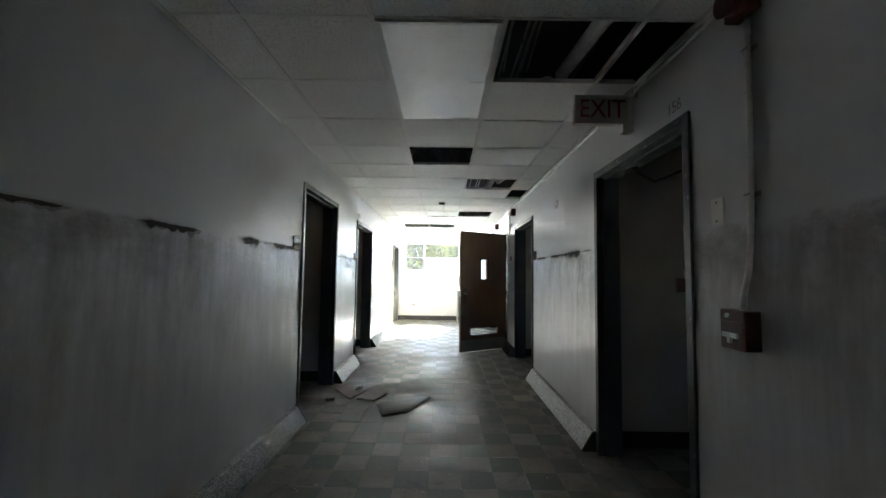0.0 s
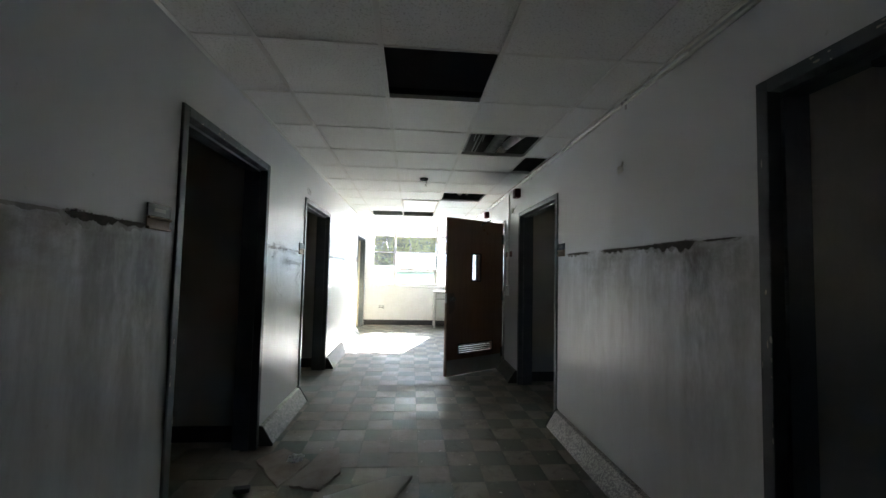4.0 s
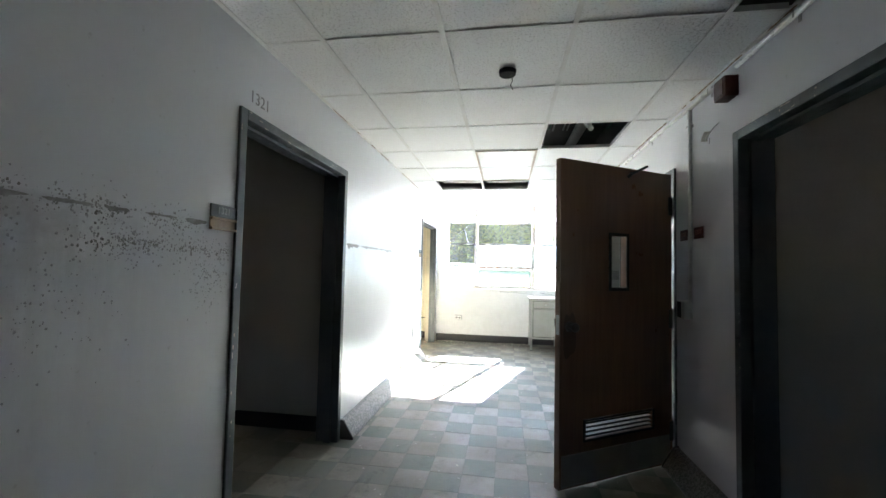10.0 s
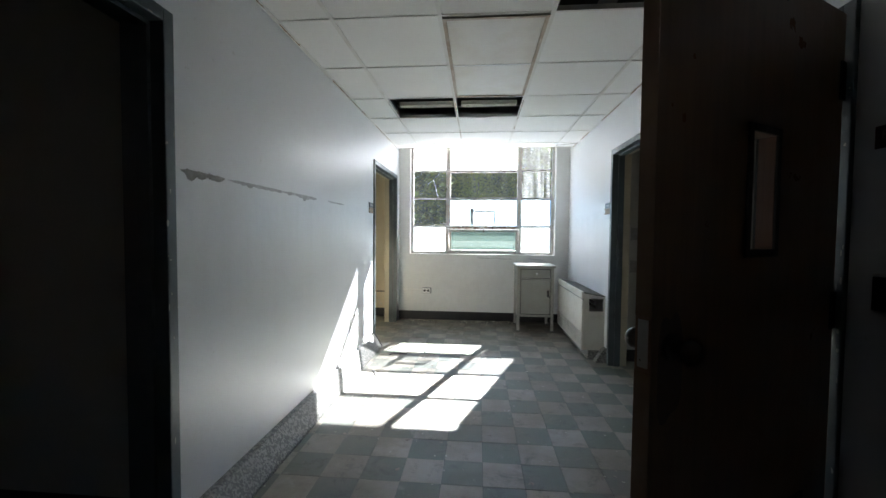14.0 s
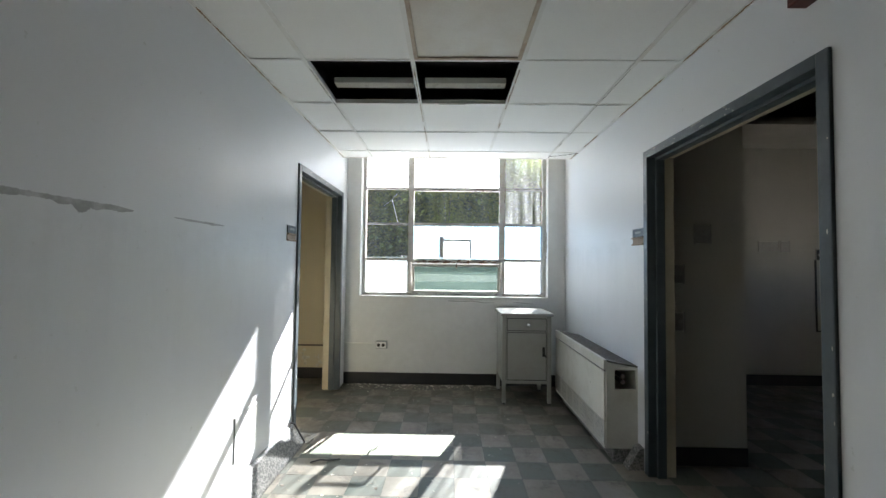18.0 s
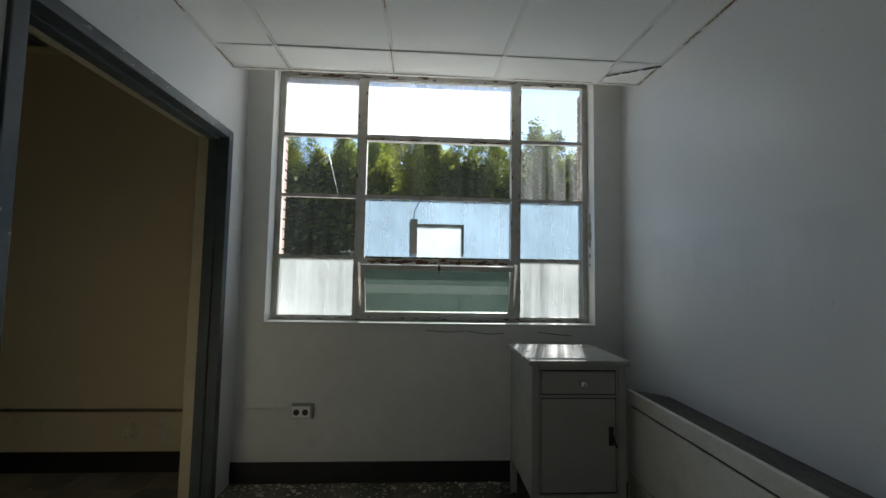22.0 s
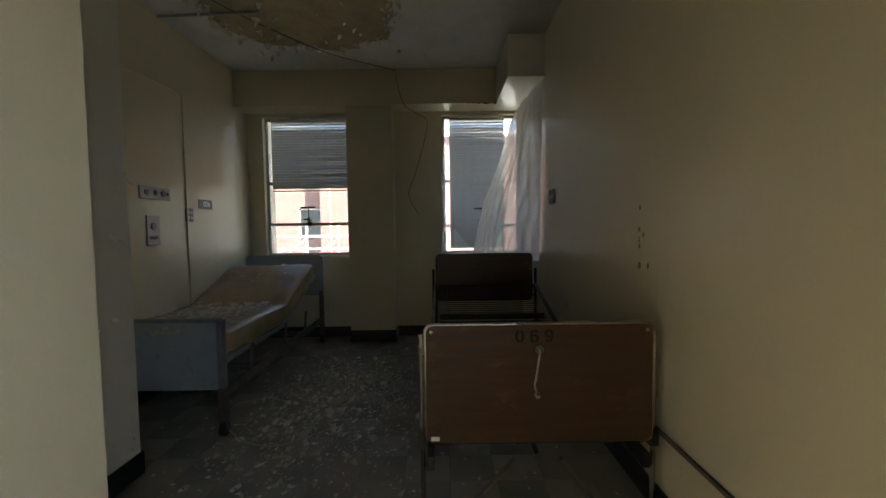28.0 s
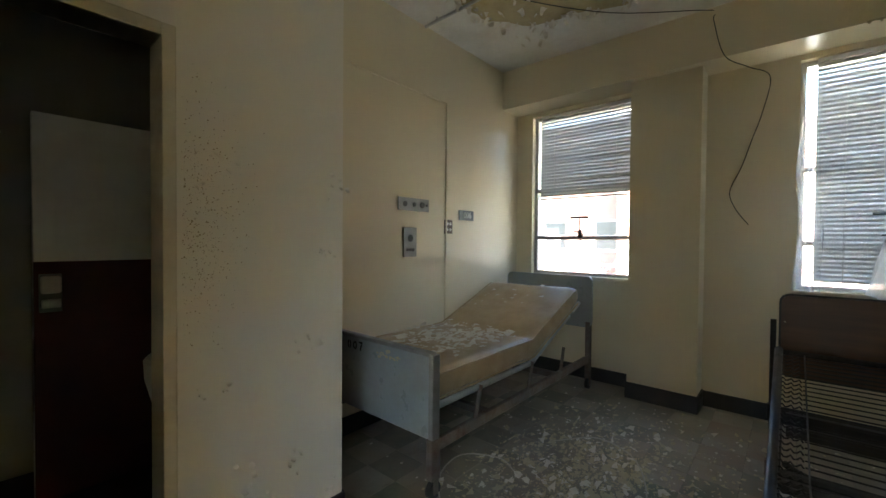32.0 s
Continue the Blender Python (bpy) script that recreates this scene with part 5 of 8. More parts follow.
# specks of mould along the line of the lost handrail, with a thinner bloom below
def mould(label, place, n, size, seed, material):
    rr, bm = random.Random(seed), bmesh.new()
    for _ in range(n):
        y, z = place(rr)
        s = size * rr.uniform(0.25, 1.0) ** 1.6
        prism(bm, [(y + s * math.cos(math.tau * i / 6) * rr.uniform(0.6, 1.2), z + s * math.sin(math.tau * i / 6) * rr.uniform(0.7, 1.5)) for i in range(6)], "x", XL, XL + 0.0007)
    solo("mould_specks", bm, material, label, "wall stain", kind="stuff")


def clumped(rr, spots, wy, wz):
    y, z = spots[rr.randrange(len(spots))]
    return rr.gauss(y, wy), rr.gauss(z, wz)


UPPER = [(4.66, 1.53), (4.72, 1.50), (4.90, 1.52), (5.02, 1.51), (5.10, 1.52), (5.13, 1.50), (5.20, 1.51), (5.34, 1.50), (5.44, 1.50), (5.50, 1.49)]
LOWER = [(4.86, 1.43), (5.12, 1.40), (5.20, 1.40), (5.25, 1.41), (5.30, 1.40), (5.35, 1.41), (5.45, 1.40), (5.52, 1.40), (5.58, 1.40), (5.68, 1.39), (5.72, 1.40)]
mould("dark mould specks along the lost handrail", lambda r: clumped(r, UPPER, 0.022, 0.013), 260, 0.0050, 81, "scar_mid")
mould("dark mould specks along the lost handrail", lambda r: clumped(r, LOWER, 0.022, 0.010), 260, 0.0050, 82, "scar_mid")
mould("thin grey mould bloom on the corridor wall", lambda r: clumped(r, UPPER + LOWER, 0.05, 0.035), 900, 0.0045, 83, "scar_faint")
mould("faint mould specks in a patch on the wall", lambda r: (r.gauss(4.98, 0.12), r.gauss(1.22, 0.11)), 220, 0.0040, 84, "scar_faint")
mould("faint grey smudge of fine specks on the wall", lambda r: (r.gauss(5.62, 0.05), r.gauss(1.26, 0.06)), 220, 0.004, 85, "scar_faint")

# access plate low on the west wall
plate = thing("access_plate", "painted metal access plate low on the wall", "access plate", Matrix.Translation((XL, 9.335, 0.355)) @ FACE_W)
part("cover", boxes((-0.112, 0.118, -0.120, 0.120, 0.0, 0.004), bevel=0.0015), "paint", plate)
# raised black strip: the slit's shade is put into its colour
part("hinge_gap", boxes((-0.124, -0.114, -0.124, 0.124, 0.0, 0.003)), "black", plate, "black strip for the dark slit beside the plate")
part("rim", boxes((-0.13, 0.126, 0.124, 0.130, 0.0, 0.006), (0.120, 0.126, -0.124, 0.124, 0.0, 0.006), bevel=0.001), "cond", plate)


# ---- broken boards on the floor ----
def board(name, pts, z, tilt, top, label, th=0.016):
    bm = bmesh.new()
    cx, cy = sum(p[0] for p in pts) / len(pts), sum(p[1] for p in pts) / len(pts)
    out = []
    for i, p in enumerate(pts):
        q = pts[(i + 1) % len(pts)]
        for k in range(6):
            f = k / 6
            j = 0.006 if k else 0
            out.append((p[0] + (q[0] - p[0]) * f - cx + random.Random(i * 7 + k).uniform(-j, j), p[1] + (q[1] - p[1]) * f - cy + random.Random(i * 11 + k).uniform(-j, j)))
    prism(bm, out, "z", 0, th)
    return solo(name, bm, top, label, "ceiling tile", Matrix.Translation((cx, cy, z)) @ Euler(tilt).to_matrix().to_4x4(), group="broken ceiling tiles")


board("tile_fragment", [(-1.27, 4.44), (-1.02, 4.10), (-0.90, 4.42), (-1.14, 4.62)], 0.004, (0.015, 0.01, 0), "board", "reddish broken ceiling tile lying on the floor")
board("tile_fragment", [(-0.95, 4.10), (-0.76, 4.05), (-0.67, 4.26), (-0.74, 4.62), (-0.86, 4.52)], 0.008, (0.02, 0.02, 0), "board", "reddish broken ceiling tile lying on the floor")
board("tile_fragment", [(-0.72, 3.98), (-0.62, 3.62), (-0.40, 3.72), (-0.20, 4.20), (-0.32, 4.20)], 0.001, (0, 0, 0), "board_pale", "pale grey broken ceiling tile lying on the floor")
solo("foam_block", boxes((-0.045, 0.045, -0.025, 0.025, 0, 0.025), bevel=0.004), "rubber", "small dark block on the floor", "debris", Matrix.Translation((-1.22, 4.08, 0.0)) @ Matrix.Rotation(0.2, 4, "Z"))
bm = bmesh.new()
bmesh.ops.create_icosphere(bm, subdivisions=3, radius=0.06)
for v in bm.verts:
    n = noise.noise(v.co * 38)
    v.co = v.co * (0.75 + 0.5 * n)
    v.co.z = max(0.0, v.co.z * 0.45 + 0.018)
solo("crumpled_paper", bm, "foil", "crumpled white paper on a broken tile", "paper", Matrix.Translation((-1.0, 4.42, 0.02)))


def scatter(name, label, material, place, n, size, seed, curl=0.3, m=None):
    """Many small curled flakes in one mesh."""
    r = random.Random(seed)
    bm = bmesh.new()
    for _ in range(n):
        p = place(r)
        if p is None:
            continue
        s = size * r.uniform(0.35, 1.0) ** 1.5
        k = r.randint(3, 5)
        a0 = r.uniform(0, math.tau)
        turn = Euler((r.uniform(-curl, curl), r.uniform(-curl, curl), 0)).to_matrix()
        up = []
        for i in range(k):
            a = a0 + math.tau * i / k
            d = s * r.uniform(0.35, 1.15)
            v = turn @ Vector((d * math.cos(a), d * math.sin(a) * r.uniform(0.5, 1), 0))
            up.append(Vector(p) + Vector((v.x, v.y, max(0.0012, v.z + s * curl * 0.35))))
        top = [bm.verts.new(v) for v in up]
        low = [bm.verts.new(v - Vector((0, 0, 0.0011))) for v in up]
        bm.faces.new(top)
        bm.faces.new(low[::-1])
        for i in range(k):
            j = (i + 1) % k
            bm.faces.new((low[i], low[j], top[j], top[i]))
    return solo(name, bm, material, label, "debris", m, kind="stuff")


def corridor_bits(r):
    y = r.uniform(3.0, 11.4)
    return (r.uniform(XL + 0.15, XR - 0.15), y, 0.0)


scatter("floor_crumbs", "scattered pale crumbs on the corridor floor", "flake", corridor_bits, 190, 0.010, 5)
scatter("floor_crumbs", "dark crumbs round the broken tiles", "board", lambda r: (r.gauss(-0.6, 0.35), r.gauss(4.1, 0.45), 0.0), 160, 0.010, 6)
scatter("floor_crumbs", "plaster crumbs below the window", "flake", lambda r: (r.uniform(-1.25, 0.4), YW - 0.02 - abs(r.gauss(0, 0.10)), 0.0), 170, 0.022, 7, 0.5)
for k, (x, y, a) in enumerate(((-1.02, 9.74, 0.2), (-0.72, 9.93, 1.2), (-1.1, 9.15, 2.0))):
    bm = bmesh.new()
    tube(bm, [(-0.09, 0, 0.006), (-0.03, 0.015, 0.012), (0.03, 0.0, 0.010), (0.10, 0.02, 0.005)], 0.005, 6)
    solo("debris_strip", bm, "rubber", "thin dark strip of debris on the floor", "debris", Matrix.Translation((x, y, 0)) @ Matrix.Rotation(a, 4, "Z"), group="debris strips")


# ---- bedside cabinet ----
def cabinet():
    root = thing("bedside_cabinet", "grey-white enamel steel bedside cabinet with drawer and door", "cabinet", Matrix.Translation((0.555, 11.16, 0)))
    w, d = 0.235, 0.235
    part("body", boxes((-w + 0.002, w - 0.002, -d + 0.0145, d - 0.002, 0.20, 0.839), bevel=0.003), "cab_enamel", root)
    top = boxes((-w - 0.02, w + 0.02, -d - 0.02, d + 0.01, 0.84, 0.868), bevel=0.006)
    part("top", top, "cab_enamel", root)
    for x in (-w, w - 0.035):
        for y in (-d, d - 0.035):
            part("leg", boxes((x, x + 0.035, y, y + 0.035, 0.0, 0.84), bevel=0.004), "cab_enamel", root)
    # black sheet behind the fronts puts shade into their gaps
    part("seam", boxes((-w + 0.030, w - 0.030, -d + 0.0115, -d + 0.0143, 0.224, 0.838)), "black", root, "black sheet for the shade in the gaps round door and drawer")
    dr = part("drawer", boxes((-w + 0.050, w - 0.050, -d + 0.002, -d + 0.016, 0.702, 0.812), bevel=0.004), "cab_enamel", root)
    k = bmesh.new()
    rod(k, (0.01, -d + 0.005, 0.757), (0.01, -d - 0.022, 0.757), 0.010, 12)
    bmesh.ops.create_uvsphere(k, u_segments=16, v_segments=10, radius=0.020, matrix=Matrix.Translation((0.01, -d - 0.03, 0.757)))
    part("knob", k, "chrome", dr, "shiny round knob")
    do = part("door", boxes((-w + 0.050, w - 0.050, -d + 0.002, -d + 0.016, 0.232, 0.678), bevel=0.004), "cab_enamel", root)
    lt = bmesh.new()
    box(lt, w - 0.086, w - 0.062, -d - 0.001, -d + 0.005, 0.455, 0.545, bevel=0.002)
    rod(lt, (w - 0.074, -d, 0.50), (w - 0.074, -d - 0.022, 0.50), 0.009, 12)
    tube(lt, flowing([(w - 0.090, -d - 0.022, 0.535), (w - 0.078, -d - 0.026, 0.51), (w - 0.072, -d - 0.026, 0.485), (w - 0.056, -d - 0.022, 0.455)], 4), 0.006, 8)
    part("latch", lt, "dark_metal", do, "tarnished dark latch")
    part("face_frame", boxes((-w + 0.039, w - 0.039, -d + 0.003, -d + 0.0112, 0.819, 0.8395), (-w + 0.039, w - 0.039, -d + 0.003, -d + 0.0112, 0.684, 0.696), (-w + 0.039, -w + 0.0445, -d + 0.003, -d + 0.0112, 0.222, 0.819), (w - 0.0445, w - 0.039, -d + 0.003, -d + 0.0112, 0.222, 0.819)), "cab_enamel", root)
    part("apron", boxes((-w + 0.035, w - 0.035, -d + 0.002, -d + 0.014, 0.195, 0.222)), "cab_enamel", root)
    for x in (-w + 0.0175, w - 0.0175):
        for y in (-d + 0.0175, d - 0.0175):
            f = bmesh.new()
            rod(f, (x, y, 0.0), (x, y, 0.012), 0.022, 12)
            part("foot", f, "rubber", root)
    scatter("cabinet_dust", "paint flakes on the cabinet top", "flake", lambda r: (0.555 + r.uniform(-0.24, 0.24), 11.16 + r.uniform(-0.23, 0.22), 0.868), 26, 0.009, 8)
    return root


cabinet()


# ---- convector heater ----
def heater():
    x0, x1, y0, y1, z0, z1 = 0.865, XR, 9.80, 11.05, 0.10, 0.695
    root = thing("convector_heater", "cream enamel convector heater with an open end panel", "heater")
    part("front_panel", boxes((x0, x0 + 0.012, y0 + 0.012, y1, 0.275, 0.612), bevel=0.003), "heater", root)
    part("top_rail", boxes((x0 - 0.006, x0 + 0.016, y0, y1, 0.625, z1), bevel=0.003), "heater", root)
    bm = wall_x(bmesh.new(), y0, y0 + 0.012, x0 + 0.012, x1, z0, z1 - 0.055, [(x0 + 0.07, x1 - 0.012, 0.495, 0.625)])
    part("end_panel", bm, "heater", root, "end panel with a square cut-out")
    part("end_panel", boxes((x0 + 0.012, x1, y1 - 0.012, y1, z0, z1 - 0.055)), "heater", root)
    part("top_panel", prism(bmesh.new(), [(x0 + 0.016, z1 - 0.016), (x1, z1 - 0.053), (x1, z1 - 0.041), (x1 - 0.02, z1 - 0.041), (x1 - 0.024, z1 - 0.037), (x0 + 0.016, z1 - 0.004)], "y", y0, y1), "top_rust", root, "rust-stained dark top")
    tri = bmesh.new()
    prism(tri, [(x0 + 0.012, z1 - 0.055), (x1, z1 - 0.055), (x0 + 0.012, z1 - 0.018)], "y", y0, y0 + 0.012)
    part("end_panel", tri, "heater", root)
    part("inner_back", boxes((x1 - 0.01, x1, y0 + 0.012, y1 - 0.012, z0, z1 - 0.056)), "heater", root)
    part("bottom_rail", boxes((x0, x0 + 0.014, y0 + 0.004, y1, z0, z0 + 0.02)), "heater", root)
    # black sheet added so the grille and rail gaps read as shaded
    part("dark_lining", boxes((x0 + 0.020, x0 + 0.024, y0 + 0.013, y1 - 0.013, z0 + 0.002, 0.66)), "black", root, "black backing that stands for the shade behind the grille")
    n = 7
    for k in range(n + 1):
        y = y0 + 0.012 + (y1 - y0 - 0.02) * k / n
        part("grille_post", boxes((x0, x0 + 0.012, y, y + 0.012, z0 + 0.02, 0.27)), "heater", root)
    for k in range(9):
        z = z0 + 0.03 + k * 0.0165
        part("grille_bar", boxes((x0 + 0.002, x0 + 0.009, y0 + 0.018, y1 - 0.014, z, z + 0.0075)), "heater", root)
    c = bmesh.new()
    for z in (0.54, 0.58):
        rod(c, (x0 + 0.13, y0 + 0.014, z), (x0 + 0.13, y1 - 0.014, z), 0.014, 12)
    part("pipe", c, "rust_steel", root, "rusty heating pipe inside")
    part("plinth", boxes((x0 + 0.07, x1, y0 + 0.02, y1 - 0.02, 0.0, z0 - 0.001)), "terrazzo", root, "speckled grey plinth")
    return root


M["top_rust"] = worn("stained_top", (0.075, 0.065, 0.052), (0.04, 0.03, 0.025), 0.65, scale=12, amount=0.8, relief=0.6)
heater()

# outlet on the north wall with its surface wire
outlet = thing("wall_outlet", "white double wall outlet on a surface box", "outlet", Matrix.Translation((-0.945, YW, 0.43)) @ Matrix.Rotation(radians(90), 4, "X"))
part("box", boxes((-0.058, 0.070, -0.040, 0.046, 0, 0.030), bevel=0.003), "grey_enamel", outlet)
part("plate", boxes((-0.055, 0.055, -0.035, 0.035, 0.030, 0.035), bevel=0.002), "foil", outlet)
for x in (-0.026, 0.026):
    k = bmesh.new()
    rod(k, (x, 0, 0.035), (x, 0, 0.038), 0.018, 16)
    part("socket", k, "dark_metal", outlet)
solo("surface_raceway", boxes((XL, -1.004, YW - 0.012, YW, 0.436, 0.446), bevel=0.002), "cond", "thin painted raceway leading to the outlet", "raceway")
for k, pts in enumerate(([(-0.2, 0.925), (-0.05, 0.915), (0.06, 0.925), (0.2, 0.905), (0.3, 0.912)], [(0.52, 0.92), (0.66, 0.905), (0.74, 0.90)])):
    bm = bmesh.new()
    tube(bm, [(x, YW - 0.0005, z) for x, z in pts], 0.0022, 5)
    solo("wall_crack", bm, "black", "thin dark crack in the wall under the sill", "crack", group="wall cracks")

# ---- inside the ceiling openings ----
pl = bmesh.new()
rod(pl, (0.64, 2.62, 2.66), (0.64, 9.0, 2.83), 0.055, 16)
solo("ceiling_pipe", pl, "cond", "wrapped pipe above the hung ceiling", "pipe", group="pipes above the ceiling")
pl = bmesh.new()
rod(pl, (-1.3, 9.45, 2.74), (1.05, 9.52, 2.74), 0.05, 14)
solo("ceiling_pipe", pl, "plaster", "stained wrapped pipe above the hung ceiling", "pipe", group="pipes above the ceiling")
for y0, y1 in ((1.75, 2.42), (4.96, 5.42)):
    pl = bmesh.new()
    rod(pl, (0.71, y0, 2.585), (0.68, y1, 2.62), 0.042, 16)
    rod(pl, (0.712, y0 - 0.02, 2.584), (0.71, y0 + 0.03, 2.586), 0.047, 16, 0.043)
    solo("pipe_end", pl, "cond", "pale lagged pipe end in a ceiling opening", "pipe", group="pipes above the ceiling")
for k, (xa, ya, xb, yb) in enumerate(((0.27, 1.66, 0.32, 2.55), (0.40, 1.66, 0.44, 2.55), (0.43, 1.64, 0.48, 2.55), (0.42, 4.8, 0.47, 5.6), (0.34, 4.8, 0.38, 5.6))):
    pl = bmesh.new()
    rod(pl, (xa, ya, 2.706 + 0.002 * k), (xb, yb, 2.706 + 0.002 * k), 0.006, 8)
    solo("hanger_wire", pl, "steel", "thin bright conduit in a ceiling opening", "conduit", group="pipes above the ceiling")
for x in (0.30, 0.40, 0.44):
    pl = bmesh.new()
    rod(pl, (x, 1.4, 2.70 + x * 0.2), (x + 0.05, 8.2, 2.75), 0.008, 8)
    solo("ceiling_conduit", pl, "steel", "thin steel conduit above the hung ceiling", "conduit", group="pipes above the ceiling")
for y in (1.75, 3.85, 5.0, 7.6, 9.7):
    pl = boxes((XL, XR, y, y + 0.05, 2.92, 2.96), (XL, XR, y, y + 0.05, 2.70, 2.72))
    for k in range(12):
        xa = XL + (XR - XL) * k / 12
        rod(pl, (xa, y + 0.025, 2.72), (xa + 0.1, y + 0.025, 2.92), 0.007, 6)
        rod(pl, (xa + 0.1, y + 0.025, 2.92), (xa + 0.204, y + 0.025, 2.72), 0.007, 6)
    solo("bar_joist", pl, "dark_metal", "dark steel bar joist above the ceiling", "joist", group="joists")
lt = boxes((-1.0, -0.46, 9.70, 9.78, 2.56, 2.60), (-0.38, 0.17, 9.70, 9.78, 2.56, 2.60), bevel=0.003)
solo("conduit_tray", lt, "cond", "white painted tray seen in the ceiling opening", "tray")
pl = bmesh.new()
tube(pl, [(-0.05, 9.4, 2.80), (0.0, 9.42, 2.66), (0.08, 9.45, 2.60), (0.16, 9.5, 2.66), (0.18, 9.6, 2.8)], 0.012, 8)
solo("flex_cable", pl, "steel", "looped flexible cable above the ceiling", "cable")
pl = bmesh.new()
tube(pl, [(0.28, 7.3, 3.0), (0.26, 7.35, 2.75), (0.30, 7.4, 2.56), (0.33, 7.6, 2.6), (0.30, 7.8, 2.9)], 0.003, 6)
solo("green_wire", pl, "green", "loose green wire above the ceiling", "wire")

# things seen through the side doorways
M["panel_dim"] = worn("dim_panel", (0.31, 0.30, 0.27), (0.22, 0.21, 0.18), 0.5, 0.2, scale=14, amount=0.7)
solo("wall_raceway", boxes((3.99, 4.006, 11.69, 11.70, 0.61, 1.43), (4.006, 4.6, 11.69, 11.70, 0.61, 0.626)), "rubber", "dark raceway on a dim wall", "raceway")
for (x, y, z, w, h, mt, nm, lab) in ((1.95, 3.04, 1.585, 0.115, 0.145, "board", "notice", "dim framed notice on a dark wall"), (1.94, 3.04, 1.345, 0.11, 0.026, "rubber", "label_strip", "black label strip on a dark wall"), (1.93, 3.04, 1.245, 0.17, 0.055, "dull_red", "red_sign", "dull red sign on a dark wall"),
                                     (1.535, 9.80, 1.56, 0.05, 0.06, "panel_dim", "wall_plate", "square plate on a dim wall"), (1.365, 9.80, 1.285, 0.036, 0.06, "panel_dim", "wall_plate", "switch plate on a dim wall"), (1.365, 9.80, 0.96, 0.036, 0.06, "panel_dim", "wall_plate", "outlet plate on a dim wall"), (3.47, 11.70, 1.58, 0.11, 0.055, "panel_dim", "wall_plate", "wide outlet plate on a dim wall"), (3.655, 11.70, 1.58, 0.045, 0.06, "panel_dim", "wall_plate", "square outlet plate on a dim wall"), (4.07, 11.70, 1.49, 0.06, 0.06, "rubber", "wall_plate", "dark outlet box on a dim wall"), (4.16, 11.70, 1.30, 0.05, 0.11, "panel_dim", "wall_plate", "tall call panel on a dim wall")):
    tg = thing(nm, lab, "wall plate", Matrix.Translation((x, y, z)) @ Matrix.Rotation(radians(90), 4, "X"))
    part("plate", boxes((-w, w, -h, h, 0, 0.008), bevel=0.003), mt, tg)
    for q in (-w * 0.45, w * 0.45) if nm == "wall_plate" else ():
        k = bmesh.new()
        rod(k, (q, 0, 0.008), (q, 0, 0.012), min(w, h) * 0.3, 12)
        part("socket", k, "panel_dim", tg)
    for q in (-w - 0.008, w):
        part("side_strip", boxes((q, q + 0.008, -h - 0.008, h + 0.008, 0, 0.01)), "panel_dim", tg)
arm = bmesh.new()
rod(arm, (XR + 0.10, 2.55, 2.03), (XR + 0.34, 2.70, 1.99), 0.009, 8)
rod(arm, (XR + 0.34, 2.70, 1.99), (XR + 0.44, 2.55, 2.03), 0.009, 8)
box(arm, XR + 0.08, XR + 0.12, 2.49, 2.61, 2.015, 2.04)
solo("door_closer_arm", arm, "dark_metal", "dark door closer arm under the frame head", "door closer")
lf = thing("door_2", "dark brown wooden door standing open in a dim room", "door", Matrix.Translation((-2.36, 7.16, 0.01)))
part("leaf", boxes((-0.95, 0, -0.045, 0.0, 0, 1.25), bevel=0.003), "door_wood", lf)
k = bmesh.new()
rod(k, (-0.88, -0.045, 0.98), (-0.88, -0.09, 0.98), 0.022, 14)
part("knob", k, "steel", lf)

# a loose pipe end and thin wires hanging in one of the ceiling openings
pl = bmesh.new()
rod(pl, (0.50, 7.72, 2.80), (0.56, 7.52, 2.56), 0.030, 14)
rod(pl, (0.56, 7.52, 2.56), (0.575, 7.475, 2.51), 0.022, 14)
solo("pipe_end", pl, "cond", "pale pipe end hanging in a ceiling opening", "pipe")
M["green_wire"] = mat("green_wire", (0.03, 0.16, 0.10), 0.5)
for k, pts in enumerate(([(0.26, 7.30, 2.95), (0.27, 7.32, 2.7), (0.24, 7.36, 2.50), (0.22, 7.40, 2.49)], [(0.74, 7.62, 2.95), (0.78, 7.6, 2.75), (0.75, 7.52, 2.58), (0.70, 7.46, 2.50)])):
    bm = bmesh.new()
    tube(bm, flowing(pts), 0.003, 6)
    solo("loose_wire", bm, "green_wire", "thin green wire hanging in a ceiling opening", "wire", group="loose wires")

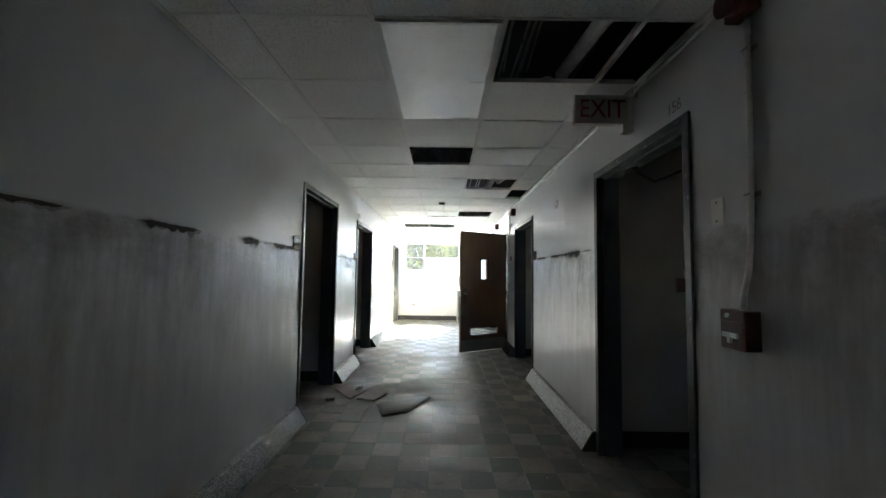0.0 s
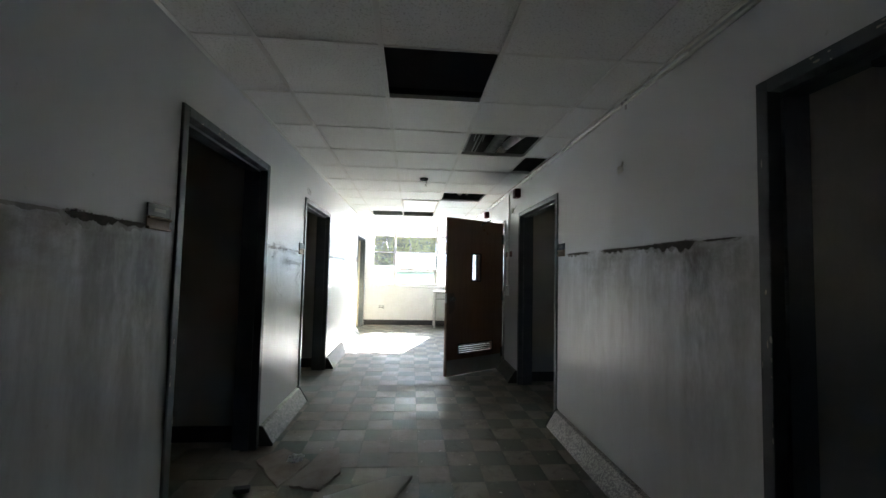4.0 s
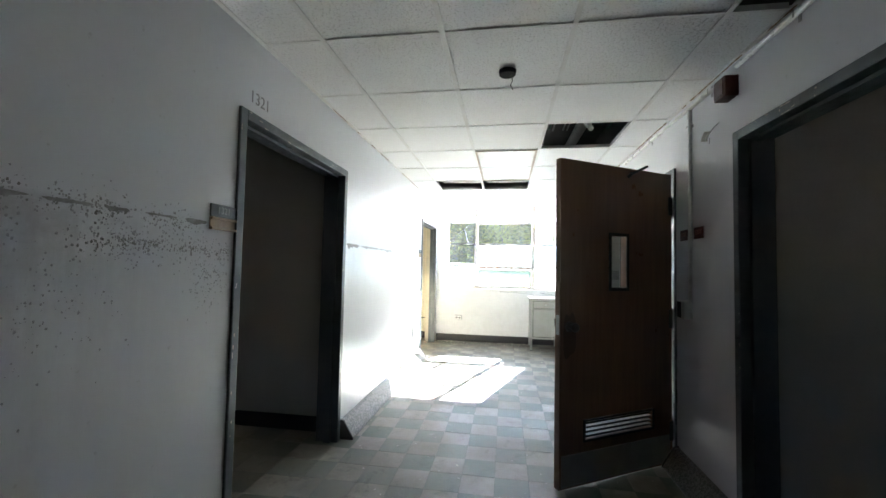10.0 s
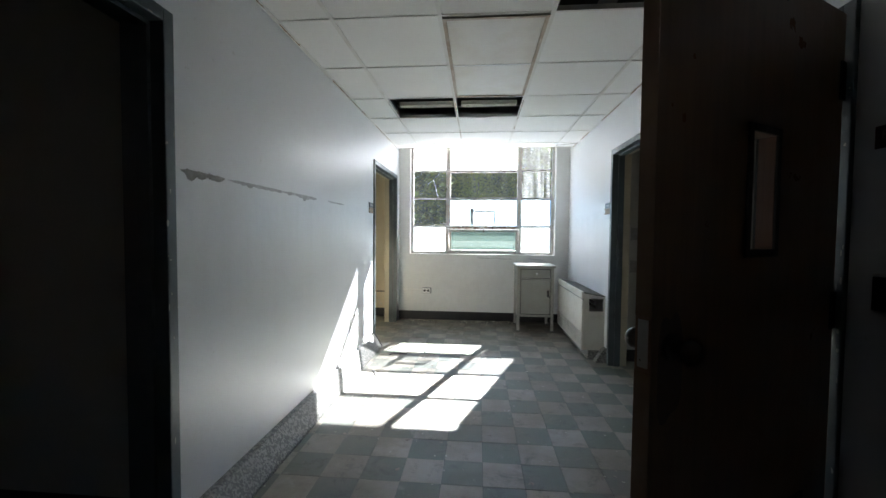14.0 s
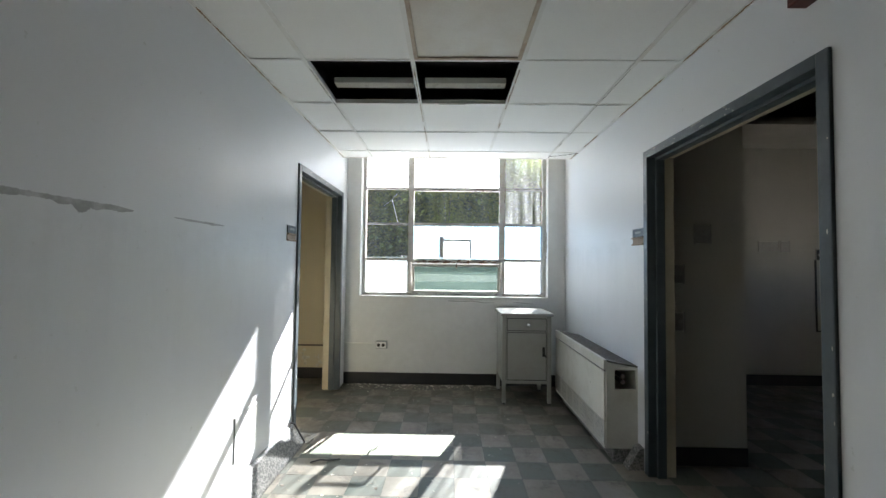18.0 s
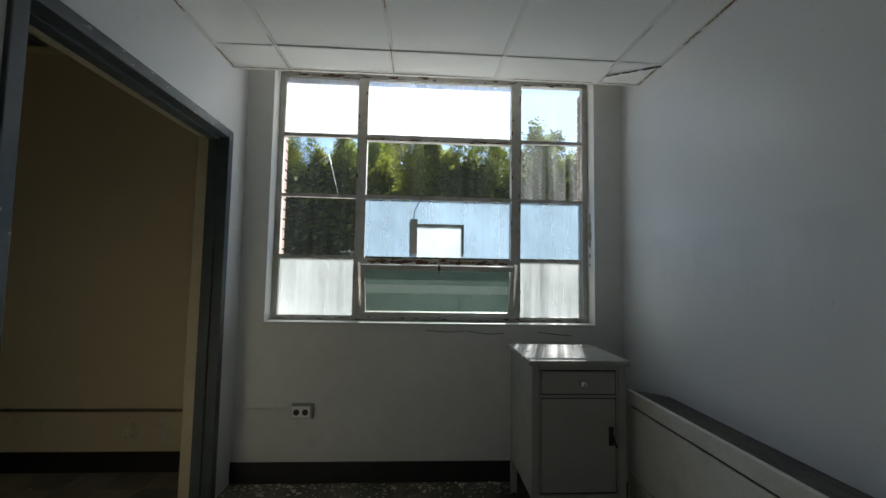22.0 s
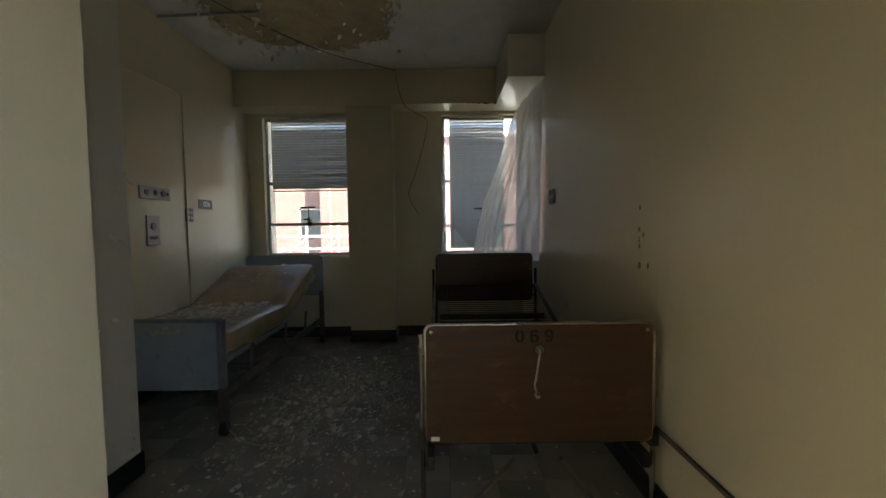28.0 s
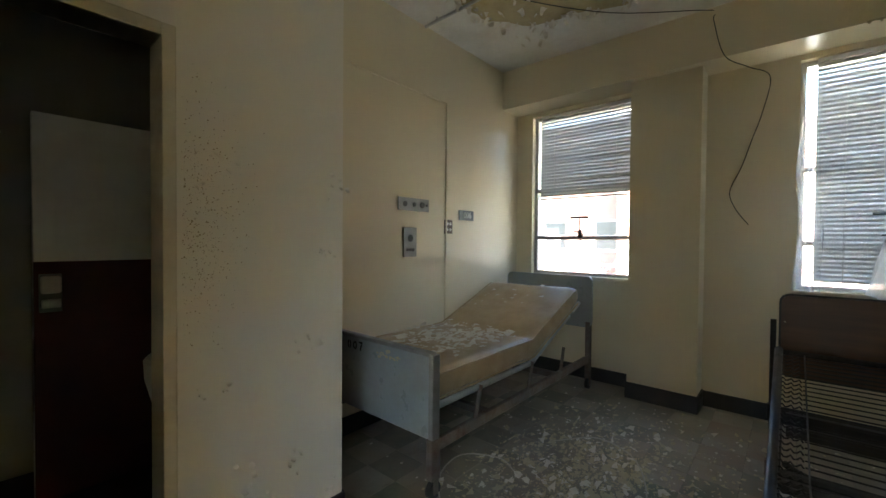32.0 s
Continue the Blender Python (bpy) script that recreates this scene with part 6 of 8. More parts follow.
# ---- patient room: windows ----
def room_window(name, ya, yb, zs, label):
    root = thing(name, label, "window", kind="structure")
    x0, x1 = SX0 - 0.10, SX0 - 0.06
    z0, z1 = 0.98, 2.62
    part("window_frame", boxes((x0, x1, ya, ya + 0.035, z0, z1), (x0, x1, yb - 0.035, yb, z0, z1), (x0, x1, ya + 0.035, yb - 0.035, z1 - 0.035, z1), (x0, x1, ya + 0.035, yb - 0.035, z0, z0 + 0.035), bevel=0.003), "win_frame", root)
    for z in zs:
        part("glazing_bar", boxes((x0 + 0.005, x1 + 0.008, ya + 0.035, yb - 0.035, z - 0.018, z + 0.018), bevel=0.003), "win_frame", root)
    rows = [z0 + 0.035, *zs, z1 - 0.035]
    for a, b in zip(rows, rows[1:]):
        part("pane", boxes((x0 + 0.018, x0 + 0.022, ya + 0.03, yb - 0.03, a, b)), "glass_dim" if ya < 10 else "glass", root)
    part("window_sill", boxes((x1, SX0 + 0.03, ya, yb, z0 - 0.03, z0 + 0.006), bevel=0.004), "room_paint", root)
    h = bmesh.new()
    ym = (ya + yb) / 2
    zc = zs[0] + 0.045
    box(h, x1 + 0.008, x1 + 0.02, ym - 0.02, ym + 0.02, zc - 0.05, zc + 0.03, bevel=0.003)
    rod(h, (x1 + 0.014, ym, zc), (x1 + 0.05, ym, zc + 0.01), 0.010, 10)
    tube(h, [(x1 + 0.05, ym - 0.05, zc + 0.015), (x1 + 0.05, ym, zc + 0.012), (x1 + 0.05, ym + 0.05, zc - 0.01), (x1 + 0.045, ym + 0.02, zc - 0.07)], 0.008, 8)
    rod(h, (x1 + 0.03, ym - 0.09, zs[0] + 0.20), (x1 + 0.03, ym + 0.09, zs[0] + 0.20), 0.011, 8)
    rod(h, (x1 + 0.012, ym, zs[0] + 0.03), (x1 + 0.03, ym, zs[0] + 0.20), 0.006, 8)
    part("window_catch", h, "dark_metal", root)
    return root


room_window("window_2", *W1, (1.36, 1.85), "steel window looking onto a brick building")
room_window("window_3", *W2, (1.32, 1.85), "steel window behind a closed blind and plastic sheet")


def blind(ya, yb, ztop, zbot, label, pitch=0.032, tilt=76):
    root = thing("venetian_blind", label, "blind", group="venetian blinds")
    x = SX0 - 0.035
    part("headrail", boxes((x - 0.02, x + 0.02, ya, yb, ztop, ztop + 0.03), bevel=0.003), "blind", root)
    n = int((ztop - zbot) / pitch)
    prof = bmesh.new()
    prism(prof, [(-0.018, -0.001), (0, 0.0018), (0.018, -0.001), (0, 0.0006)], "y", 0.0, yb - ya)
    me = mesh_of(prof, "slat", "blind")
    r = random.Random(int(ya * 10))
    for k in range(n):
        ob = new("slat", me)
        ob.matrix_basis = Matrix.Translation((x, ya, ztop - 0.015 - k * pitch)) @ Matrix.Rotation(radians(tilt * (0.82 if k < 3 else 0.97 if k < 8 else 1.02) + r.uniform(-2.5, 2.5)), 4, "Y") @ Matrix.Rotation(r.uniform(-0.004, 0.004), 4, "X")
        ob.parent = root
    part("bottom_rail", boxes((x - 0.013, x + 0.013, ya, yb, zbot - 0.012, zbot), bevel=0.003), "blind", root)
    for y in (ya + 0.15, yb - 0.15):
        c = bmesh.new()
        tube(c, [(x + 0.014, y, ztop), (x + 0.014, y, zbot)], 0.0015, 5)
        part("cord", c, "white_plastic", root)
    return root


blind(W1[0] + 0.085, W1[1] - 0.005, 2.585, 1.765, "grey metal venetian blind half drawn over the window")
blind(W2[0] + 0.09, W2[1] - 0.19, 2.585, 1.02, "grey metal venetian blind fully lowered")


def plastic_sheet():
    """A torn clear sheet over the window, gathered in folds against the side wall."""
    root = thing("plastic_sheet", "torn translucent plastic sheet hanging over the window", "plastic sheet")

    def drape(tl, tr, bl, br, nu, nv, shape):
        bm = bmesh.new()
        vs = []
        for j in range(nv + 1):
            v = j / nv
            row = []
            for i in range(nu + 1):
                u = i / nu
                p = Vector(tl).lerp(Vector(tr), u).lerp(Vector(bl).lerp(Vector(br), u), v)
                p += shape(u, v)
                p.y = min(p.y, 11.672)
                p.x = max(p.x, -6.225)
                row.append(bm.verts.new(p))
            vs.append(row)
        for a, b in zip(vs, vs[1:]):
            for i in range(nu):
                bm.faces.new((a[i], a[i + 1], b[i + 1], b[i])).smooth = True
        return bm

    def folds(u, v):
        w = 0.25 + 0.75 * v
        g = u + 0.16 * noise.noise(Vector((u * 3, v * 2.2, 4)))
        f = 0.012 * math.sin(g * 21 + 3.5 * v) * w + 0.006 * math.sin(g * 47 - 5 * v) + 0.06 * noise.noise(Vector((u * 4 + v * 1.5, v * 2.6, 1))) + 0.018 * noise.noise(Vector((u * 16 + v * 4, v * 7, 3)))
        return Vector((0.75, -0.65, 0)) * f * (1 - max(0.0, u - 0.85) * 5) + Vector((0.05, -0.10, 0)) * math.sin(math.pi * u) * (0.4 + 0.6 * v)

    def wrinkles(u, v):
        return Vector((abs(noise.noise(Vector((u * 3, v * 2.5, 7)))) * 0.035 + 0.006 * math.sin(u * 8 + v * 13), 0, 0.02 * math.sin(u * 5) * (1 - v)))
    part("gathered_sheet", drape((-6.20, 11.54, 2.52), (-5.24, 11.668, 2.645), (-6.19, 11.04, 0.985), (-5.38, 11.66, 0.96), 90, 44, folds), "plastic_sheet", root, "white gathered folds of the sheet")
    part("thin_sheet", drape((-6.215, 10.82, 2.50), (-6.20, 11.52, 2.50), (-6.215, 10.85, 1.30), (-6.19, 11.08, 1.02), 40, 40, wrinkles), "plastic_thin", root, "thin clear part of the sheet")
    part("torn_strip", drape((-6.215, 10.74, 2.50), (-6.205, 10.80, 2.50), (-6.20, 10.72, 0.985), (-6.17, 10.87, 0.985), 10, 40, lambda u, v: Vector((0.02 * math.sin(u * 7 + v * 5) * v, 0.015 * math.sin(v * 11), 0))), "plastic_fold", root)


plastic_sheet()

# ---- beds ----
def panel(bm, y0, y1, z0, z1, x, th, r=0.045, seg=5):
    """A board with rounded corners, standing in the yz plane."""
    out = []
    for cy, cz, a0 in ((y1 - r, z1 - r, 0), (y0 + r, z1 - r, 90), (y0 + r, z0 + r, 180), (y1 - r, z0 + r, 270)):
        for k in range(seg + 1):
            a = radians(a0 + 90 * k / seg)
            out.append((cy + r * math.cos(a), cz + r * math.sin(a)))
    prism(bm, out, "x", x - th / 2, x + th / 2)
    return out


def rim(out, x, r):
    bm = bmesh.new()
    pts = [(x, *p) for p in out]
    tube(bm, pts + pts[:2], r, 8)
    return bm


def deck(root, length, w, flat, rise, z, nspring=9, nwire=26, mt="rust_steel", edge="grey_enamel"):
    """A link spring base: from the foot at x = 0 towards -x, the head part raised."""
    def at(s):
        if s <= flat:
            return Vector((-s, 0, z))
        a = math.atan2(rise, length - flat)
        return Vector((-flat - (s - flat) * math.cos(a), 0, z + (s - flat) * math.sin(a)))
    for y in (-w, w):
        bm = bmesh.new()
        tube(bm, [at(0.02) + Vector((0, y, 0)), at(flat * 0.5) + Vector((0, y, 0)), at(flat) + Vector((0, y, 0)), at((flat + length) / 2) + Vector((0, y, 0)), at(length) + Vector((0, y, 0))], 0.018, 8)
        part("deck_rail", bm, edge, root)
    for s in (0.03, flat * 0.5, flat - 0.02, flat + 0.04, length):
        bm = bmesh.new()
        rod(bm, at(s) + Vector((0, -w, -0.012)), at(s) + Vector((0, w, -0.012)), 0.014, 8)
        part("cross_rail", bm, edge, root)
    for k in range(nwire):
        s = 0.06 + (length - 0.1) * k / (nwire - 1)
        bm = bmesh.new()
        for sy in (-1, 1):
            coil = [at(s) + Vector((0.007 * math.cos(i * 2.1), sy * (w - 0.012 - 0.075 * i / 8), 0.007 * math.sin(i * 2.1))) for i in range(9)]
            tube(bm, coil, 0.0035, 5)
        rod(bm, at(s) + Vector((0, -w + 0.09, 0)), at(s) + Vector((0, w - 0.09, 0)), 0.0032, 5)
        part("spring", bm, mt, root)
    for k in range(nspring):
        y = -w + 0.1 + (2 * w - 0.2) * k / (nspring - 1)
        bm = bmesh.new()
        tube(bm, [at(0.06) + Vector((0, y, 0.004)), at(flat) + Vector((0, y, 0.004)), at(length - 0.04) + Vector((0, y, 0.004))], 0.0032, 5)
        part("link_wire", bm, mt, root)


def under_frame(root, length, w, z, mt):
    for y in (-w, w):
        part("side_rail", boxes((-length, 0, y - 0.016, y + 0.016, z - 0.03, z + 0.03), bevel=0.004), mt, root)
        for s in (0.35, 0.95, 1.45):
            bm = bmesh.new()
            rod(bm, (-s * length / 2, y, z + 0.03), (-s * length / 2 - 0.06, y * 0.99, 0.47), 0.013, 8)
            part("strut", bm, mt, root)
    for s in (0.25, 0.7):
        part("cross_member", boxes((-s * length - 0.02, -s * length + 0.02, -w + 0.016, w - 0.016, z - 0.02, z + 0.02)), mt, root)
    bm = bmesh.new()
    rod(bm, (-0.05, 0.0, z + 0.02), (-length * 0.6, 0.0, z + 0.02), 0.012, 8)
    part("crank_shaft", bm, mt, root)


def caster(root, x, y):
    bm = bmesh.new()
    rod(bm, (x, y - 0.014, 0.045), (x, y + 0.014, 0.045), 0.045, 18)
    c = part("caster", bm, "rubber", root)
    part("fork", boxes((x - 0.016, x + 0.016, y - 0.024, y - 0.016, 0.03, 0.115), (x - 0.016, x + 0.016, y + 0.016, y + 0.024, 0.03, 0.115), (x - 0.016, x + 0.016, y - 0.016, y + 0.016, 0.095, 0.115)), "rust_steel", c)


def mattress_mesh(length, w, th, flat, rise, z):
    bm = bmesh.new()
    rings, nv = [], 28
    a = math.atan2(rise, length - flat)
    for i in range(49):
        s = length * i / 48
        bend = max(0.0, min(1.0, (s - flat + 0.12) / 0.24))
        ang = a * bend
        if s <= flat:
            c = Vector((-s, 0, z))
        else:
            c = Vector((-flat - (s - flat) * math.cos(a), 0, z + (s - flat) * math.sin(a)))
        nrm = Vector((math.sin(ang), 0, math.cos(ang)))
        end = min(1.0, min(i, 48 - i) / 2.0 * 0.5 + 0.72)
        ring = []
        for k in range(nv):
            t = math.tau * k / nv
            cy, cz = math.cos(t), math.sin(t)
            yy = w * math.copysign(abs(cy) ** 0.16, cy) * (0.98 + 0.02 * end)
            zz = th / 2 * math.copysign(abs(cz) ** 0.4, cz) * end
            p = c + Vector((0, yy, 0)) + nrm * (th / 2 + zz)
            p += nrm * (noise.noise(Vector((s * 5, yy * 5, 2))) * 0.014 - 0.02 * math.exp(-((s - flat) / 0.12) ** 2) * (1 - (yy / w) ** 2))
            p.y += noise.noise(Vector((s * 7, cz, 9))) * 0.008
            ring.append(bm.verts.new(p))
        rings.append(ring)
    for u, v in zip(rings, rings[1:]):
        for k in range(nv):
            bm.faces.new((u[k], v[k], v[(k + 1) % nv], u[(k + 1) % nv])).smooth = True
    bm.faces.new(rings[0])
    bm.faces.new(rings[-1][::-1])
    bmesh.ops.recalc_face_normals(bm, faces=bm.faces)
    return bm, a


def ribbon(bm, pts, w, th=0.0012):
    """A flat painted stroke along the points."""
    pts = [Vector((*p, 0)) for p in pts]
    left, right = [], []
    for i, p in enumerate(pts):
        d = (pts[min(i + 1, len(pts) - 1)] - pts[max(i - 1, 0)]).normalized()
        e = Vector((-d.y, d.x, 0)) * w / 2
        left.append((p + e)[:2])
        right.append((p - e)[:2])
    prism(bm, left + right[::-1], "z", 0, th)


def arc(cx, cy, rx, ry, a0, a1, n=14):
    return [(cx + rx * math.cos(radians(a0 + (a1 - a0) * k / n)), cy + ry * math.sin(radians(a0 + (a1 - a0) * k / n))) for k in range(n + 1)]


def stencil(text, h, step, m, root):
    """Stencil digits with the breaks that a cut plate leaves."""
    bm = bmesh.new()
    for i, ch in enumerate(text):
        g = bmesh.new()
        if ch == "0":
            ribbon(g, arc(0, 0, 0.23, 0.40, 104, 256), 0.19)
            ribbon(g, arc(0, 0, 0.23, 0.40, -76, 76), 0.19)
        elif ch == "7":
            ribbon(g, [(-0.32, 0.40), (0.32, 0.40)], 0.18)
            ribbon(g, [(0.22, 0.26), (0.06, 0.0), (-0.06, -0.48)], 0.19)
        else:
            ribbon(g, arc(0, 0, 0.23, 0.40, 40, 84, 6), 0.18)
            ribbon(g, arc(0, 0, 0.23, 0.40, 104, 176, 8) + arc(0, -0.17, 0.23, 0.23, 182, 262, 8), 0.19)
            ribbon(g, arc(0, -0.17, 0.23, 0.23, 282, 476, 16), 0.18)
            if ch == "9":
                g.transform(Matrix.Rotation(math.pi, 4, "Z"))
        g.transform(m @ Matrix.Translation(((i - (len(text) - 1) / 2) * step, 0, 0)) @ Matrix.Diagonal((h, h, 1, 1)))
        me = bpy.data.meshes.new("digit")
        g.to_mesh(me)
        bm.from_mesh(me)
        bpy.data.meshes.remove(me)
        g.free()
    tagged(part("stencilled_number", bm, "ink", root, "black stencilled number %s" % text), kind="stuff")


def grey_bed():
    root = thing("hospital_bed", "grey enamel hospital bed, raised head, littered mattress", "bed", Matrix.Translation((-3.935, 8.905, 0)), group="hospital beds")
    w, L = 0.43, 2.08
    bm = bmesh.new()
    o = panel(bm, -w, w, 0.30, 0.735, 0.0, 0.025, 0.03)
    part("foot_panel", bm, "grey_enamel", root)
    part("foot_cap", boxes((-0.022, 0.022, -w - 0.005, w + 0.005, 0.725, 0.748), bevel=0.006), "panel_grey", root)
    for y in (-w, w):
        part("foot_post", boxes((-0.03, 0.026, y - 0.012, y + 0.02, 0.30, 0.74), bevel=0.005), "panel_grey", root)
        part("leg", boxes((-0.035, 0.03, y - 0.02, y + 0.022, 0.10, 0.31), bevel=0.005), "rust_steel", root)
        caster(root, -0.003, y)
        part("leg", boxes((-L - 0.03, -L + 0.03, y - 0.02, y + 0.02, 0.10, 0.60), bevel=0.005), "rust_steel", root)
        caster(root, -L, y)
    bm = bmesh.new()
    panel(bm, -w + 0.02, w + 0.03, 0.55, 1.01, -L, 0.03, 0.05)
    part("head_panel", bm, "grey_enamel", root)
    under_frame(root, L, w, 0.27, "rust_steel")
    dk = thing("deck", "", "")
    dk.parent = root
    deck(dk, 1.96, w - 0.02, 1.06, 0.36, 0.455, edge="grey_enamel")
    for c in list(dk.children):
        c.parent = root
    bpy.data.objects.remove(dk)
    r = random.Random(77)
    wear = bmesh.new()
    for _ in range(16):
        y, z, k = 0.10 + r.gauss(0, 0.06), 0.67 + r.gauss(0, 0.012), 9
        w2, h2 = r.uniform(0.006, 0.03), r.uniform(0.004, 0.012)
        prism(wear, [(y + w2 * math.cos(math.tau * i / k) * r.uniform(0.5, 1), z + h2 * math.sin(math.tau * i / k) * r.uniform(0.5, 1)) for i in range(k)], "x", 0.0126, 0.0132)
    tagged(part("lost_paint", wear, "flake_cream", root, "yellowish patches of lost paint"), kind="stuff")
    stencil("007", 0.055, 0.055, Matrix.Translation((0.0127, -0.20, 0.68)) @ FACE_W, root)
    bm, a = mattress_mesh(1.90, w - 0.005, 0.165, 1.05, 0.33, 0.480)
    mt = thing("mattress", "stained tan vinyl mattress covered with paint flakes", "mattress", Matrix.Translation((-3.965, 8.905, 0)))
    part("cover", bm, "mattress", mt)
    flat, zz = 1.05, 0.480
    for y in (-w + 0.004, w - 0.004):
        for up in (0.018, 0.147):
            pp = []
            for k in range(31):
                s = 0.03 + 1.84 * k / 30
                ang = 0 if s <= flat else a
                c = Vector((-s, 0, zz)) if s <= flat else Vector((-flat - (s - flat) * math.cos(a), 0, zz + (s - flat) * math.sin(a)))
                pp.append(c + Vector((math.sin(ang), 0, math.cos(ang))) * up + Vector((0, y + 0.004 * noise.noise(Vector((s * 6, up * 20, y))), 0.004 * noise.noise(Vector((s * 9, y, up))))))
            pb = bmesh.new()
            tube(pb, pp, 0.006, 6)
            part("piping", pb, "mattress", mt)
    top = lambda r: (r.gauss(-4.6, 0.28), 8.905 + r.gauss(0.05, 0.18), 0.652 + 0.012)

    def on_bed(r):
        x, y, z = top(r)
        if abs(y - 8.905) > 0.37 or not -4.98 < x < -4.0:
            return None
        return (x, y, z)
    scatter("bed_flakes", "pale paint flakes lying on the mattress", "flake", on_bed, 380, 0.052, 21, 0.4)

    def on_back(r):
        s = r.uniform(0.05, 0.75)
        return (-3.965 - 1.05 - s * math.cos(a), 8.905 + r.uniform(-0.33, 0.35), 0.66 + s * math.sin(a))
    scatter("bed_flakes", "pale paint flakes on the raised mattress", "flake", on_back, 22, 0.042, 22, 0.4)


def brown_bed():
    root = thing("hospital_bed", "hospital bed with brown veneered ends and a bare spring base", "bed", Matrix.Translation((-3.10, 11.12, 0)), group="hospital beds")
    w, L = 0.475, 2.21
    bm = bmesh.new()
    o = panel(bm, -w + 0.008, w - 0.008, 0.395, 0.888, 0.0, 0.022, 0.032, 8)
    part("foot_panel", bm, "foot_wood", root, "warm brown veneered foot board")
    part("metal_rim", rim(o, 0.0, 0.0105), "chrome_worn", root, "worn bright metal rim")
    for y in (-w - 0.012, w + 0.012):
        b2 = bmesh.new()
        rod(b2, (-0.02, y, 0.10), (-0.02, y, 0.845), 0.011, 12)
        part("post", b2, "chrome_worn", root)
        caster(root, -0.02, y)
        b2 = bmesh.new()
        rod(b2, (-L + 0.02, y, 0.10), (-L + 0.02, y, 0.90), 0.013, 12)
        part("post", b2, "dark_metal", root)
        caster(root, -L + 0.02, y)
        for s in (0.0, 1.0):
            part("bracket", boxes((-0.05 - s * (L - 0.08), -0.005 - s * (L - 0.08), y - 0.02, y + 0.02, 0.36, 0.44), bevel=0.004), "dark_metal", root)
    bm = bmesh.new()
    o2 = panel(bm, -w + 0.02, w - 0.02, 0.60, 1.035, -L, 0.025, 0.035)
    part("head_panel", bm, "head_wood", root, "dark brown veneered head board")
    part("metal_rim", rim(o2, -L, 0.010), "dark_metal", root)
    under_frame(root, L, w - 0.02, 0.30, "dark_metal")
    dk = new("deck_holder")
    dk.parent = root
    deck(dk, 2.12, w - 0.015, 1.15, 0.27, 0.50, 2, 56, "dark_metal", "dark_metal")
    for c in list(dk.children):
        c.parent = root
    bpy.data.objects.remove(dk)
    for sx, dip in ((0.42, 0.05), (0.62, 0.07), (0.98, 0.05), (1.14, 0.03), (1.34, 0.06)):
        b3 = bmesh.new()
        tube(b3, flowing([(-sx + 0.07, -w + 0.05, 0.50), (-sx + 0.03, -w + 0.10, 0.50 - dip * 0.7), (-sx, -w + 0.20, 0.50 - dip), (-sx, w - 0.20, 0.50 - dip), (-sx + 0.03, w - 0.10, 0.50 - dip * 0.7), (-sx + 0.07, w - 0.05, 0.50)], 5), 0.013, 8)
        part("bowed_bar", b3, "dark_metal", root)
    for z in (0.60, 0.66):
        part("gatch_bar", boxes((-1.62, -1.58, -w + 0.05, w - 0.05, z - 0.11, z - 0.07), bevel=0.003), "dark_metal", root)
    stencil("069", 0.058, 0.060, Matrix.Translation((0.0112, -0.02, 0.842)) @ FACE_W, root)
    k = bmesh.new()
    rod(k, (0.011, 0.0, 0.785), (0.015, 0.0, 0.785), 0.019, 20)
    part("crank_plate", k, "chrome_worn", root)
    k = bmesh.new()
    tube(k, [(0.012, 0.0, 0.785), (0.026, 0.0, 0.785), (0.026, -0.002, 0.765), (0.024, -0.018, 0.66), (0.022, -0.022, 0.640), (0.022, -0.014, 0.610), (0.022, -0.010, 0.598)], 0.0045, 8)
    rod(k, (0.011, -0.010, 0.596), (0.028, -0.010, 0.596), 0.011, 14)
    part("crank_handle", k, "steel", root, "bent steel crank handle")
    for y, z in ((-w + 0.032, 0.862), (w - 0.032, 0.862)):
        k = bmesh.new()
        bmesh.ops.create_uvsphere(k, u_segments=12, v_segments=8, radius=0.010, matrix=Matrix.Translation((0.011, y, z)))
        part("bolt", k, "chrome", root)
    for y in (-w + 0.035, w - 0.035):
        k = bmesh.new()
        bmesh.ops.create_uvsphere(k, u_segments=10, v_segments=6, radius=0.007, matrix=Matrix.Translation((-L + 0.013, y, 0.89)))
        part("bolt", k, "chrome", root)
    part("label_plate", boxes((0.011, 0.0125, -w + 0.025, -w + 0.06, 0.405, 0.422)), "foil", root)
    for s in (-1, 1):
        k = bmesh.new()
        rod(k, (-0.03, s * 0.10, 0.30), (-0.10, s * 0.28, 0.05), 0.010, 8)
        part("brace", k, "rust_steel", root)


M["chrome_worn"] = worn("worn_chrome", (0.52, 0.50, 0.46), (0.30, 0.24, 0.18), 0.2, 1.0, scale=3, amount=0.4, fine=25, relief=0.02)
grey_bed()
brown_bed()


# ---- bedside fittings on the south wall ----
FACE_N = Matrix.Rotation(radians(180), 4, "Z") @ Matrix.Rotation(radians(90), 4, "X")    # looks to +y
FACE_S = Matrix.Rotation(radians(90), 4, "X")                                          # looks to -y




def wall_panel(name, x, z, w, h, holes, label, cat="wall panel", material="panel_grey", socket="dark_metal"):
    root = thing(name, label, cat, Matrix.Translation((x, SY0, z)) @ FACE_N)
    part("plate", boxes((-w, w, -h, h, 0, 0.008), bevel=0.002), material, root)
    for hx, hz, r in holes:
        k = bmesh.new()
        rod(k, (hx, hz, 0.008), (hx, hz, 0.012), r, 14)
        part("outlet", k, socket, root)
    return root


wall_panel("gas_outlet", -4.68, 1.60, 0.17, 0.05, [(-0.10, 0, 0.022), (0.0, 0.0, 0.018), (0.09, 0, 0.024), (0.14, 0.0, 0.01)], "steel gas outlet panel on the wall")
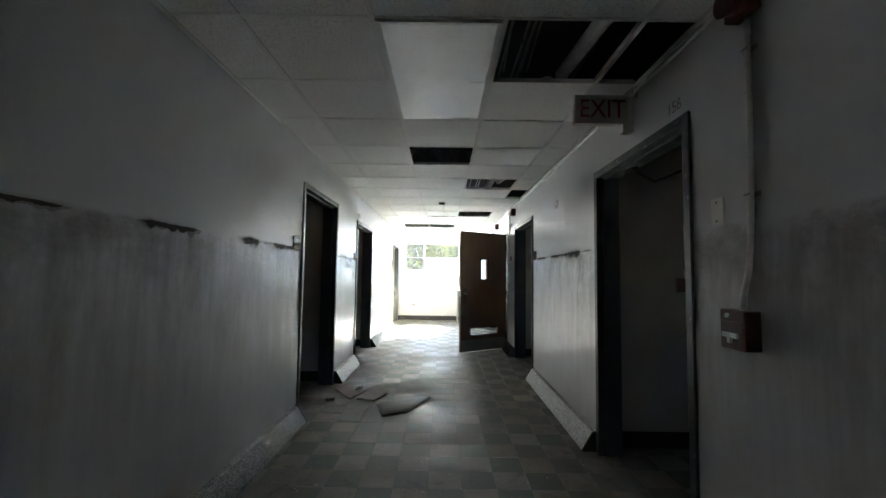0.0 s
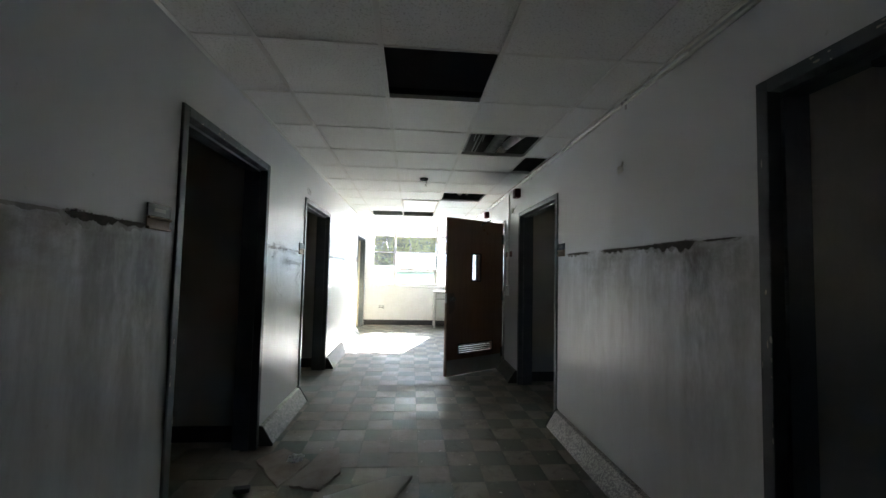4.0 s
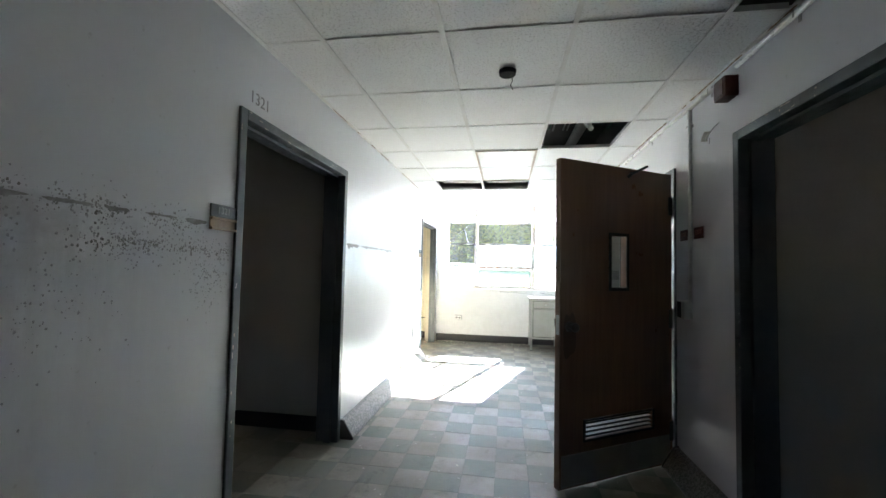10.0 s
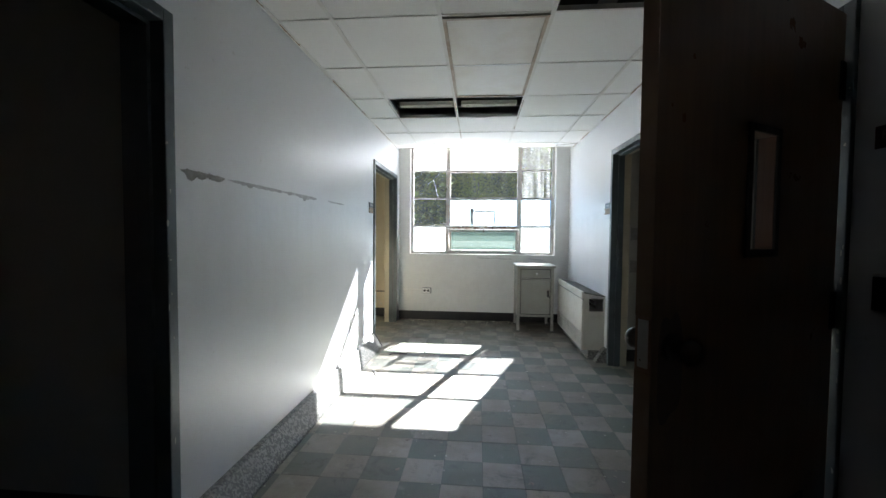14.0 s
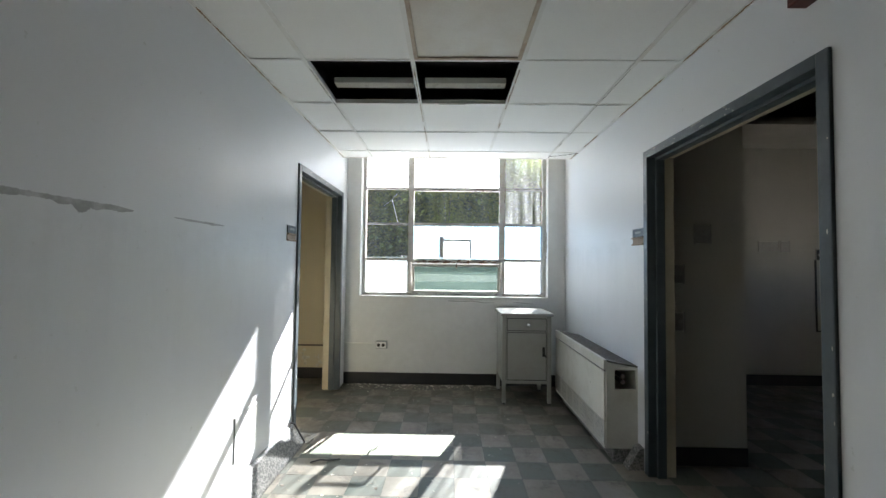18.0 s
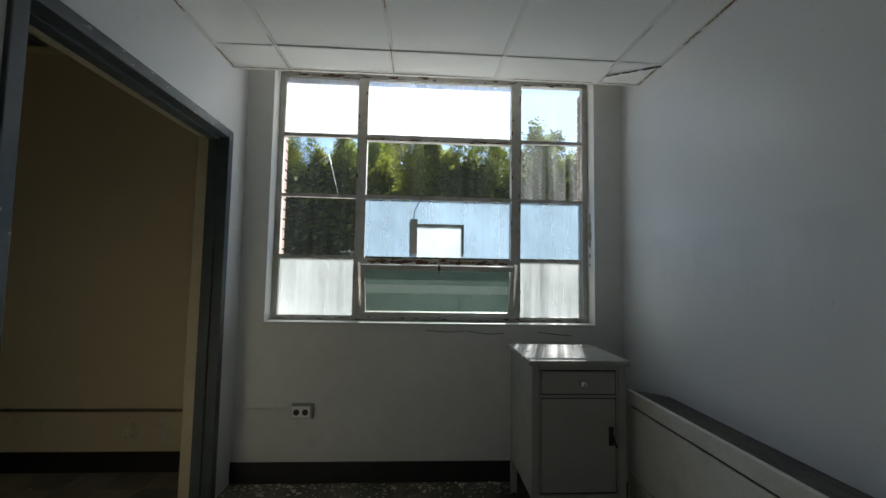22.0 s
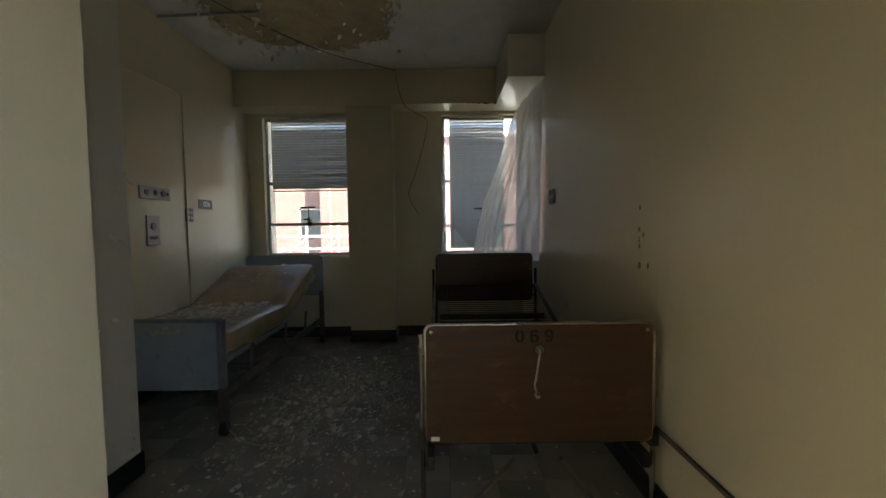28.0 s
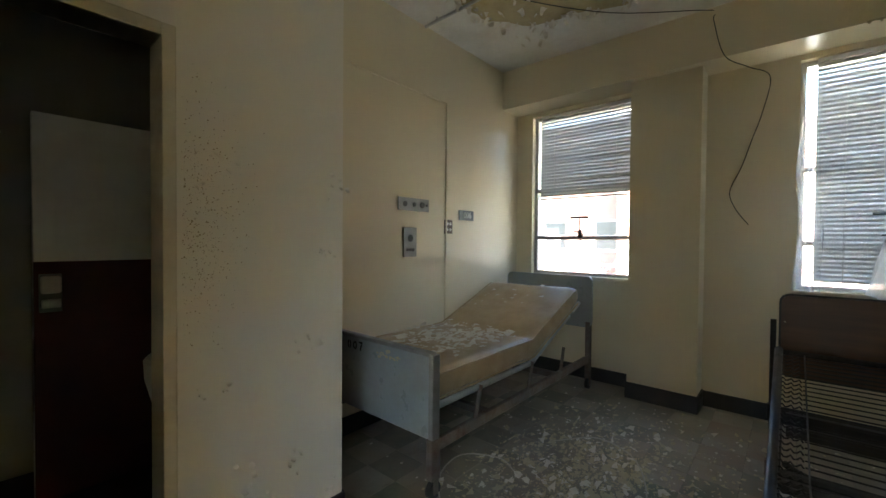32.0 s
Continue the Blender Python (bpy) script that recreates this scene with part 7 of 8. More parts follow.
wall_panel("nurse_call", -4.64, 1.305, 0.07, 0.115, [(-0.03, -0.06, 0.013), (0.0, -0.06, 0.013), (0.03, -0.06, 0.013), (0.0, 0.03, 0.028)], "steel nurse call panel on the wall")
wall_panel("wall_outlet", -5.105, 1.44, 0.052, 0.06, [(-0.02, 0.025, 0.013), (0.02, 0.025, 0.013), (-0.02, -0.025, 0.013), (0.02, -0.025, 0.013)], "square outlet box on the raceway", "outlet", "door_stain", "white_plastic")
sg = thing("bed_sign", "dark bed number plate reading 006", "sign", Matrix.Translation((-5.36, SY0, 1.55)) @ FACE_N)
part("plate", boxes((-0.11, 0.11, -0.045, 0.045, 0, 0.005), bevel=0.002), "sign_dark", sg)
_b = lettering("006", 0.075, 0.001)
_b.transform(Matrix.Translation((0.015, 0, 0.0058)))
part("digits", _b, "white_ink", sg, "white digits")
solo("wall_raceway", boxes((-5.08, -5.062, SY0, SY0 + 0.012, 0.50, 2.50), (-5.062, -3.56, SY0, SY0 + 0.012, 2.49, 2.508), bevel=0.002), "room_paint", "painted surface raceway on the cream wall", "raceway")
sg = thing("bed_sign", "dark bed number plate on the cream wall", "sign", Matrix.Translation((-4.96, SY1, 1.55)) @ FACE_S)
part("plate", boxes((-0.10, 0.10, -0.06, 0.06, 0, 0.006), bevel=0.002), "sign_dark", sg)
part("digits", boxes((-0.06, 0.06, -0.016, 0.016, 0.006, 0.007)), "pale_ink", sg)
solo("wall_raceway", boxes((-3.35, XL - TH, SY1 - 0.014, SY1, 0.372, 0.39), bevel=0.002), "rust_steel", "dark thin raceway along the cream wall", "raceway")
for k, (x, z, a, b) in enumerate(((-3.40, 1.375, 0.011, 0.012), (-3.405, 1.27, 0.010, 0.011), (-3.365, 1.245, 0.009, 0.012), (-3.402, 1.23, 0.004, 0.004), (-3.405, 1.215, 0.005, 0.006), (-3.403, 1.19, 0.006, 0.013), (-3.40, 1.095, 0.012, 0.017), (-3.32, 1.10, 0.007, 0.014))):
    bm = bmesh.new()
    out = [(x + a * math.cos(t) * (1 + 0.35 * noise.noise(Vector((t * 2, k, 0)))), z + b * math.sin(t) * (1 + 0.35 * noise.noise(Vector((t * 2, k, 3))))) for t in [math.tau * i / 14 for i in range(14)]]
    prism(bm, out, "y", SY1 - 0.002, SY1)
    solo("wall_spot", bm, "spot", "dark spot of lost paint on the cream wall", "wall stain", group="wall spots")
M["peel_pale"] = worn("yellowed_paint", (0.67, 0.58, 0.38), (0.58, 0.48, 0.29), 0.7, scale=6, amount=0.6, relief=0.15)
M["peel_bare"] = worn("bare_ceiling", (0.42, 0.35, 0.20), (0.28, 0.22, 0.11), 0.9, scale=6, amount=0.8, relief=0.7)

# switch in the entry
sw = thing("light_switch", "grey switch plate hanging off broken plaster", "switch", Matrix.Translation((-1.845, 10.05, 1.60)) @ FACE_N)
part("backing", boxes((-0.045, 0.04, -0.06, 0.06, 0, 0.035), bevel=0.004), "white_plastic", sw)
part("plate", boxes((-0.046, 0.046, -0.062, 0.062, 0.035, 0.042), bevel=0.003), "steel", sw)
part("toggle", boxes((-0.006, 0.006, 0.012, 0.032, 0.042, 0.052), (-0.006, 0.006, -0.032, -0.012, 0.042, 0.052)), "white_plastic", sw)
# the hole is a flat black patch, its shade put into the colour
bm = bmesh.new()
prism(bm, [(-1.80, 1.585), (-1.785, 1.575), (-1.775, 1.60), (-1.772, 1.615), (-1.785, 1.61), (-1.795, 1.605)], "y", 10.05, 10.052)
solo("plaster_hole", bm, "black", "black patch for the shaded hole in the plaster beside the switch", "wall damage")

# grille in the soffit
gr = thing("air_grille", "dark slatted air grille in the soffit", "air grille", Matrix.Translation((-2.92, 11.08, 2.70)))
part("frame", boxes((-0.27, 0.27, -0.49, -0.47, -0.012, 0.0), (-0.27, 0.27, 0.47, 0.49, -0.012, 0.0), (-0.27, -0.25, -0.47, 0.47, -0.012, 0.0), (0.25, 0.27, -0.47, 0.47, -0.012, 0.0)), "dull_kick", gr)
# black sheet on the solid soffit stands for the duct's shade
part("backing", boxes((-0.25, 0.25, -0.47, 0.47, -0.002, 0.0)), "black", gr)
for k in range(22):
    x = -0.24 + k * 0.0225
    b = bmesh.new()
    prism(b, [(x, -0.010), (x + 0.003, -0.010), (x + 0.013, -0.003), (x + 0.010, -0.003)], "y", -0.47, 0.47)
    part("slat", b, "dull_kick", gr)

# ceiling: bare patch with curls of paint, cable, curtain track
CR = ZT - 0.06
bm = bmesh.new()
pc = (-4.80, 9.60)
out = []
for i in range(64):
    t = math.tau * i / 64
    k = 1 + 0.18 * noise.noise(Vector((math.cos(t) * 2, math.sin(t) * 2, 1))) + 0.07 * noise.noise(Vector((math.cos(t) * 9, math.sin(t) * 9, 4)))
    out.append((pc[0] + 0.66 * k * math.cos(t), pc[1] + 0.76 * k * math.sin(t)))
prism(bm, out, "z", CR - 0.003, CR)
solo("bare_patch", bm, "peel_bare", "yellowed bare patch on the ceiling", "ceiling damage")
bm = bmesh.new()
rr = random.Random(12)
for i in range(230):
    if i < 150:
        x, y = out[rr.randrange(64)]
        x, y = x + rr.gauss(0, 0.03), y + rr.gauss(0, 0.03)
    else:
        x, y = rr.uniform(-5.6, -4.1), rr.uniform(8.8, 10.5)
    a, s = rr.uniform(0, math.tau), rr.uniform(0.012, 0.045)
    d = Vector((math.cos(a), math.sin(a), 0))
    e = Vector((-d.y, d.x, 0))
    p = Vector((x, y, CR - 0.002))
    prev = None
    for k in range(4):
        u = k / 3
        c = p + d * s * math.sin(u * 1.4) - Vector((0, 0, s * (1 - math.cos(u * 1.6)) * 0.9))
        hw = s * (0.7 - 0.35 * u) * rr.uniform(0.7, 1.1)
        v = (bm.verts.new(c - e * hw), bm.verts.new(c + e * hw))
        if prev:
            bm.faces.new((prev[0], prev[1], v[1], v[0]))
        prev = v
solo("paint_curls", bm, "flake", "curling paint hanging from the ceiling", "ceiling damage", kind="stuff")
bm = bmesh.new()
rr = random.Random(31)
for x, z, s in ((-3.485, 1.58, 0.06), (-3.485, 1.52, 0.06), (-3.475, 1.26, 0.045), (-3.44, 1.26, 0.03), (-3.37, 0.90, 0.04), (-3.36, 0.865, 0.06), (-3.33, 0.41, 0.06), (-3.30, 0.37, 0.05), (-3.10, 0.42, 0.06), (-3.14, 0.38, 0.05), (-3.04, 1.60, 0.05), (-3.00, 1.61, 0.035), (-2.96, 1.50, 0.03), (-3.07, 1.28, 0.025), (-3.49, 0.18, 0.06), (-3.2, 0.28, 0.05), (-3.02, 0.765, 0.03), (-2.98, 0.75, 0.03)):
    for q in range(3):
        s2 = s * rr.uniform(0.35, 0.65)
        a = rr.uniform(-2.4, -0.7)
        p = Vector((x + rr.gauss(0, s * 0.5), 9.1005, z + rr.gauss(0, s * 0.4)))
        d, e = Vector((math.cos(a), 0, math.sin(a))), Vector((-math.sin(a), 0, math.cos(a)))
        prev = None
        for k in range(5):
            u = k / 4
            c = p + d * s2 * 0.8 * math.sin(u * 1.5) + Vector((0, s2 * (1 - math.cos(u * 1.5)) * 0.6, 0))
            hw = s2 * 0.45 * (1 - 0.5 * u)
            v = (bm.verts.new(c - e * hw), bm.verts.new(c + e * hw))
            if prev:
                bm.faces.new((prev[0], prev[1], v[1], v[0]))
            prev = v
solo("paint_curls", bm, "bath_paint", "curling paint on the cream bathroom wall", "wall damage", kind="stuff")
bm = bmesh.new()
tube(bm, flowing([(-4.3, 8.9, CR - 0.02), (-4.9, 9.19, CR - 0.015), (-5.5, 9.66, CR - 0.03), (-5.955, 10.23, CR - 0.02), (-5.95, 10.24, 2.95), (-5.955, 10.31, 2.67), (-6.1, 10.44, 2.60), (-6.26, 10.56, 2.55), (-6.262, 10.52, 2.3), (-6.262, 10.46, 2.1), (-6.262, 10.40, 1.9), (-6.262, 10.33, 1.72), (-6.262, 10.37, 1.58), (-6.262, 10.45, 1.46)]), 0.0036, 6)
solo("hanging_cable", bm, "wire", "thin dark cable strung over the ceiling and wall", "cable")
bm = bmesh.new()
rod(bm, (-4.78, 8.46, CR - 0.02), (-4.74, 9.3, CR - 0.02), 0.012, 8)
for y in (8.6, 9.1):
    rod(bm, (-4.76, y, CR - 0.02), (-4.76, y, CR), 0.006, 6)
solo("curtain_track", bm, "steel", "bent metal curtain track on the ceiling", "curtain track")

# yellowed patch on the beam's end, with flakes at its lower edge, and peels on the side wall
bm = bmesh.new()
rr = random.Random(14)
low = [(10.86 + 0.47 * k / 24, 2.668) for k in range(25)]
up = [(11.33 - 0.40 * k / 24, 2.98 - 0.12 * (k / 24) ** 2 + rr.uniform(-0.02, 0.02)) for k in range(25)]
prism(bm, low + up, "x", -5.96, -5.957)
solo("bare_patch", bm, "peel_pale", "yellowed bare patch on the beam", "wall damage")
bm = bmesh.new()
for k in range(46):
    y = rr.uniform(11.0, 11.335)
    w, h = rr.uniform(0.006, 0.018), rr.uniform(0.008, 0.03)
    o = rr.uniform(0.001, 0.02)
    q = [bm.verts.new((-5.958 + o * 0.2, y - w, 2.668)), bm.verts.new((-5.958 + o * 0.2, y + w, 2.668)), bm.verts.new((-5.955 + o, y + w * rr.uniform(0.2, 0.9), 2.668 - h)), bm.verts.new((-5.955 + o, y - w * rr.uniform(0.2, 0.9), 2.668 - h))]
    bm.faces.new(q)
solo("paint_curls", bm, "flake_cream", "ragged paint hanging from the beam's edge", "wall damage", kind="stuff")
bm = bmesh.new()
for x, z, n, s in ((-4.5, 0.60, 9, 0.05), (-4.47, 0.52, 6, 0.04), (-3.05, 0.30, 4, 0.03), (-2.75, 0.33, 5, 0.03), (-2.6, 0.28, 6, 0.03), (-2.2, 0.34, 4, 0.025), (-2.05, 0.22, 12, 0.05), (-1.85, 0.26, 14, 0.055), (-1.7, 0.2, 12, 0.05), (-1.58, 0.28, 9, 0.05)):
    for _ in range(n):
        cx, cz, a = x + rr.gauss(0, s * 0.4), z + rr.gauss(0, s), rr.uniform(0, 6.28)
        r2 = s * rr.uniform(0.2, 0.6)
        q = [bm.verts.new((cx + r2 * math.cos(a + t) * rr.uniform(0.6, 1), SY1 - 0.002 - (0.012 if i == 0 else 0.0), cz + r2 * math.sin(a + t) * rr.uniform(0.6, 1))) for i, t in enumerate((0, 1.6, 3.1, 4.7))]
        bm.faces.new(q)
solo("paint_curls", bm, "flake", "pale paint curls on the cream wall beside the bed", "wall damage", kind="stuff")

# flakes and a loop of wire on the floor
def room_flakes(r):
    x, y = r.gauss(-4.55, 0.5), r.gauss(9.85, 0.28)
    if not (-5.95 < x < -3.2 and 9.2 < y < 11.5):
        return None
    return (x, y, 0.0)


scatter("floor_flakes", "pale paint flakes strewn over the floor", "flake", room_flakes, 300, 0.046, 33, 0.5)
scatter("floor_flakes", "fine yellowish plaster crumbs strewn over the floor", "flake_cream", room_flakes, 2600, 0.014, 34, 0.6)
scatter("floor_flakes", "yellowish paint flakes on the floor", "flake_cream", room_flakes, 800, 0.040, 35, 0.45)
def wide_flakes(r):
    x, y = r.gauss(-4.4, 0.8), r.gauss(10.0, 0.5)
    return (x, y, 0.0) if -5.95 < x < -2.6 and 9.25 < y < 11.3 else None


scatter("floor_flakes", "pale and yellowish paint flakes across the floor", "flake_cream", wide_flakes, 700, 0.030, 37, 0.5)
scatter("floor_flakes", "pale paint chips across the floor", "flake", wide_flakes, 320, 0.024, 38, 0.5)
scatter("floor_flakes", "sparse paint flakes on the floor", "flake", lambda r: (r.uniform(-6.0, -2.4), r.uniform(8.6, 11.6), 0.0) if r.random() < 0.9 else None, 260, 0.022, 36, 0.3)
bm = bmesh.new()
tube(bm, flowing([(-4.40, 9.55, 0.01), (-4.46, 9.40, 0.02), (-4.33, 9.22, 0.03), (-4.10, 9.25, 0.03), (-3.92, 9.40, 0.02), (-3.82, 9.55, 0.012), (-3.80, 9.75, 0.01), (-4.0, 10.0, 0.01)]), 0.004, 6)
solo("wire_loop", bm, "pale_wire", "loose loop of pale wire on the floor", "wire")
bm = bmesh.new()
tube(bm, flowing([(-4.9, 9.55, 0.01), (-5.1, 9.75, 0.02), (-5.0, 10.0, 0.02), (-4.7, 10.15, 0.015), (-4.4, 10.2, 0.01)]), 0.004, 6)
solo("wire_loop", bm, "pale_wire", "loose loop of pale wire on the floor", "wire")

# mould specks beside the bathroom doorway
bm = bmesh.new()
rr = random.Random(66)
for _ in range(900):
    x, z = -2.89 - abs(rr.gauss(0, 0.10)), rr.gauss(1.40, 0.20)
    s = 0.0006 + 0.0024 * rr.random() ** 2
    k = 6
    prism(bm, [(x + s * math.cos(math.tau * i / k) * rr.uniform(0.6, 1.2), z + s * math.sin(math.tau * i / k) * rr.uniform(0.6, 1.4)) for i in range(k)], "y", 9.10, 9.1008)
solo("mould_specks", bm, "spot", "dark mould specks on the bathroom wall", "wall stain", kind="stuff")

# bathroom doorway
bf = thing("door_frame_8", "cream steel frame of the bathroom doorway", "door frame", kind="structure")
part("jamb", boxes((-2.872, -2.830, 8.97, 9.112, 0, 2.03), bevel=0.004), "frame_rim", bf)
part("jamb", boxes((-2.295, -2.24, 8.97, 9.112, 0, 2.03), bevel=0.004), "frame_rim", bf)
part("head", boxes((-2.830, -2.295, 8.97, 9.112, 1.985, 2.03), bevel=0.004), "frame_rim", bf)
structure("partition", boxes((-3.43, -2.605, 7.84, 7.90, 0, 1.93), bevel=0.003), "white_wall_bath", "pale head-high partition in the dim bathroom", "partition")
structure("wainscot", boxes((-3.43, -2.607, 7.90, 7.915, 0, 1.195)), "dull_red", "dark red wainscot on the bathroom partition", "wainscot")
ph = thing("paper_holder", "pale metal paper holder on the bathroom partition", "paper holder", Matrix.Translation((-2.665, 7.915, 1.04)) @ FACE_N)
part("back", boxes((-0.042, 0.042, -0.095, 0.095, 0, 0.012), bevel=0.004), "panel_grey", ph)
part("cover", boxes((-0.038, 0.038, 0.0, 0.085, 0.012, 0.05), bevel=0.012), "white_plastic", ph)
k = bmesh.new()
rod(k, (-0.034, -0.05, 0.035), (0.034, -0.05, 0.035), 0.022, 16)
part("roll", k, "white_plastic", ph)
wb = thing("wash_basin", "pale wall-hung wash basin in the dim bathroom", "wash basin", Matrix.Translation((-3.43, 8.30, 0.0)))
k = bmesh.new()
for r0, z0, r1, z1 in ((0.10, 0.40, 0.20, 0.50), (0.20, 0.50, 0.225, 0.60), (0.225, 0.60, 0.23, 0.70), (0.23, 0.70, 0.215, 0.715)):
    rod(k, (0.24, 0, z0), (0.24, 0, z1), r0, 24, r1)
part("bowl", k, "white_wall_bath", wb)
part("back_ledge", boxes((0.0, 0.10, -0.24, 0.24, 0.52, 0.76), bevel=0.02), "white_wall_bath", wb)
k = bmesh.new()
rod(k, (0.06, 0, 0.76), (0.06, 0, 0.83), 0.014, 12)
rod(k, (0.06, 0, 0.82), (0.17, 0, 0.80), 0.010, 12)
part("tap", k, "chrome", wb)

# ---- outside the windows ----
M["leaf_a"] = mat("bamboo_leaf", (0.17, 0.195, 0.06), 0.7)
M["leaf_b"] = mat("dark_leaf", (0.105, 0.14, 0.048), 0.7)
# undergrowth leaf: the hedge's own shade is put into a darker green
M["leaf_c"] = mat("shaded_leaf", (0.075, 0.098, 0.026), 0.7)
M["bark"] = worn("bark", (0.10, 0.085, 0.05), (0.05, 0.045, 0.03), 0.9, scale=3)
for k in ("leaf_a", "leaf_b", "leaf_c"):
    m = M[k]
    geo = m.node_tree.nodes.new("ShaderNodeNewGeometry")
    base = tuple(m.node_tree.nodes["Principled BSDF"].inputs["Base Color"].default_value)[:3]
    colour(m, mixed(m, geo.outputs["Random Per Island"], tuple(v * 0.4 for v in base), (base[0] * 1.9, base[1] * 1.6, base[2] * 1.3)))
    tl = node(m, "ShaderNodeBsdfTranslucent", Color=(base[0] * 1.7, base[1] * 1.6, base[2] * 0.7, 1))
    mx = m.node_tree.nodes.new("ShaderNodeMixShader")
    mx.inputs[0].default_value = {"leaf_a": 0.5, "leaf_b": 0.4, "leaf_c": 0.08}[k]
    m.node_tree.nodes["Principled BSDF"].inputs["Specular IOR Level"].default_value = 0.12
    link(m, m.node_tree.nodes["Principled BSDF"].outputs[0], mx.inputs[1])
    link(m, tl.outputs[0], mx.inputs[2])
    link(m, mx.outputs[0], m.node_tree.nodes["Material Output"].inputs["Surface"])


def bamboo(name, seed, height, spread, nculm, leaf, label):
    """A clump of tall stems with feathery drooping tops."""
    r = random.Random(seed)
    trunk = bmesh.new()
    verts, faces = [], []
    for _ in range(nculm):
        bx, by = r.gauss(0, 0.85 * spread), r.gauss(0, 0.6 * spread)
        hx, hy = r.gauss(0, spread), r.gauss(0, spread)
        h = height * r.uniform(0.62, 1.0)
        pts = []
        for k in range(9):
            u = k / 8
            pts.append(Vector((bx + hx * u ** 2.2, by + hy * u ** 2.2, h * u * (1 - 0.06 * u))))
        for a, b, k in zip(pts, pts[1:], range(8)):
            rod(trunk, a, b, 0.07 * (1 - k / 9), 6, 0.07 * (1 - (k + 1) / 9))
        n = int(520 * h / 9)
        for _ in range(n):
            u = 0.20 + 0.80 * r.random() ** 0.85
            i = min(7, int(u * 8))
            c = pts[i].lerp(pts[i + 1], u * 8 - i)
            wide = (1.15 * (1 - u) ** 0.8 + 0.05) * spread * 1.5
            a = r.uniform(0, math.tau)
            d = wide * r.random() ** 0.5
            tip = c + Vector((d * math.cos(a), d * math.sin(a), r.uniform(-0.3, 0.3) + 0.10 * d))
            for _ in range(5):
                b = a + r.gauss(0, 0.9)
                ln = leaf * r.uniform(0.6, 1.3)
                ax = Vector((math.cos(b), math.sin(b), r.uniform(-0.5, 0.7))).normalized() * ln
                sd = ax.cross(Vector((0.2, 0.1, 1))).normalized() * ln * 0.15
                o = len(verts)
                q = tip + Vector((r.gauss(0, 0.12), r.gauss(0, 0.12), r.gauss(0, 0.12)))
                verts += [q, q + ax * 0.45 + sd, q + ax, q + ax * 0.45 - sd]
                faces.append((o, o + 1, o + 2, o + 3))
    root = thing("tree", label, "tree", group="trees outside the window")
    tagged(part("trunk", trunk, "bark", root), kind="stuff")
    me = bpy.data.meshes.new("crown")
    me.from_pydata(verts, [], faces)
    me.materials.append(M["leaf_a"] if seed % 2 else M["leaf_b"])
    cr = new("crown", me)
    cr.parent = root
    return root


kinds = [bamboo("tree", 1, 14.0, 1.3, 12, 0.30, "tall feathery green bamboo clump beyond the window"), bamboo("tree", 2, 12.5, 1.6, 12, 0.28, "dense dark green tree beyond the window"), bamboo("tree", 3, 13.0, 1.2, 11, 0.32, "feathery yellow-green bamboo clump beyond the window")]
rr = random.Random(77)
spots = []
for k in range(31):
    spots.append((-36 + k * 1.85 + rr.uniform(-0.6, 0.6), 33 + rr.uniform(-1.5, 1.5), rr.uniform(0.72, 0.95)))
for k in range(22):
    spots.append((-40 + k * 2.8 + rr.uniform(-0.8, 0.8), 38 + rr.uniform(-1.5, 1.5), rr.uniform(0.85, 1.06)))
for i, (x, y, s) in enumerate(spots):
    m = Matrix.Translation((x, y, -0.7)) @ Matrix.Rotation(rr.uniform(0, 6.28), 4, "Z")
    src = kinds[(i * 7 + 1) % 3]
    if i < 3:
        kinds[i].matrix_basis = m
    else:
        ob = copy_thing(src, m)
        ob.scale = (s, s, s)


def hedge():
    r = random.Random(5)
    verts, faces = [], []
    for _ in range(70000):
        x = r.uniform(-44, 24)
        z = r.uniform(-0.7, 6.6 + 1.8 * noise.noise(Vector((x * 0.25, 0, 0))))
        tip = Vector((x, 31.5 + r.uniform(-1.5, 1.5) + 0.5 * noise.noise(Vector((x * 0.4, z, 2))), z))
        b = r.uniform(0, math.tau)
        ln = r.uniform(0.25, 0.6)
        ax = Vector((math.cos(b), math.sin(b), r.uniform(-0.9, 0.5))).normalized() * ln
        sd = ax.cross(Vector((0.3, 0.2, 1))).normalized() * ln * 0.22
        o = len(verts)
        verts += [tip, tip + ax * 0.45 + sd, tip + ax, tip + ax * 0.45 - sd]
        faces.append((o, o + 1, o + 2, o + 3))
    me = bpy.data.meshes.new("undergrowth")
    me.from_pydata(verts, [], faces)
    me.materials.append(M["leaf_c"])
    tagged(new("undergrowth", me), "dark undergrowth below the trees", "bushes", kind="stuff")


hedge()


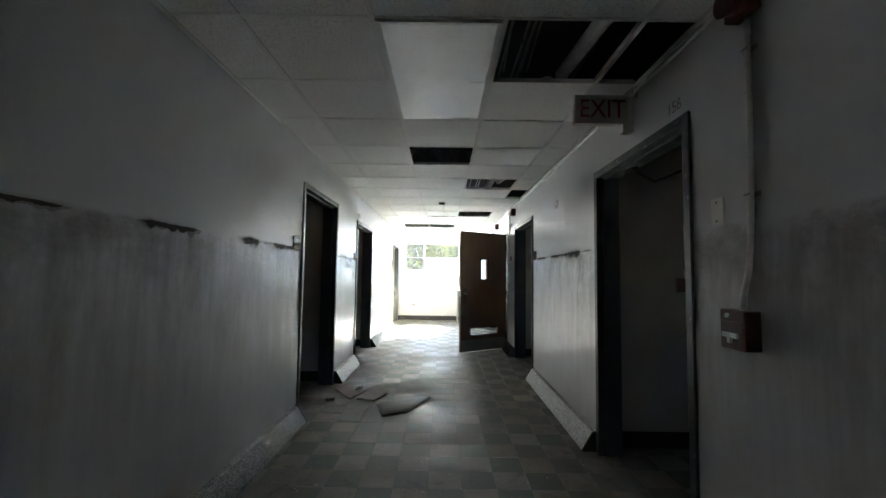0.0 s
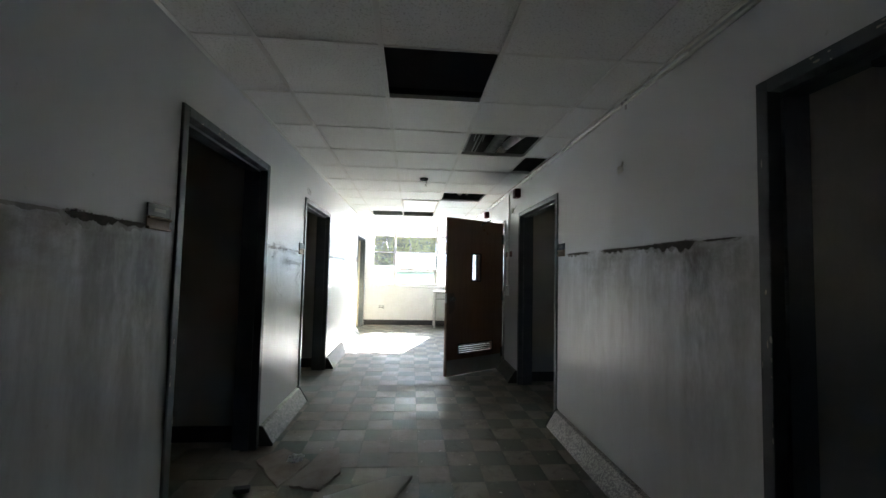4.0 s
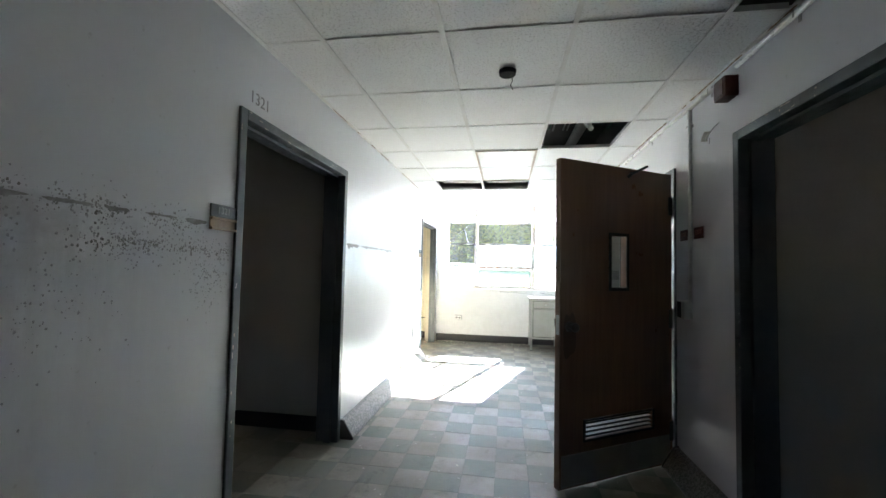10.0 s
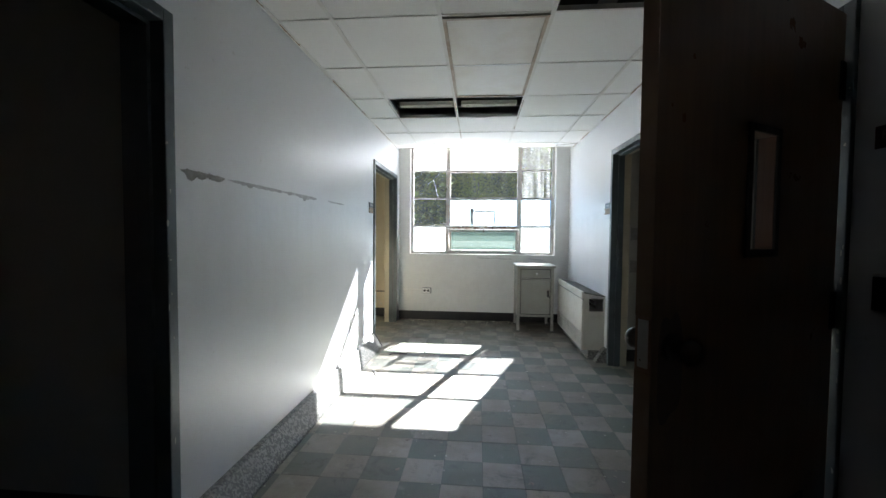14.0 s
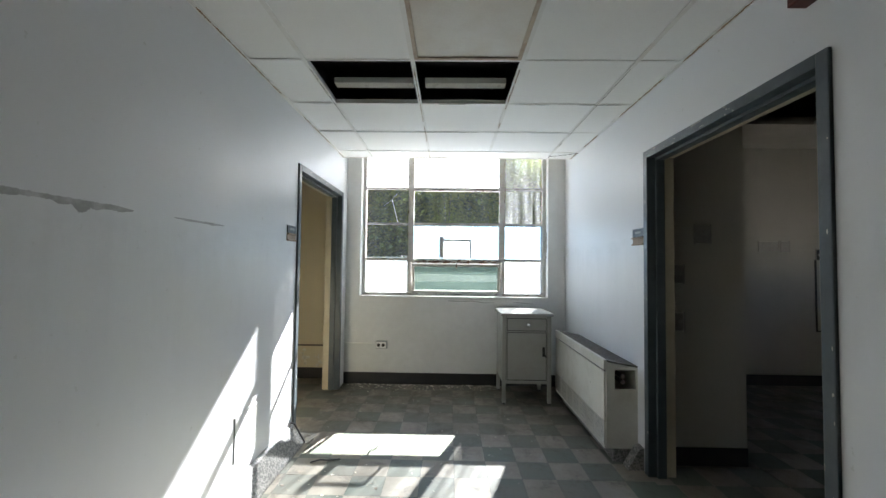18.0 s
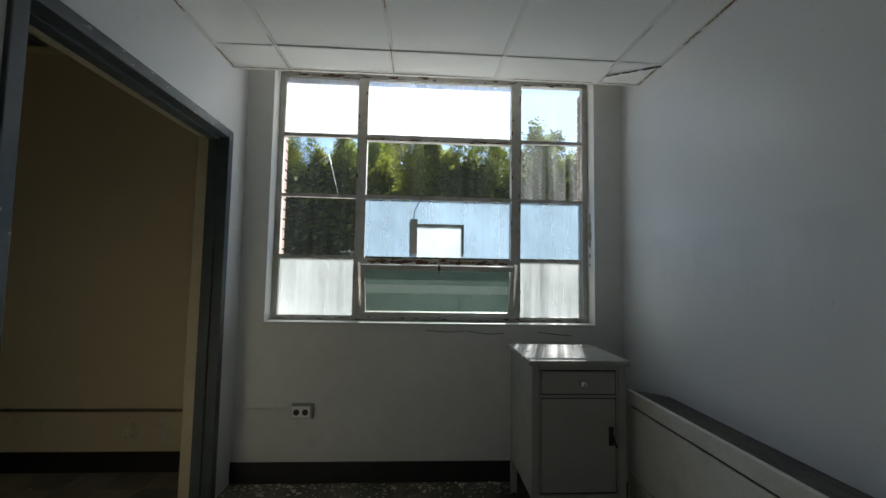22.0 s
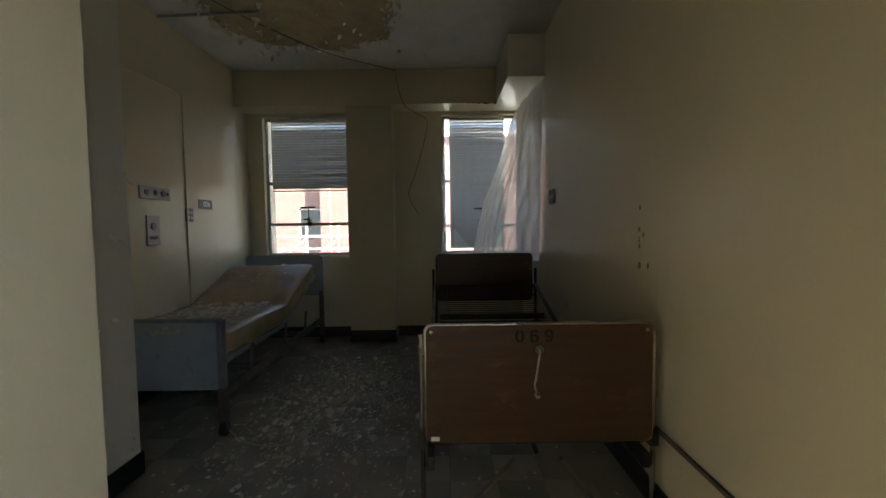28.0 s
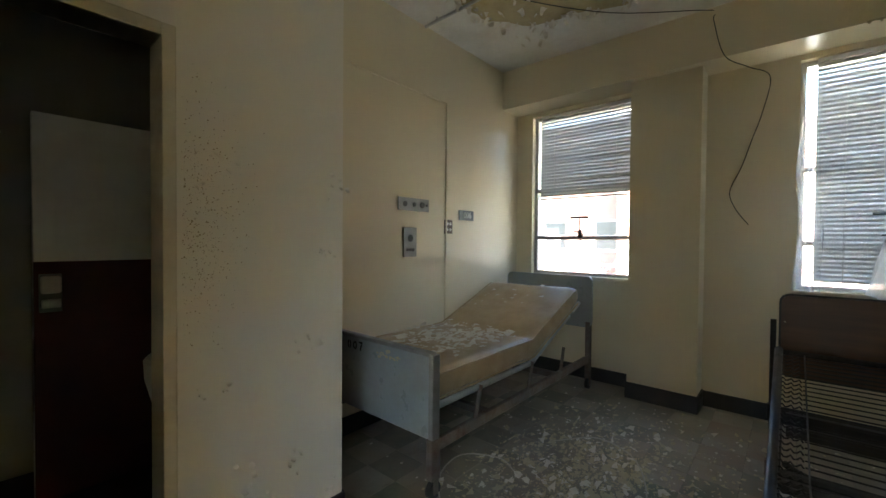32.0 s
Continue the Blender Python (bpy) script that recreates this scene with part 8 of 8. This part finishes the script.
# brick building west of the room
def brick_building():
    root = thing("brick_building", "red brick building with white windows across the yard", "building")
    X = -26.0
    holes, wins = [], []
    for k in range(9):
        ya = -14 + k * 3.2
        for z in (0.2, 3.6):
            wins.append((ya, ya + 1.5, z + 0.6, z + 2.4))
    lo = [w for w in wins if w[2] < 3]
    hi = [w for w in wins if w[2] > 3]
    bm = wall_y(bmesh.new(), X - 0.3, X, -18, 18, -0.7, 3.3, lo)
    wall_y(bm, X - 0.3, X, -18, 18, 3.3, 6.8, hi)
    part("wall", bm, "brick_wall", root)
    part("roof", boxes((X - 8, X + 0.25, -18.3, 18.3, 6.8, 7.05)), "plaster", root)
    part("back_wall", boxes((X - 8, X - 7.7, -18, 18, -0.7, 6.8)), "brick_wall", root)
    for ya, yb, za, zb in wins:
        w = part("window", boxes((X - 0.2, X - 0.15, ya, yb, za, za + 0.07), (X - 0.2, X - 0.15, ya, yb, zb - 0.07, zb), (X - 0.2, X - 0.15, ya, ya + 0.07, za, zb), (X - 0.2, X - 0.15, yb - 0.07, yb, za, zb), (X - 0.2, X - 0.15, ya, yb, (za + zb) / 2 - 0.03, (za + zb) / 2 + 0.03)), "far_white", root)
        part("pane", boxes((X - 0.19, X - 0.18, ya, yb, za, zb)), "far_glass", w)
    for y in (6.1, 3.4, 8.6):
        part("pier", boxes((X, X + 0.35, y, y + 0.55, -0.7, 6.8)), "brick_wall" if y != 6.1 else "far_white", root)


M["far_white"] = worn("white_trim", (0.75, 0.75, 0.72), (0.55, 0.54, 0.5), 0.6, scale=2)
M["far_glass"] = mat("far_window_glass", (0.05, 0.06, 0.07), 0.08)
brick_building()
rail = thing("stair_railing", "white steel railing of an outside ramp", "railing")
for k in range(8):
    y = 4.5 + k * 0.75
    part("post", boxes((-11.02, -10.98, y - 0.02, y + 0.02, -0.7, 1.45)), "far_white", rail)
for z in (0.55, 0.85, 1.15, 1.43):
    part("rail", boxes((-11.015, -10.985, 4.4, 9.9, z - 0.02, z + 0.02)), "far_white", rail)
for k in range(5):
    b = bmesh.new()
    rod(b, (-11.05, 4.5 + k * 0.75, 0.5), (-11.05, 5.25 + k * 0.75, 1.15), 0.018, 6)
    part("brace", b, "far_white", rail)

fence = thing("garden_fence", "green painted board fence outside the window", "fence")
M["fence_green"] = worn("fence_green", (0.022, 0.045, 0.038), (0.035, 0.06, 0.05), 0.6, scale=2)
M["fence_cap"] = worn("fence_cap", (0.08, 0.105, 0.095), (0.06, 0.08, 0.07), 0.6, scale=2)
M["fence_pale"] = worn("fence_rail", (0.12, 0.135, 0.125), (0.09, 0.105, 0.095), 0.6, scale=2)
for za, zb, mm in ((-0.7, -0.12, "fence_green"), (-0.12, 0.38, "fence_green"), (0.46, 0.86, "fence_green"), (1.05, 1.46, "fence_green")):
    part("board", boxes((-9.0, 10.5, 17.96, 18.0, za, zb - 0.004), bevel=0.006), mm, fence)
part("rail", boxes((-9.02, 10.52, 17.93, 18.01, 0.86, 1.05), bevel=0.008), "fence_pale", fence)
part("rail", boxes((-9.02, 10.52, 17.94, 18.01, 0.38, 0.46), bevel=0.008), "fence_cap", fence)
part("cap", boxes((-9.02, 10.52, 17.93, 18.02, 1.46, 1.51), bevel=0.008), "fence_cap", fence)

# brick jambs of the big window, course by course
def brick_jamb(x, s):
    r = random.Random(9 if s > 0 else 10)
    z = WZ0 + 0.002
    k = 0
    meshes = []
    for v in range(4):
        b = boxes((-0.011, 0.011, -0.044, 0.044, 0, 0.058), bevel=0.003)
        for q in b.verts:
            q.co += Vector((0, r.uniform(-0.002, 0.002), r.uniform(-0.0015, 0.0015)))
        meshes.append(mesh_of(b, "brick", "brick"))
    while z < WZ1 - 0.06:
        ob = new("brick", meshes[k % 4])
        ob.location = (x + s * 0.011, 11.714, z)
        ob.parent = jambs
        z += 0.068
        k += 1


def brick_paint():
    m = worn("brick", (0.34, 0.22, 0.18), (0.42, 0.36, 0.32), 0.9, scale=7, amount=0.6, fine=50, relief=0.5)
    return m


M["brick"] = brick_paint()
jambs = thing("wall_north_bricks", "weathered red brick reveal outside the window", "wall", kind="structure")
brick_jamb(WX0, 1)
brick_jamb(WX1, -1)
# ---- floor tiles (laid last) ----
def lay_tiles(root, xs, ys, keep_out, parity, near, n_part, red=lambda x, y: False):
    meshes = {}
    rest = {0: bmesh.new(), 1: bmesh.new()}
    count = 0
    for i, (xa, xb) in enumerate(zip(xs, xs[1:])):
        for j, (ya, yb) in enumerate(zip(ys, ys[1:])):
            cx, cy = (xa + xb) / 2, (ya + yb) / 2
            if keep_out(cx, cy):
                continue
            k = (i + j + parity) % 2
            w, d = xb - xa - 0.0016, yb - ya - 0.0016
            h = rnd.uniform(-0.0006, 0.0006)
            if near(cx, cy) and count < n_part:
                mt = "tile_red" if red(cx, cy) else "tile_light" if k else "tile_dark"
                key = (mt, round(w, 4), round(d, 4))
                if key not in meshes:
                    meshes[key] = mesh_of(boxes((-w / 2, w / 2, -d / 2, d / 2, -0.0035, 0.0)), "floor_tile", mt)
                ob = new("floor_tile", meshes[key])
                ob.location = (cx, cy, h)
                ob.rotation_euler = (0, 0, rnd.uniform(-0.003, 0.003))
                ob.parent = root
                count += 1
            else:
                box(rest[k], cx - w / 2, cx + w / 2, cy - d / 2, cy + d / 2, -0.0035 + h, h)
    for k, bm in rest.items():
        tagged(part("floor_tiles_rest", bm, "tile_light" if k else "tile_dark", root), kind="stuff")


M["tile_red"] = tile_paint("floor_tile_red", (0.15, 0.085, 0.065), (0.19, 0.11, 0.08), (0.22, 0.19, 0.155))


def steps(a, b, origin, pitch):
    first = math.ceil((a - origin) / pitch)
    inner = [origin + k * pitch for k in range(first, first + int((b - a) / pitch) + 2) if a + 0.02 < origin + k * pitch < b - 0.02]
    return [a, *inner, b]


floor = thing("floor", "checkered dark green and beige vinyl floor tiles, dusty and worn", "floor", kind="structure")
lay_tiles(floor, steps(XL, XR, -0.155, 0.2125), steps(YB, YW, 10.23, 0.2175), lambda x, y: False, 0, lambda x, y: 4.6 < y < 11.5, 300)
floor2 = thing("floor_room", "checkered vinyl floor tiles littered with paint flakes", "floor", kind="structure")
lay_tiles(floor2, steps(SX0, XL, -3.45, 0.23), steps(SY0, SY1, 9.56, 0.238), lambda x, y: x > -3.5 and y < 9.0, 0, lambda x, y: x < -2.6, 260, lambda x, y: -5.95 < x < -5.2 and 10.2 < y < 11.1 and (x * 7.3 + y * 5.1) % 1.0 < 0.55)
floor3 = thing("floor_side", "dim vinyl floor tiles in the side rooms", "floor", kind="structure")
lay_tiles(floor3, steps(XR, 4.7, 1.2, 0.23), steps(0.2, 11.7, 10.23, 0.229), lambda x, y: False, 0, lambda x, y: False, 0)
floor4 = thing("floor_side_west", "dim vinyl floor tiles in the side rooms", "floor", kind="structure")
lay_tiles(floor4, steps(-4.85, XL, -3.45, 0.23), steps(0.2, 7.2, 4.0, 0.229), lambda x, y: False, 0, lambda x, y: False, 0)

# dust and plaster bits in the corridor
scatter("floor_debris", "plaster crumbs along the wall below the window", "flake", lambda r: (r.uniform(XL + 0.02, 0.3), YW - 0.02 - abs(r.gauss(0, 0.07)), 0.0), 150, 0.016, 71, 0.5)
scatter("floor_debris", "paint chips and dust on the corridor floor", "flake", lambda r: (r.uniform(XL + 0.1, 0.85), r.uniform(5.0, 11.3), 0.0), 150, 0.012, 72, 0.4)
scatter("floor_debris", "brown chips on the corridor floor", "board", lambda r: (r.uniform(XL + 0.1, 0.85), r.uniform(7.0, 11.3), 0.0), 90, 0.020, 73, 0.4)
scatter("floor_debris", "brown dirt at the room's threshold", "board", lambda r: (XL + abs(r.gauss(0, 0.3)), r.gauss(10.1, 0.5), 0.0), 160, 0.014, 74, 0.4)
scatter("floor_debris", "paint chips and dust on the corridor floor", "flake", lambda r: (r.uniform(XL + 0.1, XR - 0.1), r.uniform(1.0, 5.0), 0.0), 160, 0.010, 75, 0.4)
